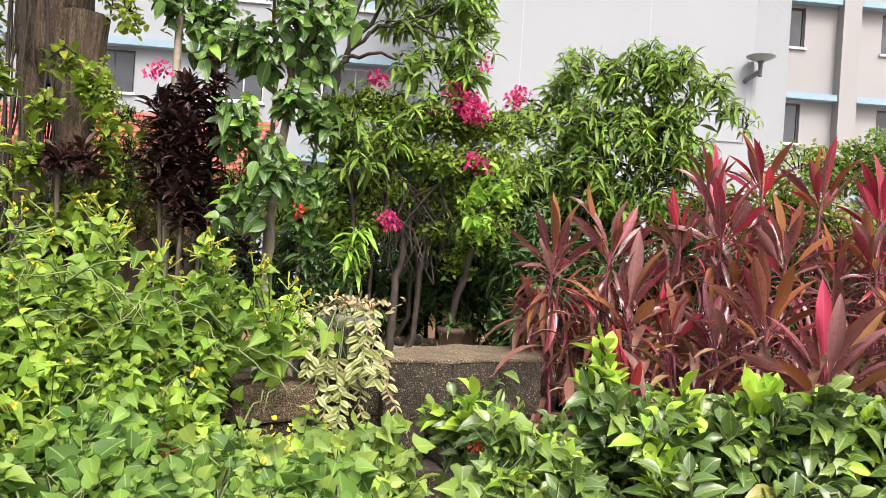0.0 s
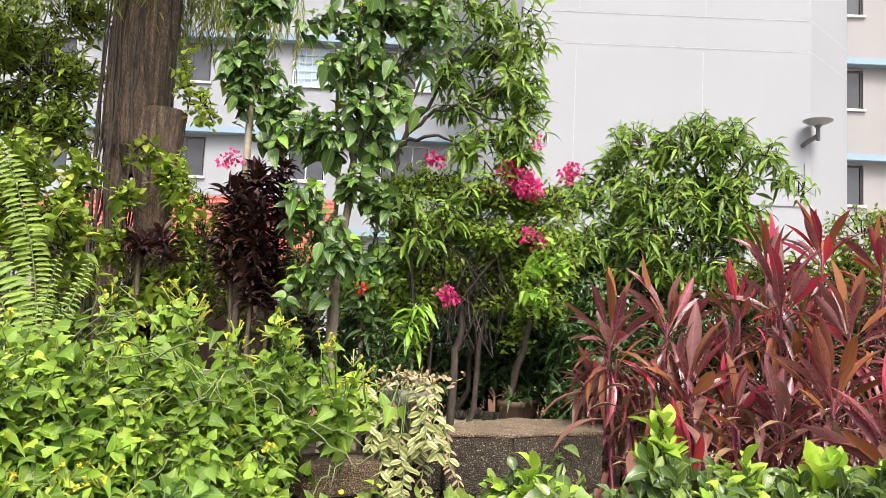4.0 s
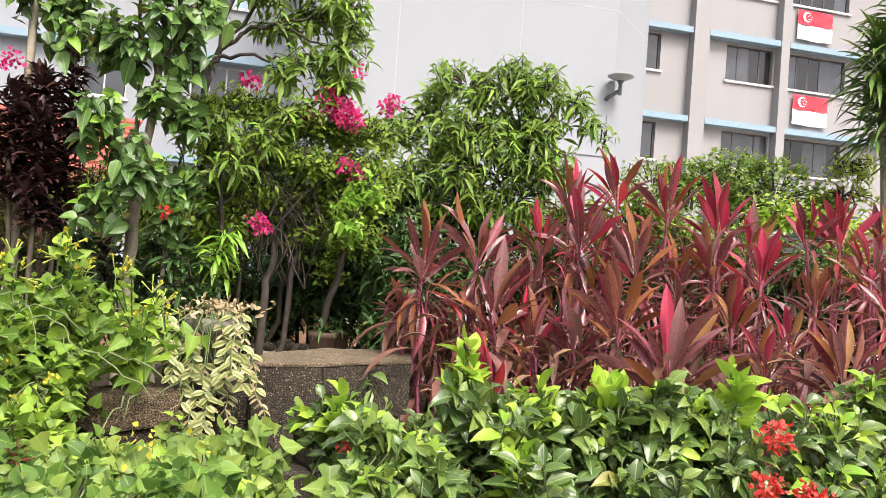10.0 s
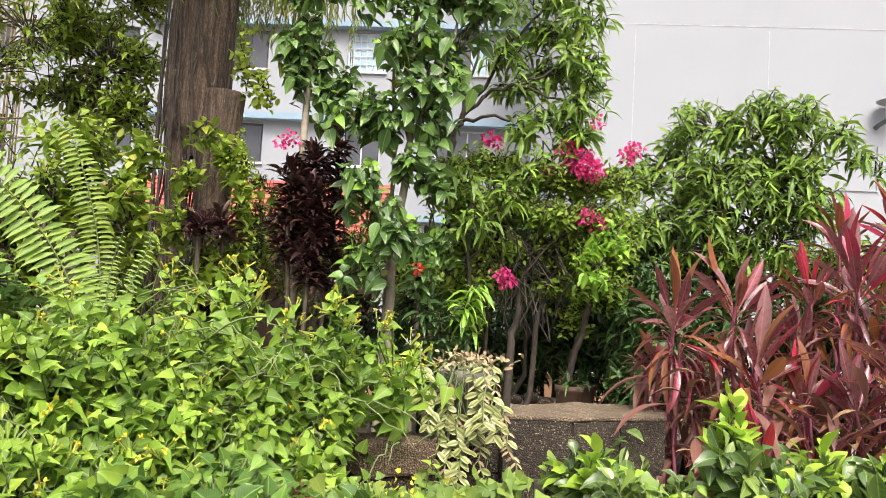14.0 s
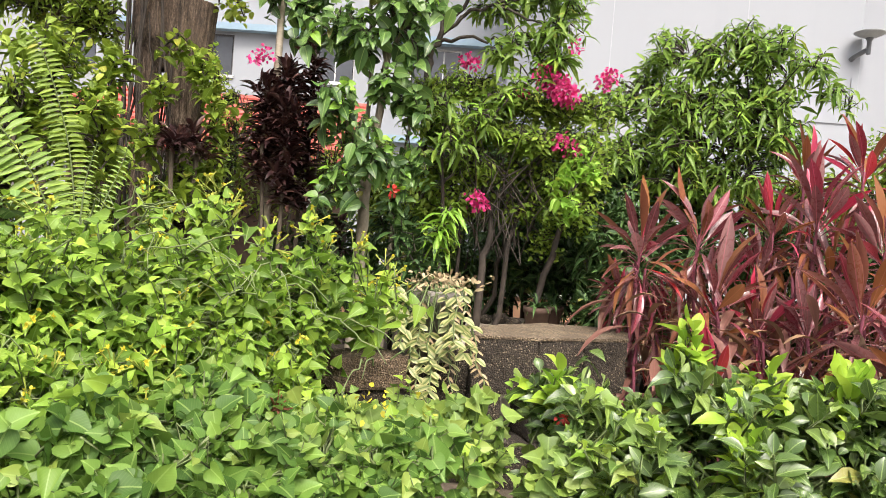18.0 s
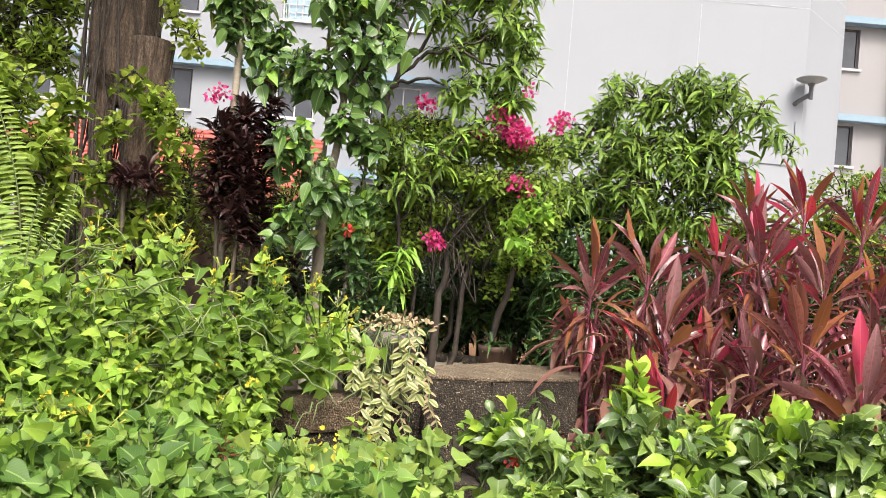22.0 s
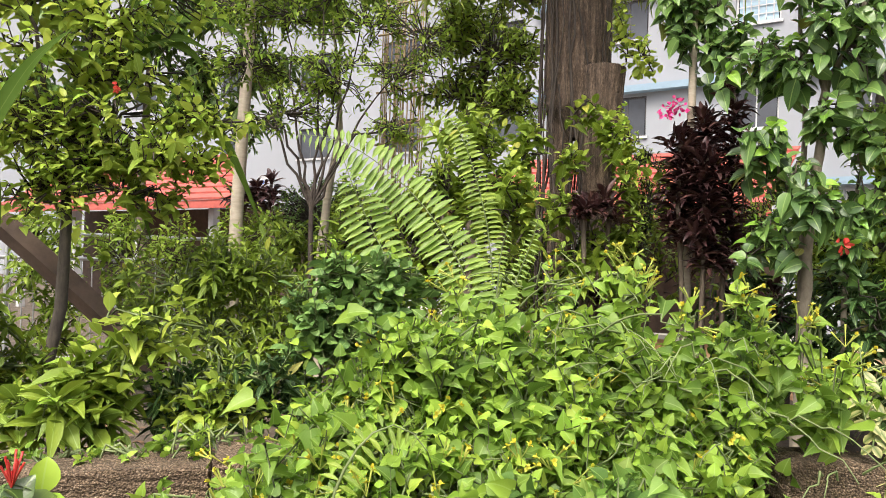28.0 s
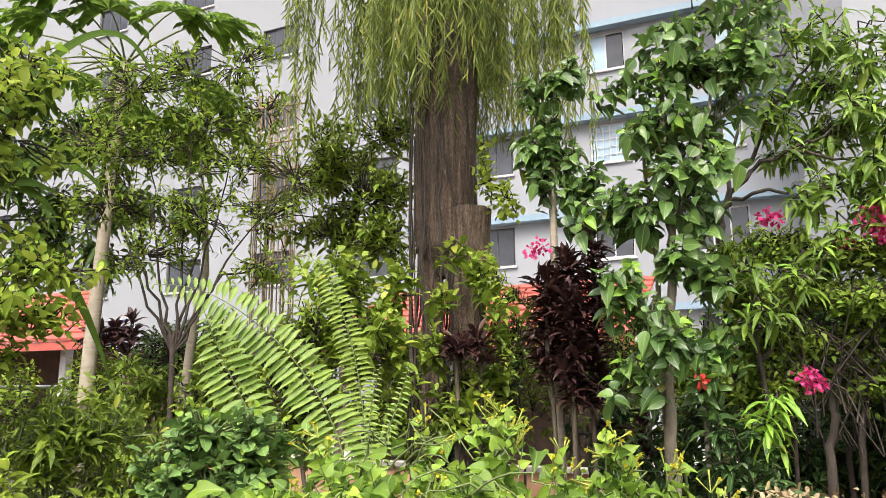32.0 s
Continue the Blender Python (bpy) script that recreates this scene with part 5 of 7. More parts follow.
# --- hibiscus and the trees beside it
rng = np.random.default_rng(61)
hib = shrub("hibiscus", "tall hibiscus with large glossy dark green leaves", "shrub", ground_at(-27.2, 5.6),
            [(at(-29.7, 8.4, 5.4), (0.15, 0.15, 0.17), 14), (at(-27.0, 5.0, 5.25), (0.17, 0.16, 0.16), 15), (at(-29.6, 2.4, 5.45), (0.2, 0.16, 0.14), 11), (at(-24.3, 9.3, 5.6), (0.17, 0.16, 0.15), 11), (at(-24.0, 4.9, 5.65), (0.1, 0.12, 0.24), 11), (at(-26.4, 10.9, 5.5), (0.14, 0.14, 0.12), 8), (at(-24.9, 1.6, 5.6), (0.12, 0.12, 0.12), 6), (at(-28.4, 6.8, 5.5), (0.1, 0.1, 0.12), 5),
             (at(-30.4, 14.2, 5.6), (0.22, 0.24, 0.18), 16), (at(-28.4, 13.8, 5.5), (0.2, 0.2, 0.16), 15), (at(-25.9, 15.0, 5.5), (0.24, 0.24, 0.26), 30), (at(-27.8, 18.6, 5.6), (0.3, 0.3, 0.26), 30), (at(-23.6, 18.8, 5.7), (0.28, 0.28, 0.26), 28), (at(-27.4, 22.6, 5.6), (0.32, 0.32, 0.2), 24), (at(-23.8, 22.4, 5.7), (0.34, 0.32, 0.22), 30), (at(-21.0, 22.6, 5.8), (0.28, 0.28, 0.22), 21), (at(-24.4, 26.0, 5.7), (0.4, 0.36, 0.18), 20), (at(-20.6, 25.8, 5.8), (0.26, 0.3, 0.14), 10)],
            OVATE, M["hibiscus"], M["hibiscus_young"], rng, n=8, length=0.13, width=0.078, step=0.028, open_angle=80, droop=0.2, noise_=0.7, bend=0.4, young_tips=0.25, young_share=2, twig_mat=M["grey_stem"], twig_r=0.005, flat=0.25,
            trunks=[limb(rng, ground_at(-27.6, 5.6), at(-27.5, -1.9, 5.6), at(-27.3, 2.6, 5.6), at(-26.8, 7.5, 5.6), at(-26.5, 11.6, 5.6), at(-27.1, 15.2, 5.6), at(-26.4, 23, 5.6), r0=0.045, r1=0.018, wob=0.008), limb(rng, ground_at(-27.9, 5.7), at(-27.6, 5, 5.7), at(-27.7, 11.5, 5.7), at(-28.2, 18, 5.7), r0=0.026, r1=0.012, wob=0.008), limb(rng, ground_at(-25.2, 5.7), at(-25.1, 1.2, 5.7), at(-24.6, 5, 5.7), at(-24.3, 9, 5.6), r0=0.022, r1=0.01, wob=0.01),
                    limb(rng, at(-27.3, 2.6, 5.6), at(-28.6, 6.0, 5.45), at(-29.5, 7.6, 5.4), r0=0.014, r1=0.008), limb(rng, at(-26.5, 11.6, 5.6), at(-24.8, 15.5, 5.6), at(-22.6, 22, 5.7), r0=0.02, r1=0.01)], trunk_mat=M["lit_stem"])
blossoms(hib, "flower", M["red"], [at(-25.4, 1.9, 5.2)], rng, 12, 0.03, 0.04, ROUND, "red hibiscus flower")
stemplant = shrub("leafy_climber", "dark green leafy climber on a pale pole", "climber", ground_at(-34.7, 6.4),
                  [(at(-35.2, 16.8, 6.4), (0.17, 0.18, 0.22), 26), (at(-36.2, 18.0, 6.4), (0.1, 0.14, 0.16), 12), (at(-34.6, 19.8, 6.4), (0.17, 0.18, 0.2), 22), (at(-33.2, 17.6, 6.4), (0.12, 0.14, 0.18), 12), (at(-33.3, 14.9, 6.35), (0.16, 0.16, 0.14), 16), (at(-31.9, 13.2, 6.3), (0.15, 0.16, 0.12), 13), (at(-33.4, 22.6, 6.4), (0.2, 0.2, 0.16), 20), (at(-35.6, 22, 6.4), (0.14, 0.16, 0.16), 12), (at(-31.6, 16.4, 6.3), (0.08, 0.1, 0.1), 5)],
                  OVATE, M["hibiscus"], M["hibiscus_young"], rng, n=6, length=0.12, width=0.08, step=0.035, open_angle=76, droop=0.6, bend=0.35, young_tips=0.06, twig_mat=M["dark_stem"], twig_r=0.004, flat=0.2,
                  trunks=[limb(rng, ground_at(-34.6, 6.4), at(-34.6, 8, 6.4), at(-34.6, 20, 6.4), r0=0.035, r1=0.03, wob=0.004)], trunk_mat=M["pale_stem"])
blossoms(stemplant, "blossom", M["pink"], [at(-36.3, 10.9, 6.3), at(-35.4, 11.2, 6.3)], rng, 34, 0.07, 0.032, ROUND, "pink blossom")

tall = shrub("lance_leaved_tree", "slender tree with drooping glossy lance-shaped leaves", "tree", ground_at(-22.6, 6.7),
             [(at(-18.4, 16.6, 6.6), (0.26, 0.34, 0.12), 13), (at(-16.2, 17.6, 6.6), (0.34, 0.4, 0.16), 22), (at(-13.6, 18.2, 6.6), (0.26, 0.36, 0.18), 19), (at(-12.4, 16.6, 6.5), (0.15, 0.25, 0.14), 9), (at(-13.6, 15.0, 6.5), (0.22, 0.3, 0.12), 13), (at(-15.4, 14.2, 6.5), (0.28, 0.3, 0.1), 14), (at(-13.8, 12.8, 6.45), (0.26, 0.26, 0.1), 14), (at(-17.4, 13.2, 6.45), (0.2, 0.26, 0.08), 9), (at(-16.6, 20.2, 6.6), (0.4, 0.4, 0.2), 26), (at(-13.0, 20.6, 6.6), (0.28, 0.36, 0.14), 14), (at(-19.6, 19.4, 6.6), (0.26, 0.34, 0.22), 16), (at(-17.8, 23, 6.7), (0.5, 0.42, 0.2), 23), (at(-14, 22.8, 6.6), (0.36, 0.36, 0.14), 13), (at(-20.4, 26, 6.7), (0.5, 0.45, 0.24), 13)],
             LANCE, M["tree"], M["tree_young"], rng, n=9, length=0.18, width=0.04, step=0.022, open_angle=80, droop=0.22, bend=0.42, young_tips=0.22, young_share=3, lift=0.2, twig_r=0.0055, flat=0.3,
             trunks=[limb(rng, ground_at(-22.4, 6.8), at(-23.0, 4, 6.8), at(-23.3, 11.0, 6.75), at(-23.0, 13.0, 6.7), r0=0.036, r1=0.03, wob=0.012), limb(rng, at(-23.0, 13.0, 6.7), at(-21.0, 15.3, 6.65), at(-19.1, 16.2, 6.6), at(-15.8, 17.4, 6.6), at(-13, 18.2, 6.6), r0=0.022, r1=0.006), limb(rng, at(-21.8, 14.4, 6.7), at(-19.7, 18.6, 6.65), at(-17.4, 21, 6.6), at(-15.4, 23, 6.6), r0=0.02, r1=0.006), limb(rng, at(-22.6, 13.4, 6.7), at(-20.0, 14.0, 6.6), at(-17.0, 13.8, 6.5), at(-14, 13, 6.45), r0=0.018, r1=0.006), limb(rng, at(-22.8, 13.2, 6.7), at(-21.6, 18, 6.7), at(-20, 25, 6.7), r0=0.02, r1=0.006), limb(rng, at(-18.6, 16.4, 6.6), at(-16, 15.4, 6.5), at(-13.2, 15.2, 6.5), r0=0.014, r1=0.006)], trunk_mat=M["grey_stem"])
mango = shrub("lance_leaved_bush", "dense bush with drooping lance-shaped green leaves", "shrub", ground_at(-3.6, 7.6),
              [(at(-3.8, 13.8, 7.5), (0.4, 0.4, 0.26), 52), (at(-1.0, 13.9, 7.5), (0.42, 0.4, 0.24), 52), (at(2.2, 13.3, 7.4), (0.38, 0.35, 0.2), 38), (at(4.4, 12.7, 7.3), (0.22, 0.2, 0.12), 13), (at(5.8, 11.1, 7.3), (0.16, 0.2, 0.09), 7), (at(7.0, 10.2, 7.3), (0.1, 0.14, 0.06), 3), (at(-6.8, 11, 7.5), (0.34, 0.4, 0.24), 39), (at(-3.2, 10.2, 7.4), (0.55, 0.45, 0.36), 106), (at(0.8, 10, 7.4), (0.5, 0.45, 0.36), 89), (at(-1.2, 7.6, 7.4), (0.6, 0.4, 0.3), 71), (at(2.0, 8.0, 7.5), (0.28, 0.4, 0.3), 36), (at(-7.5, 7, 7.3), (0.4, 0.4, 0.26), 42), (at(-3.5, 5.2, 7.3), (0.5, 0.4, 0.26), 49), (at(0.4, 5.6, 7.3), (0.4, 0.4, 0.24), 35), (at(-9.6, 9.8, 7.4), (0.2, 0.3, 0.14), 13)],
              LANCE, M["tree"], M["tree_young"], rng, n=9, length=0.17, width=0.034, step=0.02, open_angle=80, droop=0.1, bend=0.45, young_tips=0.2, young_share=3, lift=0.3, flat=0.6,
              trunks=[limb(rng, ground_at(-5, 7.6), at(-4.5, 3, 7.6), at(-3.5, 11, 7.5), r0=0.04, r1=0.015), limb(rng, ground_at(-10.5, 7.5), at(-10, 3, 7.5), at(-6, 8, 7.5), r0=0.03, r1=0.012), limb(rng, ground_at(-3, 7.6), at(-1.5, 5, 7.6), at(1, 11, 7.5), r0=0.03, r1=0.012)], trunk_mat=M["dark_stem"])

# --- bougainvillea with fine twigs
rng = np.random.default_rng(71)
# The trunks take the dark twig tone to stand in for canopy shade.
boug = shrub("bougainvillea", "twiggy bougainvillea shrub with clusters of magenta flowers", "shrub", ground_at(-16.5, 6.7),
             [(at(az, el, dd), (rx, 0.34, rz), int(k * 1.7)) for az, el, rx, rz, k, dd in ((-22.6, 9.8, 0.22, 0.08, 44, 6.6), (-19.8, 10.6, 0.26, 0.09, 56, 6.7), (-16.4, 9.9, 0.3, 0.1, 64, 6.6), (-13.4, 9.2, 0.24, 0.1, 50, 6.7), (-10.6, 9.4, 0.22, 0.1, 40, 6.6), (-21.4, 7.2, 0.3, 0.09, 70, 6.5), (-18.0, 7.6, 0.32, 0.1, 80, 6.7), (-14.6, 6.9, 0.3, 0.1, 70, 6.5), (-11.6, 6.6, 0.26, 0.12, 60, 6.6), (-23.0, 4.2, 0.22, 0.1, 44, 6.6), (-19.6, 4.5, 0.3, 0.09, 60, 6.6), (-15.6, 4.4, 0.3, 0.1, 60, 6.8), (-12.0, 4.0, 0.26, 0.12, 56, 6.6), (-10.0, 5.0, 0.2, 0.1, 40, 6.7), (-22.6, 1.6, 0.2, 0.1, 34, 6.6), (-20.4, 2.4, 0.2, 0.08, 30, 6.5), (-11.6, 1.6, 0.26, 0.16, 50, 6.5), (-18.8, 1.8, 0.26, 0.12, 26, 6.8), (-15.8, 1.6, 0.26, 0.12, 24, 6.9), (-13.6, 2.4, 0.24, 0.12, 26, 6.7), (-21.6, -0.6, 0.2, 0.12, 18, 6.6), (-12.6, -0.4, 0.2, 0.12, 16, 6.7))],
             FAR_OVATE, M["fine"], M["tree_young"], rng, n=9, length=0.07, width=0.033, step=0.026, open_angle=72, droop=0.1, bend=0.3, young_tips=0.2, lift=0.3, twig_r=0.004, flat=0.6,
             trunks=[limb(rng, ground_at(-18.2, 6.5), at(-17.9, -4, 6.5), at(-17.5, 0, 6.6), at(-18.6, 4, 6.6), r0=0.042, r1=0.02, wob=0.025), limb(rng, ground_at(-17.0, 6.6), at(-16.2, -5, 6.6), at(-15.4, 2, 6.6), r0=0.032, r1=0.02, wob=0.03), limb(rng, ground_at(-15.6, 6.4), at(-13.6, -6, 6.45), at(-12.2, 0, 6.5), at(-11, 4, 6.5), r0=0.036, r1=0.02, wob=0.02), limb(rng, ground_at(-19.2, 6.7), at(-19.8, -3, 6.7), at(-20.5, 4, 6.7), r0=0.022, r1=0.012), limb(rng, ground_at(-17.6, 7.0), at(-16.8, -3, 7.0), at(-14.6, 4, 6.9), r0=0.03, r1=0.014, wob=0.03)], trunk_mat=M["dark_stem"])
shrub("low_branch_shrub", "shrub with long glossy bright leaves growing into the bougainvillea", "shrub", ground_at(-21.2, 6.2), [(at(-22.2, 8.8, 6.2), (0.22, 0.22, 0.1), 11), (at(-19.6, 8.6, 6.2), (0.24, 0.22, 0.08), 11), (at(-17.6, 9.8, 6.3), (0.22, 0.22, 0.08), 8), (at(-20.8, 6.4, 6.1), (0.22, 0.2, 0.08), 8), (at(-15.4, 11.4, 6.35), (0.2, 0.22, 0.08), 7)], LANCE, M["tree"], M["tree_young"], rng, n=8, length=0.16, width=0.034, step=0.024, open_angle=72, droop=0.25, bend=0.45, lift=0.3, young_tips=0.15, young_share=4, flat=0.3,
      trunks=[limb(rng, ground_at(-21.2, 6.3), at(-21.4, 2, 6.3), at(-21.8, 8, 6.2), r0=0.022, r1=0.01), limb(rng, at(-21.4, 3, 6.3), at(-19, 7.6, 6.25), at(-16.2, 10.6, 6.3), r0=0.014, r1=0.006)], trunk_mat=M["dark_stem"])
net = Tubes(4)
for k in range(80):
    a = at(rng.uniform(-19.0, -13.5), rng.uniform(-3, 4), 6.6 + rng.normal(0, 0.15))
    b = at(rng.uniform(-23.5, -8.5), rng.uniform(3, 10.5), 6.6 + rng.normal(0, 0.3))
    net.add(bow(a, b, 0.1, 6, rng, 0.03), np.linspace(0.007, 0.0025, 6))
hang("fine_branchwork", net.mesh("fine_branchwork", M["dark_stem"]), boug, "tangle of thin dark twigs", kind="stuff")
blossoms(boug, "blossom", M["pink"], [at(-12.9, 10.5, 6.35), at(-12.4, 10.2, 6.35), at(-13.5, 10.9, 6.4), at(-14.2, 11.4, 6.4)], rng, 110, 0.12, 0.04, ROUND, "cluster of magenta bracts")
blossoms(boug, "blossom", M["pink"], [at(-9.3, 11.7, 6.4), at(-9.8, 11.2, 6.4)], rng, 56, 0.075, 0.035, ROUND, "cluster of magenta bracts")
blossoms(boug, "blossom", M["pink"], [at(-12.1, 13.6, 6.4), at(-15.8, 10.2, 6.4)], rng, 34, 0.07, 0.035, ROUND, "cluster of magenta bracts")
blossoms(boug, "blossom", M["pink"], [at(-20.4, 12.3, 6.5), at(-19.8, 12.0, 6.5)], rng, 46, 0.07, 0.034, ROUND, "cluster of magenta bracts")
blossoms(boug, "blossom", M["pink"], [at(-12.6, 6.6, 6.3), at(-12.0, 6.2, 6.3)], rng, 44, 0.1, 0.037, ROUND, "cluster of magenta bracts")
blossoms(boug, "blossom", M["pink"], [at(-18.5, 1.6, 6.2), at(-18.9, 1.8, 6.2)], rng, 50, 0.09, 0.034, ROUND, "cluster of pink flowers")
yb = shrub("yellow_green_shrub", "small shrub with bright yellow-green leaves under the bougainvillea", "shrub", ground_at(-11.5, 6.1), [(at(-11.8, 3.4, 6.0), (0.18, 0.18, 0.26), 26), (at(-10.4, 5.4, 6.1), (0.12, 0.16, 0.16), 12)], OVATE, M["tree_young"], None, rng, n=7, length=0.09, width=0.045, step=0.03, droop=0.4)
shrub("narrow_leaved_shrub", "young shrub with long narrow bright leaves", "shrub", ground_at(-21.4, 5.8), [(at(-21.4, -0.2, 5.6), (0.12, 0.14, 0.12), 7), (at(-20.9, 1.0, 5.6), (0.06, 0.1, 0.06), 4)], LANCE, M["tree_young"], None, rng, n=7, length=0.19, width=0.034, step=0.03, open_angle=60, droop=0.7, bend=0.5)
# shady undergrowth below the shrubs, its shade put into the leaf colour
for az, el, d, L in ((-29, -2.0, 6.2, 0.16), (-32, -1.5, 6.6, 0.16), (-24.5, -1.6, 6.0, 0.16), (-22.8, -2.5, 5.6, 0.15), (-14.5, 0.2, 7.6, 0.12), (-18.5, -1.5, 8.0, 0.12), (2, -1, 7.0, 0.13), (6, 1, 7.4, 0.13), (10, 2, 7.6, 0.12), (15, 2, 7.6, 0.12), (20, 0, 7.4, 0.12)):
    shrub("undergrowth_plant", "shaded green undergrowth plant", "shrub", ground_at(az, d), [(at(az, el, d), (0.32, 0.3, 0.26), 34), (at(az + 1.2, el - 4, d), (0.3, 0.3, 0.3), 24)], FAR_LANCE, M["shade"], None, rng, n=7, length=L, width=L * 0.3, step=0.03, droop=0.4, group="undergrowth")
# dark leafy background behind the shrubs, which shuts off the view; the middle ones take the shade-darkened leaf
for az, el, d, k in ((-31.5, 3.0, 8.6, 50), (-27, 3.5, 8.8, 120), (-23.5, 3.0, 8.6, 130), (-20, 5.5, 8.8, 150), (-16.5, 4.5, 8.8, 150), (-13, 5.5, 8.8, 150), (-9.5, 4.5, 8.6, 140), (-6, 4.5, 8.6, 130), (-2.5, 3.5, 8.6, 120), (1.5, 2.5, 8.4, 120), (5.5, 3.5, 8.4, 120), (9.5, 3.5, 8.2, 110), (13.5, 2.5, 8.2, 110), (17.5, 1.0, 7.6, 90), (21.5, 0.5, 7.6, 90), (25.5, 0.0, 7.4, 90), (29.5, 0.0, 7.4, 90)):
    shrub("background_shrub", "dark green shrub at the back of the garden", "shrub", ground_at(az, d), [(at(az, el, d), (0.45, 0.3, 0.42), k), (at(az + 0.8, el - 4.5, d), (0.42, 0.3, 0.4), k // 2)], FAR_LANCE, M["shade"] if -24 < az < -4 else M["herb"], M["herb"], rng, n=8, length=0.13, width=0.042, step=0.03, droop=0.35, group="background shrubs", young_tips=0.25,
          trunks=[limb(rng, ground_at(az + o, d), at(az + o * 1.5, el, d), r0=0.03, r1=0.015) for o in (-1.0, 0.9)], trunk_mat=M["dark_stem"])
# withered and low leaves between the cordyline canes
lv, lw_ = Leaves(BLADE), Leaves(BLADE)
n = 900
a, d = np.radians(rng.uniform(-8, 33, n)), rng.uniform(4.5, 6.6, n)
z = rng.uniform(0.35, 1.15, n)
p = np.stack([d * np.sin(a), d * np.cos(a), z], -1)
w = rng.normal(0, 1, (n, 3))
w[:, 2] = rng.uniform(-0.4, 0.7, n)
lv.add(p[:520], w[:520], np.tile([0, 0, 1.0], (520, 1)), rng.uniform(0.25, 0.45, 520), 0.06, rng.uniform(0.3, 0.9, 520))
lw_.add(p[520:], w[520:], np.tile([0, 0, 1.0], (n - 520, 1)), rng.uniform(0.25, 0.45, n - 520), 0.055, rng.uniform(0.3, 0.9, n - 520))
tagged(new("low_leaves", lv.mesh("low_leaves", M["cord_low"])), "maroon leaves low between the cordyline canes", "leaves", kind="stuff")
tagged(new("withered_leaves", lw_.mesh("withered_leaves", M["dry"])), "brown withered leaves between the canes", "leaves", kind="stuff")

for az, el, d, k in ((-84, 0, 8.4, 80), (-79, 0.5, 8.4, 80), (-74, 0, 8.6, 80), (-70, 0, 8.8, 80), (-66, 1.5, 8.6, 80), (-63.5, 0.5, 9.4, 100), (-60.5, 0.0, 9.4, 100), (-59, 3.5, 9.6, 90), (-57, 2.5, 8.4, 110), (-53, 4.0, 8.4, 120), (-49.5, 4.5, 8.2, 120), (-46, 3.5, 8.2, 110), (-37.4, 4.5, 7.8, 50), (-24, 0.5, 7.6, 80)):
    shrub("background_shrub", "green shrub at the back of the garden", "shrub", ground_at(az, d), [(at(az, el, d), (0.55, 0.3, 0.4), int(k * 1.25)), (at(az + 1.0, el - 5, d), (0.55, 0.3, 0.45), k)], FAR_LANCE, M["herb"], M["fine"], rng, n=8, length=0.12, width=0.04, step=0.03, droop=0.3, group="background shrubs", young_tips=0.35)
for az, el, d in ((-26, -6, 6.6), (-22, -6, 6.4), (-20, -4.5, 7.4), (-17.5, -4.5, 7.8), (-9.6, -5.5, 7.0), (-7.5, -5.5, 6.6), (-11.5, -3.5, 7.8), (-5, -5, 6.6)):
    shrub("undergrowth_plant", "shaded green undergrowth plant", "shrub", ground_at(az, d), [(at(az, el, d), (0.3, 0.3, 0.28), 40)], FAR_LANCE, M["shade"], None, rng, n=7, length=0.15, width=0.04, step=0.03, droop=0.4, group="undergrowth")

# More of the darkened leaves, in place of the deep shade down here.
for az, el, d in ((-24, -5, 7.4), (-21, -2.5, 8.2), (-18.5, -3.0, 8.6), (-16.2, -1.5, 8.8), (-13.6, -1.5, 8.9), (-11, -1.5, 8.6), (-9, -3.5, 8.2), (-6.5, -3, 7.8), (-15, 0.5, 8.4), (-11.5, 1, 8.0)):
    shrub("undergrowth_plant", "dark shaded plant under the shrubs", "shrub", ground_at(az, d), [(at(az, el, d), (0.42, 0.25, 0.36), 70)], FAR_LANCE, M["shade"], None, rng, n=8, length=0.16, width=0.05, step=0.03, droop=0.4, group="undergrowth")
# thin pale stems that run over the vine
st = Tubes(4)
for k in range(60):
    az, d = rng.uniform(-58, -24), 3.45 + rng.normal(0, 0.1)
    top = np.interp(az, (-58, -45, -33, -24), (-9.5, 0.3, -4, -5.5)) - rng.uniform(0, 9)
    st.add(bow(at(az, top, d), at(az + rng.uniform(-5, 5), top - rng.uniform(-2.0, 4), d - 0.2), rng.uniform(0.02, 0.1), 7, rng, 0.012), np.linspace(0.005, 0.002, 7))
hang("runner", st.mesh("runner", M["green_stem"]), vine, "thin pale green runners", kind="stuff")

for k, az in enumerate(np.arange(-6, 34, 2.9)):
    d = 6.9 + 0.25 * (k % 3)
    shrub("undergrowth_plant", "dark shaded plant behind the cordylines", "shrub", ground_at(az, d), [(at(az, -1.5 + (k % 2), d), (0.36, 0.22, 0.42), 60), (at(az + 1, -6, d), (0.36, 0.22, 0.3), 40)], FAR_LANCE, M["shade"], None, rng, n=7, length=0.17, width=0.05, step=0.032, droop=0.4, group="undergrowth")

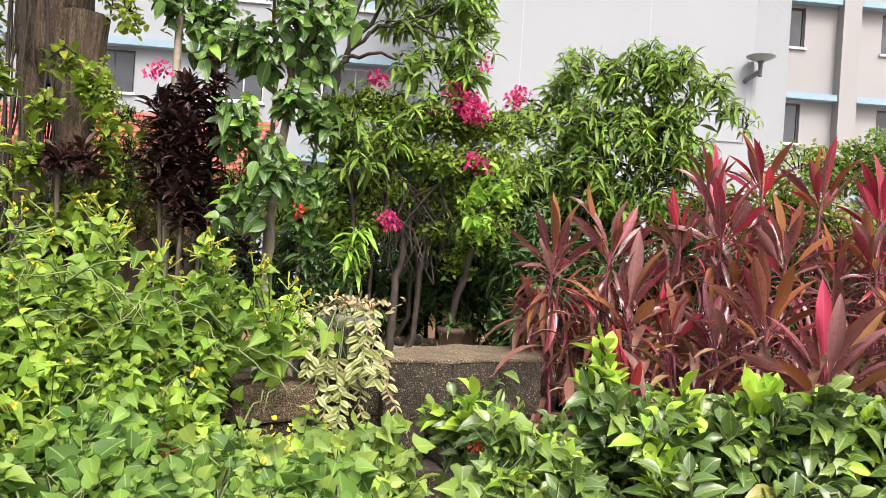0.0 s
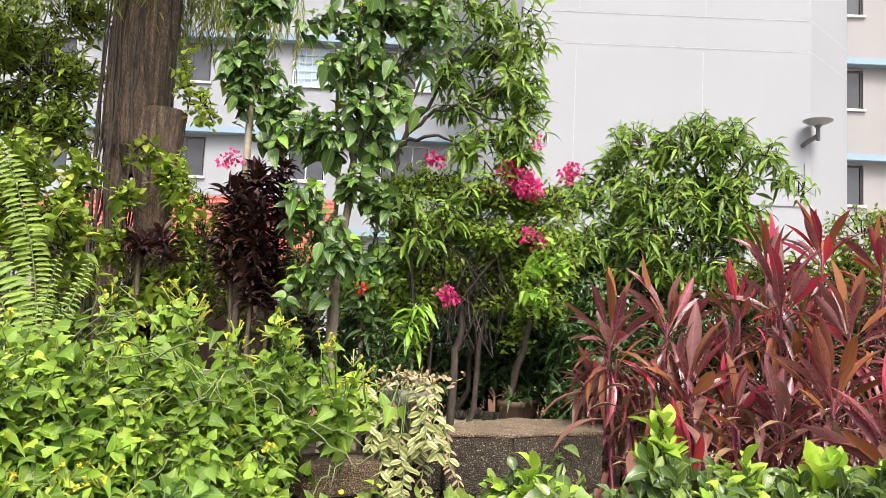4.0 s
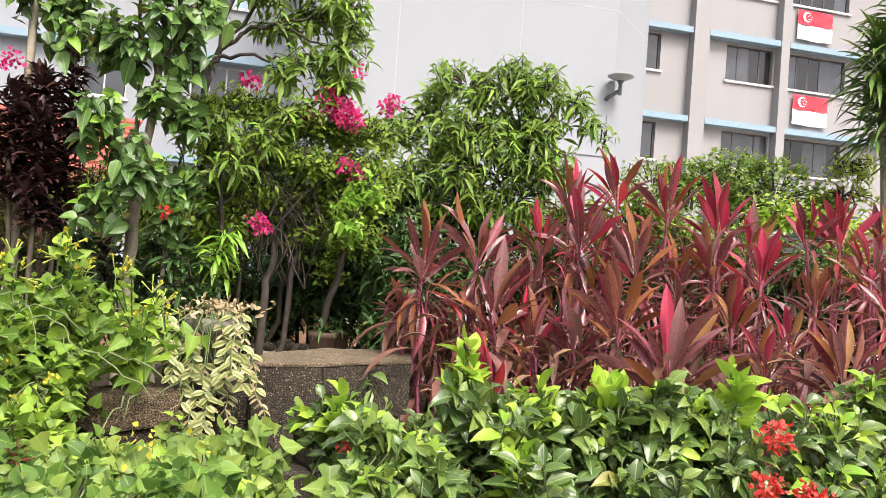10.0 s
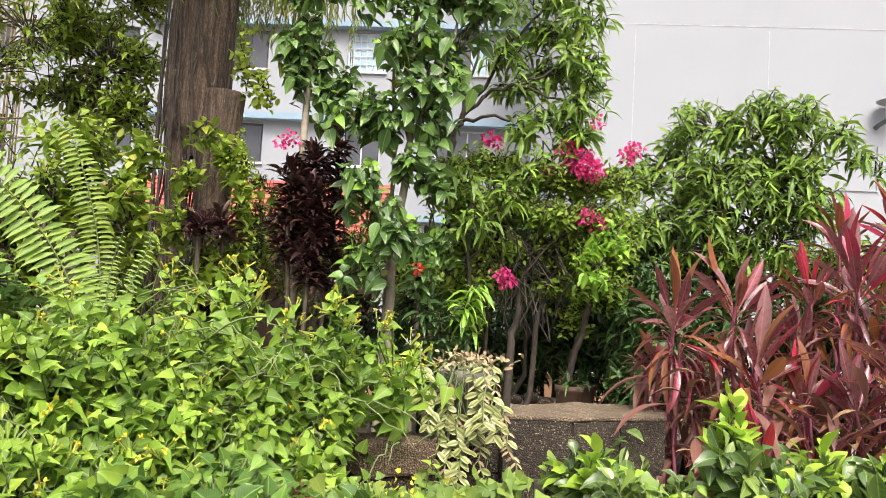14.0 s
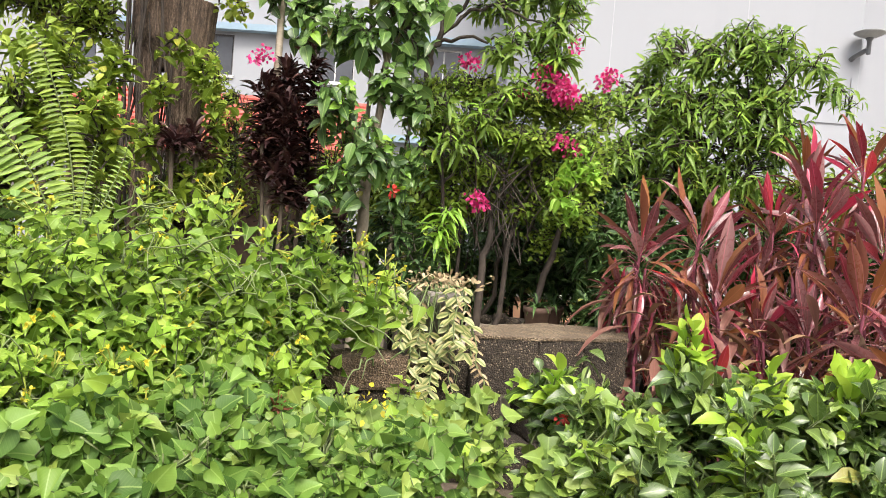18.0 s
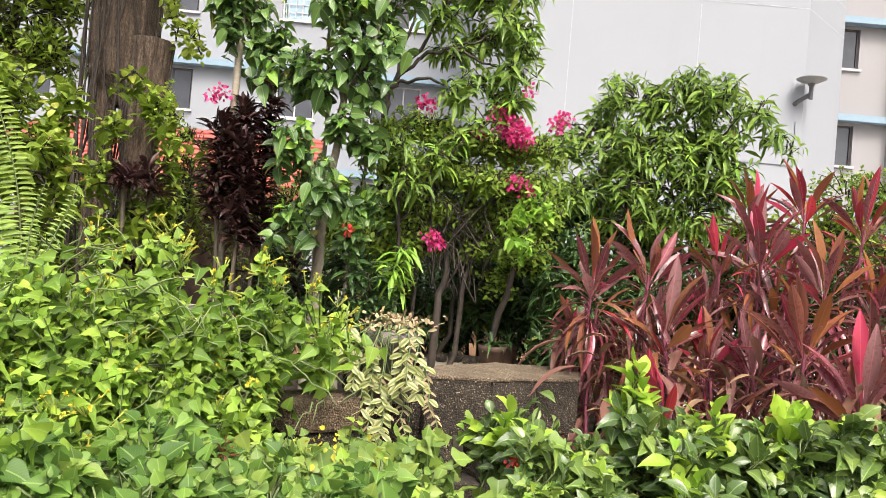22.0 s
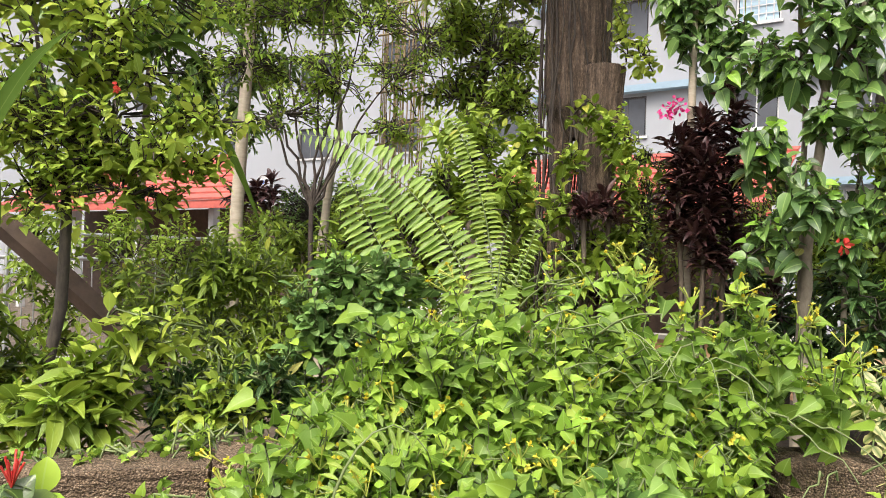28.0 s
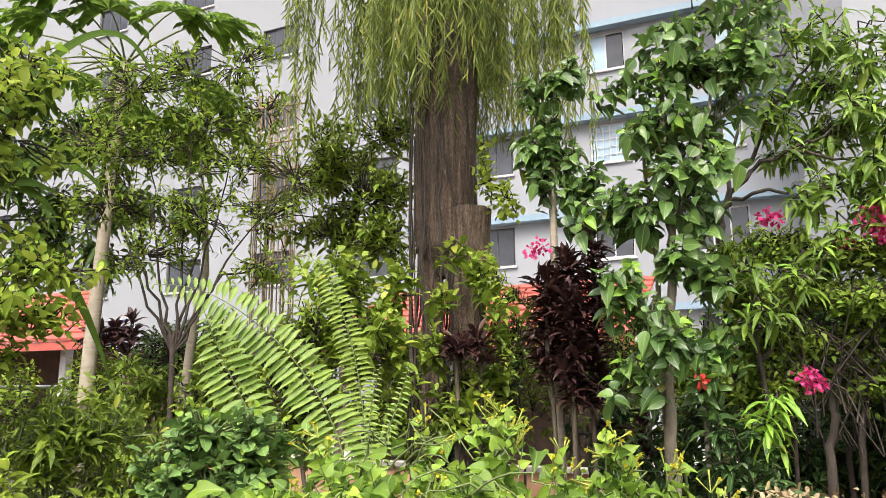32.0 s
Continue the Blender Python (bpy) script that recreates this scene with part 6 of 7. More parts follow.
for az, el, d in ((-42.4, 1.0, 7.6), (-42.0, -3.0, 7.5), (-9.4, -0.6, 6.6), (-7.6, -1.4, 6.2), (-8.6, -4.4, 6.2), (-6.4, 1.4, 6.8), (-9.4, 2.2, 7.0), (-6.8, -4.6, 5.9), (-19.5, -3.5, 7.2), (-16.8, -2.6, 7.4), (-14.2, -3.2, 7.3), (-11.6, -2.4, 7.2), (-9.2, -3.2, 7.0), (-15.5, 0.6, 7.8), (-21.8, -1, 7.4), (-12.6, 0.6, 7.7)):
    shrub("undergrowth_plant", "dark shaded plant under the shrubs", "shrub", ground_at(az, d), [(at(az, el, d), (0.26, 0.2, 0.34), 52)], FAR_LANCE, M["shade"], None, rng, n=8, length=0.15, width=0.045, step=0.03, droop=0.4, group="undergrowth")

# --- pot with a trailing variegated plant
rng = np.random.default_rng(81)
PZ = at(-21.2, -5.2, 4.25)
pot = thing("flower_pot", "weathered grey clay pot on the wall", "pot", (PZ.x, PZ.y, 0.73))
h = PZ.z - 0.73 - 0.02
hang("pot", Tubes(24).add([(0, 0, 0), (0, 0, 0.01), (0, 0, h * 0.8), (0, 0, h * 0.82), (0, 0, h), (0, 0, h), (0, 0, h - 0.05)], (0.08, 0.11, 0.145, 0.165, 0.165, 0.14, 0.13)).mesh("pot", M["pot"]), pot, world_space=False)
trail = thing("trailing_plant", "variegated cream and green trailing plant hanging from the pot", "plant", PZ)
lv, dv, tb = Leaves(ROUND), Leaves(ROUND), Tubes(4)
toward = Vector((-PZ.x, -PZ.y, 0)).normalized()
across = Vector((-toward.y, toward.x, 0))
for a0, e0, a1, e1, fresh in ((-25.4, -6.0, -24.8, -8.7, 0.95), (-24.6, -5.6, -24.5, -8.4, 0.95), (-23.9, -6.0, -23.7, -8.8, 0.9), (-22.9, -8.4, -23.3, -12.2, 0.95), (-22.3, -8.8, -22.3, -12.9, 0.95), (-21.8, -8.9, -21.3, -13.4, 0.95), (-21.0, -9.6, -20.9, -12.0, 0.85), (-24.2, -7.0, -24.0, -9.8, 0.95), (-22.7, -6.6, -22.6, -9.6, 0.9), (-21.6, -11.0, -21.8, -13.6, 0.95),
                              (-20.5, -6.2, -20.3, -10.2, 0.8), (-19.9, -5.4, -19.8, -9.4, 0.7), (-19.3, -5.4, -19.1, -10.2, 0.75), (-18.7, -7.6, -18.0, -11.4, 0.3), (-18.3, -9.0, -17.2, -12.6, 0.2), (-20.2, -10.0, -19.6, -13.2, 0.15)):
    top, end = np.array(at(a0, e0, 4.02 + rng.normal(0, 0.02))), np.array(at(a1, e1, 3.94 + rng.normal(0, 0.02)))
    L = np.linalg.norm(end - top)
    n = max(5, int(L / 0.033))
    s = np.linspace(0, 1, n)[:, None]
    p = top + (end - top) * s + np.array(across) * 0.01 * np.sin(s * 8 + a0) + rng.normal(0, 0.004, (n, 3))
    rim = np.array(PZ) + (top - np.array(PZ)) * np.array([0.6, 0.6, 0]) + np.array([0, 0, 0.02])
    line_ = np.concatenate([[rim], p[:: max(1, n // 5)]])
    tb.add(line_, np.full(len(line_), 0.004))
    for sg in (-1, 1):
        w = sg * np.array(across) + np.array(toward) * 0.35 + rng.normal(0, 0.22, (n, 3)) + np.array([0, 0, -0.5])
        up = np.tile(np.array(toward) * 0.8 + np.array([0, 0, 0.55]), (n, 1)) + rng.normal(0, 0.3, (n, 3))
        dead = rng.random(n) > fresh
        gone = rng.random(n) < 0.08
        a_, d_ = ~dead & ~gone, dead & ~gone
        lv.add(p[a_], w[a_], up[a_], 0.07 * rng.uniform(0.7, 1.2, a_.sum()), 0.033, 0.2)
        dv.add(p[d_], w[d_], up[d_], 0.045, 0.014, 0.35)
for k in range(26):
    e = PZ + across * rng.uniform(-0.3, 0.2) + toward * rng.uniform(0.1, 0.24) + Vector((0, 0, -rng.uniform(0.1, 0.6)))
    tb.add(bow(PZ + across * rng.uniform(-0.12, 0.12) + toward * 0.15, e, 0.03, 6, rng, 0.015), np.full(6, 0.002))
n = 170
p = np.array(PZ) + np.stack([rng.normal(0, 0.11, n), rng.normal(0, 0.11, n), rng.uniform(-0.02, 0.07, n)], -1)
dv.add(p, rng.normal(0, 1, (n, 3)) + np.array([0, -0.2, 0.5]), rng.normal(0, 1, (n, 3)), rng.uniform(0.03, 0.07, n), 0.02, 0.3)
hang("foliage", lv.mesh("foliage", M["hoya"]), trail, kind="stuff")
hang("dry_leaves", dv.mesh("dry_leaves", M["hoya_dry"]), trail, "dry cream leaves", kind="stuff")
hang("trailing_stem", tb.mesh("trailing_stem", M["green_stem"]), trail, kind="stuff")

# --- pots, stones and boards standing in the shade behind
for az, d, r, hh in ((-13.4, 6.3, 0.12, 0.26), (-12.2, 6.9, 0.1, 0.22), (-12.9, 8.2, 0.2, 0.55), (-16, 8.6, 0.24, 0.4), (-10.8, 8.0, 0.17, 0.4), (-19, 8.8, 0.2, 0.4)):
    c0 = ground_at(az, d) + Vector((0, 0, 0.62 if d < 7 else 0))
    p = thing("flower_pot", "dark brown clay pot standing in the shade", "pot", c0, "pots in the shade")
    body = Tubes(16).add([(0, 0, 0), (0, 0, hh * 0.8), (0, 0, hh * 0.82), (0, 0, hh), (0, 0, hh), (0, 0, hh - 0.04)], (r * 0.68, r * 0.9, r, r, r * 0.86, r * 0.8))
    hang("pot", body.mesh("pot", M["terracotta"]), p, world_space=False)
    hang("soil", Tubes(16).add([(0, 0, hh - 0.03), (0, 0, hh - 0.028)], (r * 0.84, 0.01)).mesh("soil", M["soil"]), p, "dry potting soil", world_space=False)
    lv = Leaves(BLADE)
    n = 18
    a = np.arange(n) * GOLD
    el = np.radians(rng.uniform(25, 80, n))
    lv.add(np.tile([0, 0, hh - 0.02], (n, 1)), np.stack([np.cos(a) * np.cos(el), np.sin(a) * np.cos(el), np.sin(el)], -1), np.tile([0, 0, 1.0], (n, 1)), rng.uniform(0.15, 0.3, n), 0.025, rng.uniform(0.3, 0.9, n))
    hang("foliage", lv.mesh("foliage", M["shade"]), p, "narrow leaves in the shade-darkened green", world_space=False, kind="stuff")
bed = thing("raised_bed", "raised bed of pale gravelly earth behind the planter", "bed", ground_at(-13, 6.3))
bm = prism([(p.x, p.y) for p in (ground_at(-19.5, 5.1), ground_at(-7.4, 5.5), ground_at(-7.6, 7.6), ground_at(-18.6, 7.6))], 0.02, 0.62)
for v in bm.verts:
    v.co -= Vector(bed.location)
part("earth", bm, M["pale_earth"], bed, "pale dusty earth")
for az, d, r in ((-16.2, 7.0, 0.08), (-15.0, 6.8, 0.07), (-17.3, 6.9, 0.06), (-11.2, 6.6, 0.06)):
    c0 = ground_at(az, d)
    st_ = thing("stone", "grey weathered stone in the shade", "stone", (c0.x, c0.y, 0.62), "stones in the shade")
    bm = bmesh.new()
    bmesh.ops.create_icosphere(bm, subdivisions=3, radius=r)
    for v in bm.verts:
        v.co *= 1 + 0.25 * noise.noise(v.co * 7 + Vector((az, 0, 0)))
        v.co.z = max(v.co.z * 0.8 + r * 0.5, 0.0)
    part("rock", bm, M["stone"], st_, smooth=True)
bench = thing("plank_shelf", "low shelf of dark weathered planks under the shrubs", "shelf", ground_at(-14.4, 7.9))
along = (ground_at(-11.4, 7.9) - ground_at(-17.4, 7.9)).normalized()
for z in (0.9, 1.06):
    a0_, b0_ = ground_at(-17.4, 7.9), ground_at(-11.4, 7.9)
    hang("plank", Tubes(4).add([(a0_.x, a0_.y, z), (b0_.x, b0_.y, z + 0.01)], (0.045, 0.045)).mesh("plank", M["wood"], False), bench)
for q in (0.1, 0.5, 0.9):
    c0 = ground_at(-17.4, 7.93).lerp(ground_at(-11.4, 7.93), q)
    hang("leg", Tubes(4).add([(c0.x, c0.y, 0), (c0.x, c0.y, 1.1)], (0.035, 0.035)).mesh("leg", M["wood"], False), bench)

# thin-leaved shrubs beside the dark column
shrub("fine_leaved_shrub", "airy shrub with fine yellowish leaves beside the dark column", "shrub", ground_at(-31.0, 7.3), [(at(-31.2, 6.6, 7.3), (0.2, 0.2, 0.2), 40), (at(-30.4, 3.6, 7.3), (0.24, 0.2, 0.22), 44), (at(-32.0, 2.0, 7.2), (0.2, 0.2, 0.16), 26), (at(-29.2, 6.0, 7.3), (0.16, 0.16, 0.2), 26)], FAR_OVATE, M["fine"], M["dry"], rng, n=7, length=0.06, width=0.022, step=0.022, open_angle=66, droop=0.1, lift=0.7, young_tips=0.12, young_share=4,
      trunks=[limb(rng, ground_at(-31.0, 7.3), at(-31.2, 3, 7.3), at(-31.0, 7, 7.3), r0=0.016, r1=0.006), limb(rng, ground_at(-30.4, 7.3), at(-29.8, 5, 7.3), r0=0.012, r1=0.006)], trunk_mat=M["dark_stem"])
shrub("fine_leaved_shrub", "dark feathery shrub between the trunk and the dark column", "shrub", ground_at(-37.4, 6.9), [(at(-37.5, 7.6, 6.9), (0.22, 0.2, 0.12), 34), (at(-37.2, 4.4, 6.9), (0.22, 0.2, 0.24), 50), (at(-37.8, 1.0, 6.8), (0.2, 0.2, 0.22), 40)], FAR_LANCE, M["herb"], M["shade"], rng, n=8, length=0.08, width=0.018, step=0.02, open_angle=70, droop=0.1, lift=0.6, young_tips=0.4, young_share=8,
      trunks=[limb(rng, ground_at(-37.4, 6.9), at(-37.4, 6, 6.9), r0=0.014, r1=0.006)], trunk_mat=M["dark_stem"])

# --- ferns
def fern(root, fronds, rng, label, mat_="fern"):
    th = thing("fern", label, "fern", root)
    for pts, width in fronds:
        P = np.array([tuple(p) for p in pts])
        s = np.linspace(0, len(P) - 1, 90)
        # smooth the line of the midrib
        Q = np.stack([np.interp(s, range(len(P)), P[:, i]) for i in range(3)], -1)
        for _ in range(110):
            Q[1:-1] = (Q[:-2] + 2 * Q[1:-1] + Q[2:]) / 4
        run = np.concatenate([[0], np.cumsum(np.linalg.norm(np.diff(Q, axis=0), axis=1))])
        m_ = max(24, int(run[-1] / (0.019 if width > 0.15 else 0.015)))
        q_ = np.linspace(0, run[-1], m_)
        Q = np.stack([np.interp(q_, run, Q[:, i]) for i in range(3)], -1)
        T = norm(np.gradient(Q, axis=0))
        eye = np.array([0, 0, EYE])
        out = norm(eye - Q)
        lat = norm(np.cross(T, out + np.array([0, 0, 0.5])))
        f = np.linspace(0, 1, m_)
        w = width * np.clip(np.minimum(f * 5 + 0.25, (1.03 - f) * 3.4), 0.05, 1)
        lv = Leaves(LANCE)
        idx = np.arange(3, m_, 2)
        for sgn in (-1, 1):
            k = idx if sgn > 0 else idx[:-1] + 1
            way = sgn * lat + T * 0.22 + rng.normal(0, 0.06, T.shape) + np.array([0, 0, -0.14])
            lv.add(Q[k], way[k], (out * 0.9 + np.array([0, 0, 0.7]))[k], w[k] * rng.uniform(0.88, 1.1, len(k)), np.minimum(0.04, w[k] * 0.24), 0.22)
        hang("frond", lv.mesh("frond", M[mat_]), th, kind="stuff")
        hang("midrib", Tubes(5).add(Q[::4], np.linspace(0.006, 0.002, len(Q[::4]))).mesh("midrib", M["green_stem"]), th)
    return th


rng = np.random.default_rng(91)
fern(ground_at(-49.5, 4.6), [([at(-48.2, -8, 4.7), at(-48.9, -2, 4.7), at(-50.4, 0.8, 4.7), at(-52.7, 4.3, 4.7), at(-55.0, 6.2, 4.7), at(-57.4, 8.0, 4.65), at(-59.9, 8.9, 4.6), at(-62.4, 8.6, 4.6)], 0.19),
                             ([at(-53.2, -8, 4.6), at(-54.6, -0.6, 4.6), at(-55.7, 1.0, 4.6), at(-57.2, 4.0, 4.6), at(-58.1, 6.1, 4.55), at(-58.6, 7.6, 4.5)], 0.17)], rng, "large arching light green sword fern")
fern(ground_at(-48, 5.1), [([at(-47.5, -6, 5.1), at(-48.0, 1.9, 5.1), at(-49.2, 6.1, 5.1), at(-50.4, 9.5, 5.1), at(-52.0, 11.2, 5.1), at(-53.6, 10.4, 5.05)], 0.11)], rng, "upright darker green fern frond beside the trunk", "herb")
fern(ground_at(-46.2, 4.6), [([at(-46.9, -6, 4.6), at(-46.4, -1.5, 4.6), at(-45.2, 1.5, 4.6), at(-44.6, 4.0, 4.55)], 0.06), ([at(-47.6, -4, 4.7), at(-47.3, 1, 4.7), at(-46.6, 3.8, 4.65)], 0.05)], rng, "small yellow-green fern beside the trunk")
fern(ground_at(-55, 3.4), [([at(-50.6, -12, 2.5), at(-52.2, -9.6, 2.5), at(-54.1, -9.8, 2.48), at(-55.6, -11.3, 2.46), at(-56.7, -13.4, 2.45), at(-57.2, -15.3, 2.45), at(-57.4, -18, 2.45)][::-1], 0.065)], rng, "arching fern frond low by the wall", "herb")

# --- leafy masses behind the ferns and round the big trunk
shrub("leafy_shrub", "green leafy shrub behind the ferns", "shrub", ground_at(-55.5, 5.7),
      [(at(-59.3, 1.2, 5.7), (0.24, 0.2, 0.2), 34), (at(-56.8, 2.6, 5.7), (0.26, 0.2, 0.26), 44), (at(-54, 2.6, 5.7), (0.26, 0.2, 0.3), 50), (at(-51.4, 4.6, 5.8), (0.26, 0.2, 0.34), 54), (at(-52.6, 0.6, 5.6), (0.3, 0.2, 0.26), 40), (at(-49.5, 8.6, 5.9), (0.2, 0.2, 0.24), 30)],
      FAR_OVATE, M["herb"], M["lime"], rng, n=8, length=0.1, width=0.04, step=0.027, open_angle=64, droop=0.15, lift=0.6, young_tips=0.25, trunks=[limb(rng, ground_at(-55.5, 5.7), at(-55, 1, 5.7), r0=0.02, r1=0.012), limb(rng, ground_at(-52, 5.7), at(-51.6, 4, 5.7), r0=0.02, r1=0.012)])
# --- shrubs at the trunk
rng = np.random.default_rng(101)
shrub("broad_leaved_shrub", "bright green leafy shrub beside the big trunk", "shrub", ground_at(-47.5, 5.8),
      [(at(-48.6, 6.4, 5.8), (0.3, 0.3, 0.28), 50), (at(-46.4, 4.0, 5.6), (0.26, 0.28, 0.26), 42), (at(-45.6, 8.6, 5.9), (0.12, 0.18, 0.24), 16), (at(-50.2, 10, 6.0), (0.28, 0.3, 0.2), 32), (at(-42.6, 8.0, 6.3), (0.1, 0.12, 0.12), 8), (at(-40.0, 9.6, 6.2), (0.1, 0.12, 0.2), 14), (at(-41.6, 11.4, 6.4), (0.1, 0.1, 0.08), 6), (at(-38.6, 6.2, 6.2), (0.12, 0.14, 0.2), 14), (at(-38.8, 2.6, 6.2), (0.14, 0.14, 0.2), 16), (at(-43.2, 4.4, 6.1), (0.14, 0.14, 0.16), 12), (at(-40.6, 2.0, 6.0), (0.18, 0.14, 0.16), 16), (at(-42.6, 0.6, 5.9), (0.2, 0.16, 0.16), 18), (at(-39.0, -0.6, 5.9), (0.2, 0.16, 0.14), 14)],
      OVATE, M["herb"], M["lime"], rng, n=8, length=0.125, width=0.058, step=0.027, open_angle=66, droop=0.1, lift=0.7, young_tips=0.3)
shrub("dense_tree", "dense dark green tree behind the ferns", "tree", ground_at(-50.5, 8.0),
      [(at(-48.5, 15, 7.8), (0.55, 0.4, 0.42), 120), (at(-51.5, 17.5, 8.0), (0.55, 0.4, 0.42), 110), (at(-46.5, 12, 7.6), (0.42, 0.35, 0.32), 80), (at(-51, 12.5, 8.0), (0.4, 0.35, 0.3), 66), (at(-47.5, 19.5, 8.0), (0.5, 0.4, 0.3), 60)],
      FAR_LANCE, M["herb"], M["fine"], rng, n=8, length=0.13, width=0.04, step=0.028, droop=0.25, young_tips=0.5, trunks=[limb(rng, ground_at(-50, 8), at(-49.8, 8, 8), at(-49, 16, 8), r0=0.06, r1=0.03)])
shrub("climbing_creeper", "light green creeper beside the sawn-off stem", "climber", ground_at(-38.6, 6.6), [(at(-39.0, 9.5, 6.5), (0.12, 0.12, 0.3), 36), (at(-38.0, 15.0, 6.6), (0.16, 0.12, 0.2), 22), (at(-39.2, 17, 6.6), (0.1, 0.1, 0.3), 22)], ROUND, M["lime"], M["vine_young"], rng, n=6, length=0.06, width=0.05, step=0.03, droop=0.5, young_tips=0.5)

# --- thin trees and trunks at the far side
def airy(name, label, root, stems, blobs, mat, young, rng, L=0.085, W=0.04, n=7, tm="dark_stem", yt=0.3, droop=0.15):
    return shrub(name, label, "tree", root, blobs, FAR_OVATE, mat, young, rng, n=n, length=L, width=W, step=0.03, open_angle=62, droop=droop, lift=0.5, young_tips=yt, trunks=stems, trunk_mat=M[tm], twig_r=0.005)


rng = np.random.default_rng(111)
airy("slender_tree", "slender many-stemmed tree with sparse small leaves", ground_at(-61.4, 7.6),
     [limb(rng, ground_at(-61.4, 7.6), at(-61.4, 4, 7.6), r0=0.03, r1=0.026)] + [limb(rng, at(-61.4, 3.6, 7.6), at(-61.4 + dx * 0.5, 9, 7.6), at(-61.4 + dx, e, 7.6), r0=0.017, r1=0.005) for dx, e in ((-5, 14), (-2.4, 18), (0.6, 20), (3.2, 17), (5.6, 13), (1.8, 13), (-4, 9.5), (6, 9.5))],
     [(at(az, el, 7.6), (rx, 0.5, rz), int(k * 1.0)) for az, el, rx, rz, k in ((-67, 18, 0.5, 0.3, 60), (-65, 21.5, 0.5, 0.3, 60), (-58, 24, 0.5, 0.3, 50), (-53.5, 16.5, 0.4, 0.4, 60), (-66, 14, 0.4, 0.3, 70), (-63, 17.5, 0.45, 0.35, 54), (-60, 19.5, 0.45, 0.3, 54), (-57.5, 17, 0.42, 0.34, 54), (-55.8, 13.5, 0.4, 0.3, 48), (-60, 13.5, 0.5, 0.3, 90), (-64, 10.5, 0.4, 0.22, 34), (-56, 10, 0.3, 0.2, 28), (-61, 23, 0.6, 0.3, 44), (-56, 21, 0.4, 0.3, 34))], M["fine"], M["lime"], rng, L=0.085, W=0.032, n=8, yt=0.5)
pap = thing("papaya_tree", "papaya tree with a pale trunk and large lobed leaves", "tree", ground_at(-67.6, 8.6))
hang("trunk", Tubes(10).add([ground_at(-67.0, 8.6), at(-66.7, 4, 8.6), at(-66.3, 14, 8.6), at(-66.1, 20, 8.7), at(-65.9, 22.8, 8.9)], (0.085, 0.07, 0.06, 0.05, 0.045), 0.03, rng).mesh("trunk", M["pale_stem"]), pap, "pale ringed trunk")
ptop = at(-65.9, 22.6, 8.9)
for k in range(5):
    a = k * 1.3
    b0 = Vector((ptop.x + 0.14 * math.cos(a), ptop.y + 0.14 * math.sin(a), ptop.z - 0.35 - 0.1 * (k % 2)))
    hang("fruit", Tubes(10).add([b0, b0 + Vector((0, 0, 0.03)), b0 + Vector((0, 0, 0.1)), b0 + Vector((0, 0, 0.18)), b0 + Vector((0, 0, 0.2))], (0.005, 0.05, 0.075, 0.045, 0.01)).mesh("fruit", M["green_stem"]), pap, "green papaya fruit")
for k in range(18):
    a = k * GOLD + 0.5
    el = radians(rng.uniform(-40, 22))
    r = rng.uniform(0.7, 1.3)
    e = Vector((ptop.x + r * math.cos(a) * math.cos(el), ptop.y + r * math.sin(a) * math.cos(el), ptop.z + r * math.sin(el)))
    stalk = hang("leaf_stalk", Tubes(5).add(bow(ptop, e, 0.08, 6), np.linspace(0.014, 0.007, 6)).mesh("leaf_stalk", M["green_stem"]), pap)
    lv = Leaves(BLADE)
    o = norm(np.array(e - ptop))
    for q in range(7):
        f = (q - 3) * 0.6
        sidew = norm(np.cross(o, [0, 0, 1]))
        w = o * math.cos(f) + sidew * math.sin(f) + np.array([0, 0, -0.25])
        LL = 0.56 * (1 - 0.1 * abs(q - 3))
        lv.add([tuple(e)], [w], [(0, 0, 1)], LL, 0.17, 0.35)
        for g in (0.45, 0.65, 0.8):
            for sg in (-1, 1):
                w2 = norm(w) + sg * 0.8 * norm(np.cross(w, [0, 0, 1]))
                lv.add([np.array(e) + norm(w) * LL * g - np.array([0, 0, LL * 0.3 * g * g])], [w2], [(0, 0, 1)], LL * 0.34, 0.07, 0.3)
    hang("leaf", lv.mesh("leaf", M["tree"]), pap, "large deeply lobed leaf")
pale = thing("pale_trunk", "slim pale bare tree trunk", "tree", ground_at(-60.6, 8.2))
hang("trunk", Tubes(8).add([ground_at(-60.6, 8.2), at(-60.7, 0, 8.2), at(-60.3, 5, 8.2), at(-59.6, 9, 8.2), at(-59.8, 13, 8.2), at(-60.4, 17, 8.2)], (0.055, 0.05, 0.042, 0.034, 0.022, 0.01), 0.03, rng).mesh("trunk", M["pale_stem"]), pale)
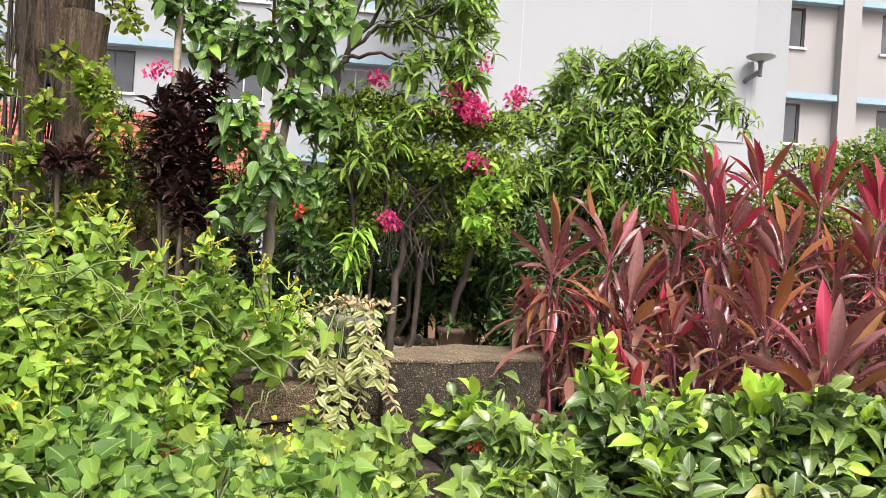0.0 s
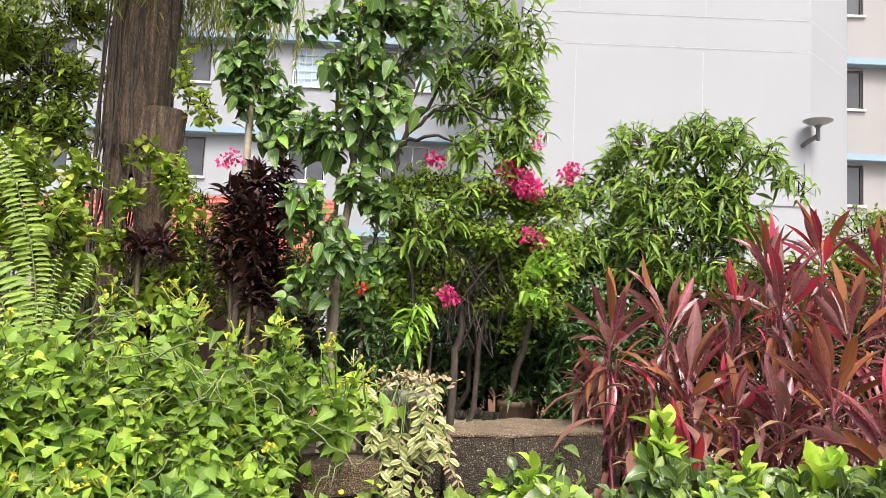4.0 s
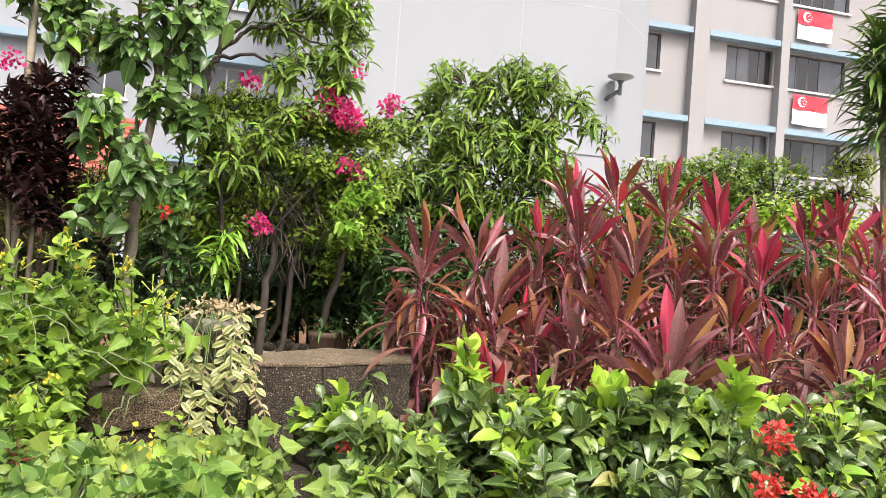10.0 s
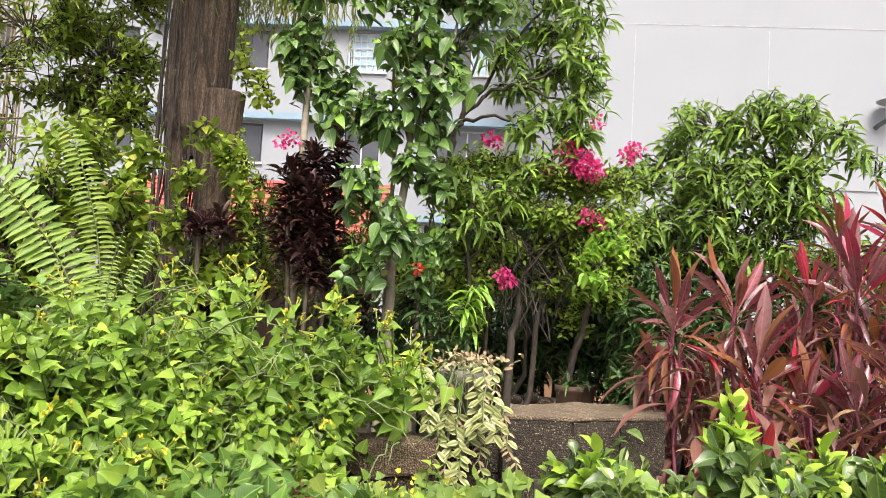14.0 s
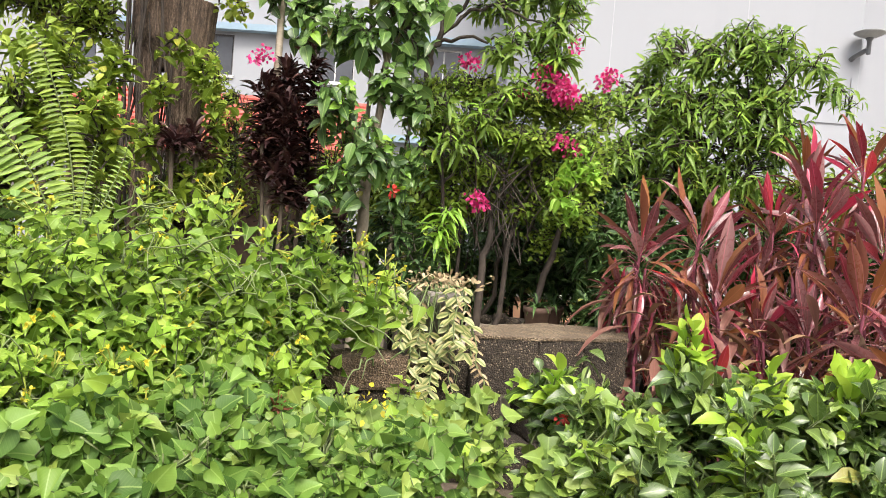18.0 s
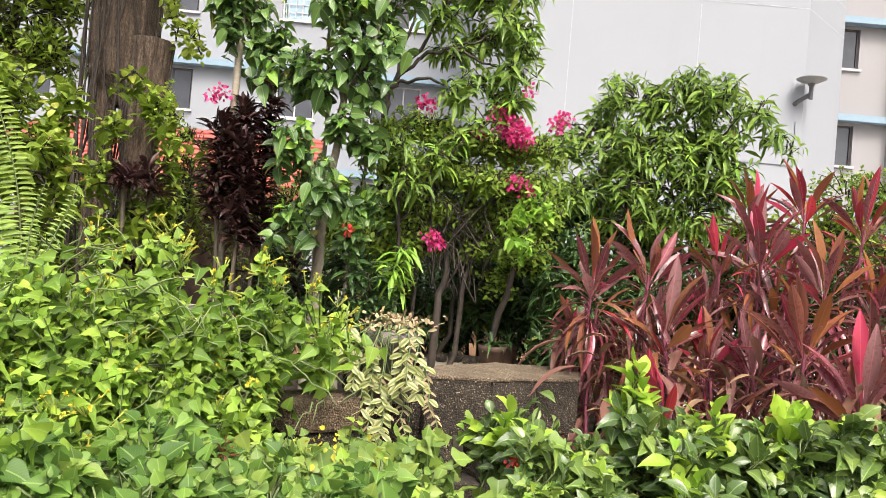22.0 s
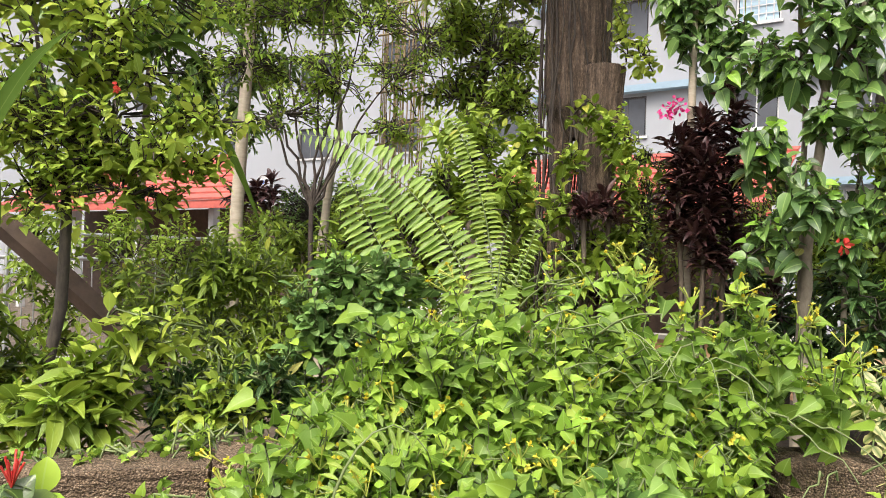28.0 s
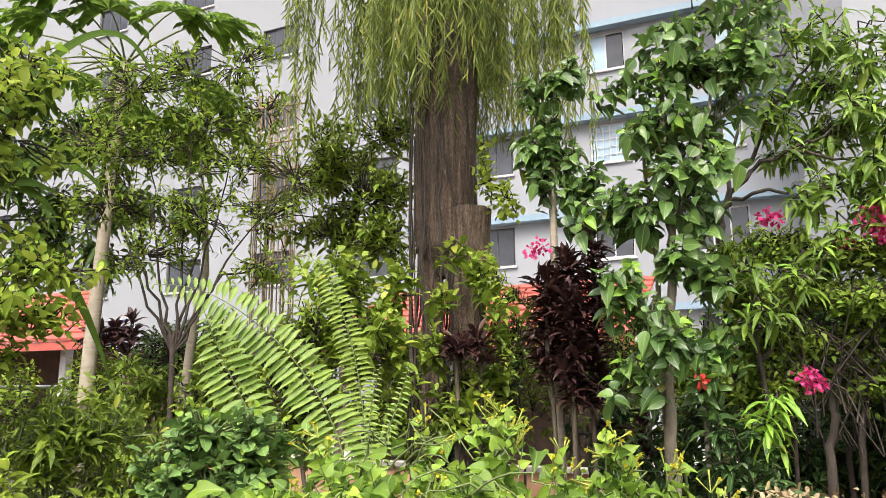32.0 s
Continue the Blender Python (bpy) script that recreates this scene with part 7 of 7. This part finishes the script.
shrub("dense_tree", "dark green leafy tree behind the citrus", "tree", ground_at(-73, 9.5),
      [(at(az, el, 9.5), (rx, 0.4, rz), int(k * 1.4)) for az, el, rx, rz, k in ((-76, 12, 0.5, 0.4, 60), (-70.2, 12, 0.5, 0.45, 70), (-73, 15.5, 0.6, 0.4, 60), (-78, 17, 0.6, 0.5, 60), (-68.5, 18, 0.5, 0.4, 44), (-73, 21, 0.7, 0.4, 44), (-65, 14, 0.35, 0.4, 34), (-80, 10, 0.5, 0.5, 50), (-65.5, 9.5, 0.3, 0.3, 26), (-82, 22, 0.7, 0.6, 50), (-84, 13, 0.7, 0.7, 60))],
      FAR_LANCE, M["palm"], M["tree"], rng, n=8, length=0.2, width=0.06, step=0.035, droop=0.45, bend=0.45, young_tips=0.3, trunks=[limb(rng, ground_at(-73, 9.5), at(-73.2, 6, 9.5), at(-73, 16, 9.5), r0=0.06, r1=0.03), limb(rng, at(-73.2, 6, 9.5), at(-70, 12, 9.5), r0=0.03, r1=0.015), limb(rng, at(-73.2, 5, 9.5), at(-78, 16, 9.5), r0=0.03, r1=0.015)])
# small-leaved citrus close by
airy("lime_tree", "citrus tree with yellow-green leaves", ground_at(-76.5, 5.0),
     [limb(rng, ground_at(-76.6, 5.0), at(-76.4, 0, 5.0), at(-76, 9, 5.0), at(-75, 18, 5.0), r0=0.04, r1=0.014)] + [limb(rng, at(-76.2, 6, 5.0), at(a, e, 4.9), r0=0.016, r1=0.006) for a, e in ((-72, 10), (-70, 7), (-79, 12), (-73.5, 16), (-80, 18))],
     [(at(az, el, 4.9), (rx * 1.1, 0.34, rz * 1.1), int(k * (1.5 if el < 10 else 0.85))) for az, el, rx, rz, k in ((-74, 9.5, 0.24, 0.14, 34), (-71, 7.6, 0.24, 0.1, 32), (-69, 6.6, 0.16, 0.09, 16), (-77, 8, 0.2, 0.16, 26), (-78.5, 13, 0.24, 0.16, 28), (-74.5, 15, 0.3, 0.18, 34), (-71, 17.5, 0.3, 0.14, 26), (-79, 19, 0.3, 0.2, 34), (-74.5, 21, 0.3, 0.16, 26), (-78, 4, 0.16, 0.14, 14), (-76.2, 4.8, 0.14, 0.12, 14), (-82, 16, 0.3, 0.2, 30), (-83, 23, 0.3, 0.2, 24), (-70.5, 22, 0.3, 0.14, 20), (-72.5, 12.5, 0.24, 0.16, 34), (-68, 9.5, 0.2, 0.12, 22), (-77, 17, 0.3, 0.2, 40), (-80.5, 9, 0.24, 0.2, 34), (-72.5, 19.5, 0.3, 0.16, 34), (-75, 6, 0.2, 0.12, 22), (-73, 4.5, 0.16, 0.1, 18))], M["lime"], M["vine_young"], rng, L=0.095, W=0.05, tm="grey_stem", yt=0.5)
redb = thing("red_flowers", "small red flowers in the citrus tree's shade", "flower", at(-73.5, 10.8, 4.6))
for az, el in ((-73.5, 10.8), (-75.2, 16.5)):
    blossoms(redb, "flower", M["red"], [at(az, el, 4.6)], rng, 7, 0.018, 0.03, ROUND)
# long strap leaves of a cane clump
cane = thing("sugar_cane", "clump of sugar cane with long arching strap leaves", "plant", ground_at(-83, 3.6))
for az in (-83.4, -82.4):
    b0 = ground_at(az, 4.3)
    hang("stalk", Tubes(7).add(bow(b0, at(az + 0.6, 9, 4.3), 0, 6, rng, 0.01), np.full(6, 0.012)).mesh("stalk", M["green_stem"]), cane)
def ribbon(th, places, width, mat):
    """A long folded strap leaf through several places."""
    P = np.array([tuple(at(*q)) for q in places])
    s = np.linspace(0, len(P) - 1, 28)
    Q = np.stack([np.interp(s, range(len(P)), P[:, i]) for i in range(3)], -1)
    for _ in range(14):
        Q[1:-1] = (Q[:-2] + 2 * Q[1:-1] + Q[2:]) / 4
    T = norm(np.gradient(Q, axis=0))
    out = norm(np.array([0, 0, EYE]) - Q) * 0.7 + np.array([0, 0, 0.6])
    X = norm(np.cross(T, out))
    Z = norm(np.cross(X, T))
    f = np.linspace(0, 1, 28)
    w = (width / 2 * np.minimum(1, np.minimum(0.55 + 2 * f, (1.02 - f) * 2.4)))[:, None]
    V = np.stack([Q - X * w + Z * w * 0.3, Q, Q + X * w + Z * w * 0.3], 1).reshape(-1, 3)
    uv = np.stack([np.tile([0.0, 0.5, 1.0], 28), np.repeat(f, 3)], -1)
    i = np.arange(27) * 3
    F = np.concatenate([np.stack([i, i + 1, i + 4, i + 3], -1), np.stack([i + 1, i + 2, i + 5, i + 4], -1)])
    return hang("leaf", mesh_of("leaf", V, [F], mat, uv), th)


for places, width in ((((-76.5, 8, 5.35), (-74.5, 12, 5.35), (-72.6, 14.6, 5.35), (-70.7, 15.7, 5.35), (-68.0, 16.0, 5.35), (-66.3, 15.5, 5.35), (-65.2, 13.6, 5.35)), 0.075),
                      (((-77.5, 9, 5.35), (-75.5, 11.6, 5.35), (-73.7, 13.3, 5.35), (-71.1, 14.4, 5.35), (-69.2, 13.8, 5.35), (-68.2, 12.4, 5.35)), 0.1),
                      (((-76.8, 4, 5.35), (-75.4, 6.8, 5.35), (-73.8, 6.6, 5.35), (-72.3, 4.5, 5.35), (-71.4, 0.8, 5.35)), 0.09),
                      (((-72.0, 10.4, 5.35), (-70.5, 11.6, 5.35), (-68.6, 10.6, 5.35), (-66.6, 7.6, 5.35), (-65.1, 4.4, 5.35), (-64.2, 1.9, 5.35)), 0.06),
                      (((-80.9, -3, 4.0), (-81.0, 4.6, 4.0), (-81.6, 10.6, 4.0), (-83.0, 13.6, 4.0)), 0.08),
                      (((-82.4, 1, 3.9), (-80.8, 5.6, 3.9), (-79.2, 9.0, 3.9), (-77.6, 12.2, 3.9), (-75.6, 14.0, 3.9)), 0.07),
                      (((-79.8, -2, 4.0), (-79.4, 3, 4.0), (-80.2, 8.4, 4.0), (-82.2, 12.0, 4.0)), 0.05),
                      (((-73, 16, 5.35), (-71.3, 19.4, 5.35), (-69.1, 22.7, 5.35), (-66.3, 24.8, 5.35), (-63.8, 24, 5.35), (-62.4, 20.6, 5.35)), 0.06),
                      (((-74, 11.5, 5.35), (-72, 13.8, 5.35), (-70, 14.6, 5.35), (-68, 13.8, 5.35)), 0.08)):
    ribbon(cane, places, width, M["strap"])
# herbs in front
for args in (("herb_clump", "tall herb clump with narrow leaves in the shade-darkened green", -67.5, 5.2, [(-69.5, -1.0, 0.3, 0.2, 50), (-66.5, -0.2, 0.3, 0.22, 56), (-64, -0.6, 0.28, 0.2, 46), (-67, -4.5, 0.45, 0.25, 70), (-63, -4.5, 0.3, 0.25, 50), (-70.5, -5, 0.3, 0.2, 40)], LANCE, "herb", None, 0.12, 0.032),
             ("round_leaved_bush", "bush with rounded blue-green leaves", -58.5, 4.4, [(-60.2, -2.8, 0.2, 0.14, 34), (-57.8, -0.6, 0.2, 0.12, 34), (-55.0, -0.2, 0.2, 0.12, 34), (-57.3, -3.6, 0.26, 0.14, 44), (-59.7, -6.0, 0.22, 0.16, 34), (-55.0, -4, 0.2, 0.16, 34)], ROUND, "round", "vine_young", 0.085, 0.062),
             ("lance_herb", "herb with long bright lance-shaped leaves", -75.3, 4.2, [(-75.8, -7.0, 0.24, 0.16, 22), (-74.5, -9.0, 0.24, 0.16, 22), (-77, -9.5, 0.2, 0.14, 16)], LANCE, "herb", "vine_young", 0.2, 0.06),
             ("variegated_shrub", "shrub with yellow-green young leaves", -69.8, 4.1, [(-69.8, -3.6, 0.13, 0.16, 14), (-70.8, -5.2, 0.12, 0.1, 10), (-68.6, -8.6, 0.2, 0.1, 18), (-65.5, -9.2, 0.16, 0.1, 14)], LANCE, "lime", "vine_young", 0.115, 0.05),
             ("edge_plant", "low yellow-green plants along the wall", -76, 3.8, [(-79.5, -12.2, 0.14, 0.05, 14), (-76, -12.4, 0.14, 0.05, 14), (-70.5, -12.2, 0.16, 0.05, 16), (-82, -12.0, 0.16, 0.05, 14), (-66, -11.5, 0.16, 0.07, 16)], HEART, "vine", "vine_young", 0.07, 0.05),
             ("herb_clump", "green herbs at the wall's end", -83, 4.6, [(-81, -3, 0.26, 0.16, 34), (-84, -5, 0.3, 0.2, 40), (-80, -6.5, 0.24, 0.2, 34), (-86, -2, 0.3, 0.2, 34)], LANCE, "herb", None, 0.13, 0.05)):
    nm, lb, az0, d, bl, shp, mt, yg, L, W = args
    shrub(nm, lb, "plant", ground_at(az0, d), [(at(a, e, d), (rx, 0.28, rz), k) for a, e, rx, rz, k in bl], shp, M[mt], M[yg] if yg else None, rng, n=8, length=L, width=W, step=0.024, open_angle=66, droop=0.15, lift=0.7, twig_mat=M["green_stem"], young_tips=0.22)
shrub("herb_clump", "dark shaded herbs behind the wall", "plant", ground_at(-63, 4.3), [(at(a, e, 4.3), (0.24, 0.2, 0.16), 40) for a, e in ((-66.5, -7.5), (-63.5, -8), (-60.6, -10), (-69.5, -8.5))], LANCE, M["shade"], M["herb"], rng, n=8, length=0.12, width=0.034, step=0.024, droop=0.25, lift=0.5, twig_mat=M["green_stem"], young_tips=0.4)
# broad-leaved plant with a red flower spike by the wall
gin = shrub("red_flowered_plant", "broad-leaved plant with red tubular flowers by the wall", "plant", ground_at(-76.5, 2.75), [(at(-76.6, -14.2, 2.75), (0.11, 0.1, 0.05), 8), (at(-77.5, -15.8, 2.7), (0.16, 0.1, 0.05), 8), (at(-75.2, -16, 2.7), (0.12, 0.1, 0.06), 8)], OVATE, M["ixora"], M["ixora_young"], rng, n=5, length=0.16, width=0.09, step=0.02, open_angle=75, droop=0.1, young_tips=0.2)
tb = Tubes(5)
for k in range(16):
    b0 = at(-76.2, -13.2, 2.7)
    w = Vector((rng.normal(0, 0.4), rng.normal(0, 0.4), 1)).normalized() * rng.uniform(0.04, 0.11)
    tb.add([b0, b0 + w * 0.6, b0 + w], (0.003, 0.0025, 0.004))
hang("flower", tb.mesh("flower", M["red"]), gin, "red tubular flowers")
gin2 = thing("red_flower_stalk", "wilting red flower head in the vine", "flower", at(-33.4, -15.0, 2.7))
tb = Tubes(5)
for k in range(26):
    b0 = at(-33.4, -15.4, 2.7)
    w = Vector((rng.normal(0, 0.7), rng.normal(0, 0.4), rng.normal(0.1, 0.6))).normalized() * rng.uniform(0.03, 0.08)
    tb.add([b0, b0 + w * 0.6, b0 + w], (0.003, 0.0025, 0.003))
hang("flower", tb.mesh("flower", M["cord_old"]), gin2)
# fallen beam, bamboo trellis, sign
beam = thing("wooden_beam", "dark brown wooden beam leaning across the bed", "beam", at(-76, -2, 5.4))
hang("timber", Tubes(4).add([at(-84, 5.2, 5.6), at(-77.7, -0.6, 5.4), at(-72.0, -6.1, 5.3), at(-70.6, -7.8, 5.3)], (0.075, 0.075, 0.075, 0.07)).mesh("timber", M["wood"], False), beam)
tre = thing("bamboo_trellis", "tall trellis of dry bamboo canes", "trellis", ground_at(-54.8, 9.6))
for i in range(22):
    az = -56.9 + i * 0.16 + rng.normal(0, 0.1)
    hang("cane", Tubes(6).add([ground_at(az, 9.6), at(az + 0.1, 22 - 0.3 * (i % 3), 9.6)], (0.011, 0.008)).mesh("cane", M["bamboo"]), tre)
for el in (8.3, 9.6, 12, 14, 16, 18, 20.5):
    hang("cross_cane", Tubes(6).add([at(-57.2, el, 9.55), at(-52.8, el + 0.8, 9.55)], (0.014, 0.011)).mesh("cross_cane", M["bamboo"]), tre)
sg = thing("sign", "small blue and white sign on a post", "sign", ground_at(-65.3, 14))
part("post", box(-0.03, 0.03, -0.03, 0.03, 0, 2.3), M["steel"], sg)
part("plate", box(-0.18, 0.18, -0.05, -0.035, 2.3, 2.95), M["white_frame"], sg)
part("pictogram", box(-0.13, 0.13, -0.056, -0.052, 2.36, 2.62), M["sign_blue"], sg)
part("text_bar", box(-0.12, 0.12, -0.056, -0.052, 2.68, 2.74), M["sign_blue"], sg)
part("text_bar", box(-0.12, 0.08, -0.056, -0.052, 2.8, 2.86), M["sign_blue"], sg)
shrub("clipped_ball_shrub", "round clipped dark green shrub", "shrub", ground_at(-60.7, 10.5), [(at(-60.7, 3.2, 10.5), (0.75, 0.7, 0.48), 420)], FAR_OVATE, M["palm"], None, rng, n=7, length=0.07, width=0.035, step=0.02, lift=0.2, shell=0.85, trunks=[limb(rng, ground_at(-60.7, 10.5), at(-60.7, 1, 10.5), r0=0.06, r1=0.05)])
dark_plant(-65.8, 12.5, 6.5, 2.5, 0.4, rng, "purple-leaved plant near the sign", 3, 5, 0.4)

# --- right-hand background
rng = np.random.default_rng(121)
palm = thing("dracaena_tree", "tall dracaena with dense drooping dark green sword leaves", "tree", ground_at(27.0, 9.0))
heads = [at(a, e, 9.0) for a, e in ((25.0, 13.2), (26.2, 14.6), (27.4, 12.6), (24.8, 16.4), (27.0, 17.4), (28.4, 15), (26.0, 18.6))]
for hd in heads:
    hang("trunk", Tubes(8).add(bow(ground_at(27.0, 9.0) + Vector((rng.normal(0, 0.08), rng.normal(0, 0.08), 0)), hd, 0, 7, rng, 0.015), np.linspace(0.07, 0.035, 7)).mesh("trunk", M["pale_stem"]), palm)
    lv = Leaves(BLADE)
    for j in range(120):
        a = j * GOLD + rng.normal(0, 0.3)
        f = j / 119
        el = radians(85 - 95 * f + rng.normal(0, 12))
        lv.add([hd - Vector((0, 0, 0.55 * f))], [(math.cos(a) * math.cos(el), math.sin(a) * math.cos(el), math.sin(el))], [(0, 0, 1)], rng.uniform(0.36, 0.66), 0.05, rng.uniform(0.2, 0.7))
    hang("leaf_head", lv.mesh("leaf_head", M["palm"]), palm)
shrub("clipped_hedge", "rounded green hedge behind the cordylines", "hedge", ground_at(17, 9.4), [(at(13.4, 7.0, 9.4), (0.5, 0.5, 0.32), 150), (at(16, 7.6, 9.4), (0.55, 0.5, 0.34), 180), (at(18.8, 6.6, 9.2), (0.6, 0.5, 0.42), 220), (at(10.6, 7, 9.4), (0.5, 0.5, 0.3), 100), (at(17, 3.5, 9.2), (1.3, 0.5, 0.5), 200)], FAR_OVATE, M["tree"], M["lime"], rng, n=7, length=0.08, width=0.04, step=0.024, lift=0.4, shell=0.75, young_tips=0.4)
shrub("young_tree", "young pale green tree with feathery leaves", "tree", ground_at(23.2, 9.6), [(at(23.2, 8.4, 9.6), (0.34, 0.3, 0.1), 34), (at(23.2, 6.6, 9.6), (0.4, 0.3, 0.12), 34), (at(22, 5.4, 9.6), (0.4, 0.3, 0.2), 34)], LANCE, M["lime"], None, rng, n=9, length=0.12, width=0.035, step=0.03, droop=0.2, trunks=[limb(rng, ground_at(23.2, 9.6), at(23.2, 7, 9.6), r0=0.03, r1=0.015)])
shrub("yellow_shrub", "yellow-green leaved shrub behind the cordylines", "shrub", ground_at(21.5, 8.2), [(at(19.8, 5.0, 8.2), (0.3, 0.3, 0.16), 44), (at(22.2, 5.0, 8.2), (0.36, 0.3, 0.16), 50), (at(25, 3.4, 8), (0.5, 0.3, 0.22), 60), (at(29, 3.0, 8), (0.5, 0.3, 0.3), 70)], ROUND, M["ixora_young"], M["lime"], rng, n=7, length=0.09, width=0.05, step=0.024, lift=0.4)
shrub("dark_shrub", "green shrubs in front of the fence", "shrub", ground_at(31, 8.6), [(at(30.5, 9, 8.6), (0.4, 0.4, 0.5), 110), (at(33, 8, 8.6), (0.6, 0.4, 0.6), 130), (at(31, 4.4, 8.4), (0.7, 0.4, 0.3), 110), (at(36, 6, 8.6), (0.8, 0.4, 0.6), 130), (at(30.2, 7.0, 8.2), (0.25, 0.3, 0.3), 40)], LANCE, M["tree"], M["lime"], rng, n=8, length=0.16, width=0.04, step=0.03, droop=0.5, bend=0.5)
# grass in front of the hedge
gr = Leaves(NEEDLE)
n = 5200
a, d = np.radians(rng.uniform(24, 42, n)), rng.uniform(2.6, 4.6, n)
gr.add(np.stack([d * np.sin(a), d * np.cos(a), np.full(n, 0.0)], -1), rng.normal(0, 0.3, (n, 3)) + np.array([0, 0, 1]), rng.normal(size=(n, 3)), rng.uniform(0.4, 0.78, n), 0.012, rng.uniform(0.1, 0.5, n))
tagged(new("grass", gr.mesh("grass", M["grass"])), "long bright green grass", "grass", kind="stuff")
lit = Leaves(FAR_OVATE)
n = 2600
a, d = np.radians(rng.uniform(-92, 40, n)), rng.uniform(3.4, 9.5, n)
lit.add(np.stack([d * np.sin(a), d * np.cos(a), rng.uniform(0.01, 0.03, n)], -1), rng.normal(size=(n, 3)) * np.array([1, 1, 0.15]), np.tile([0, 0, 1.0], (n, 1)), rng.uniform(0.06, 0.14, n), 0.045, 0.2)
tagged(new("leaf_litter", lit.mesh("leaf_litter", M["dry"])), "brown fallen leaves on the soil", "leaves", kind="stuff")
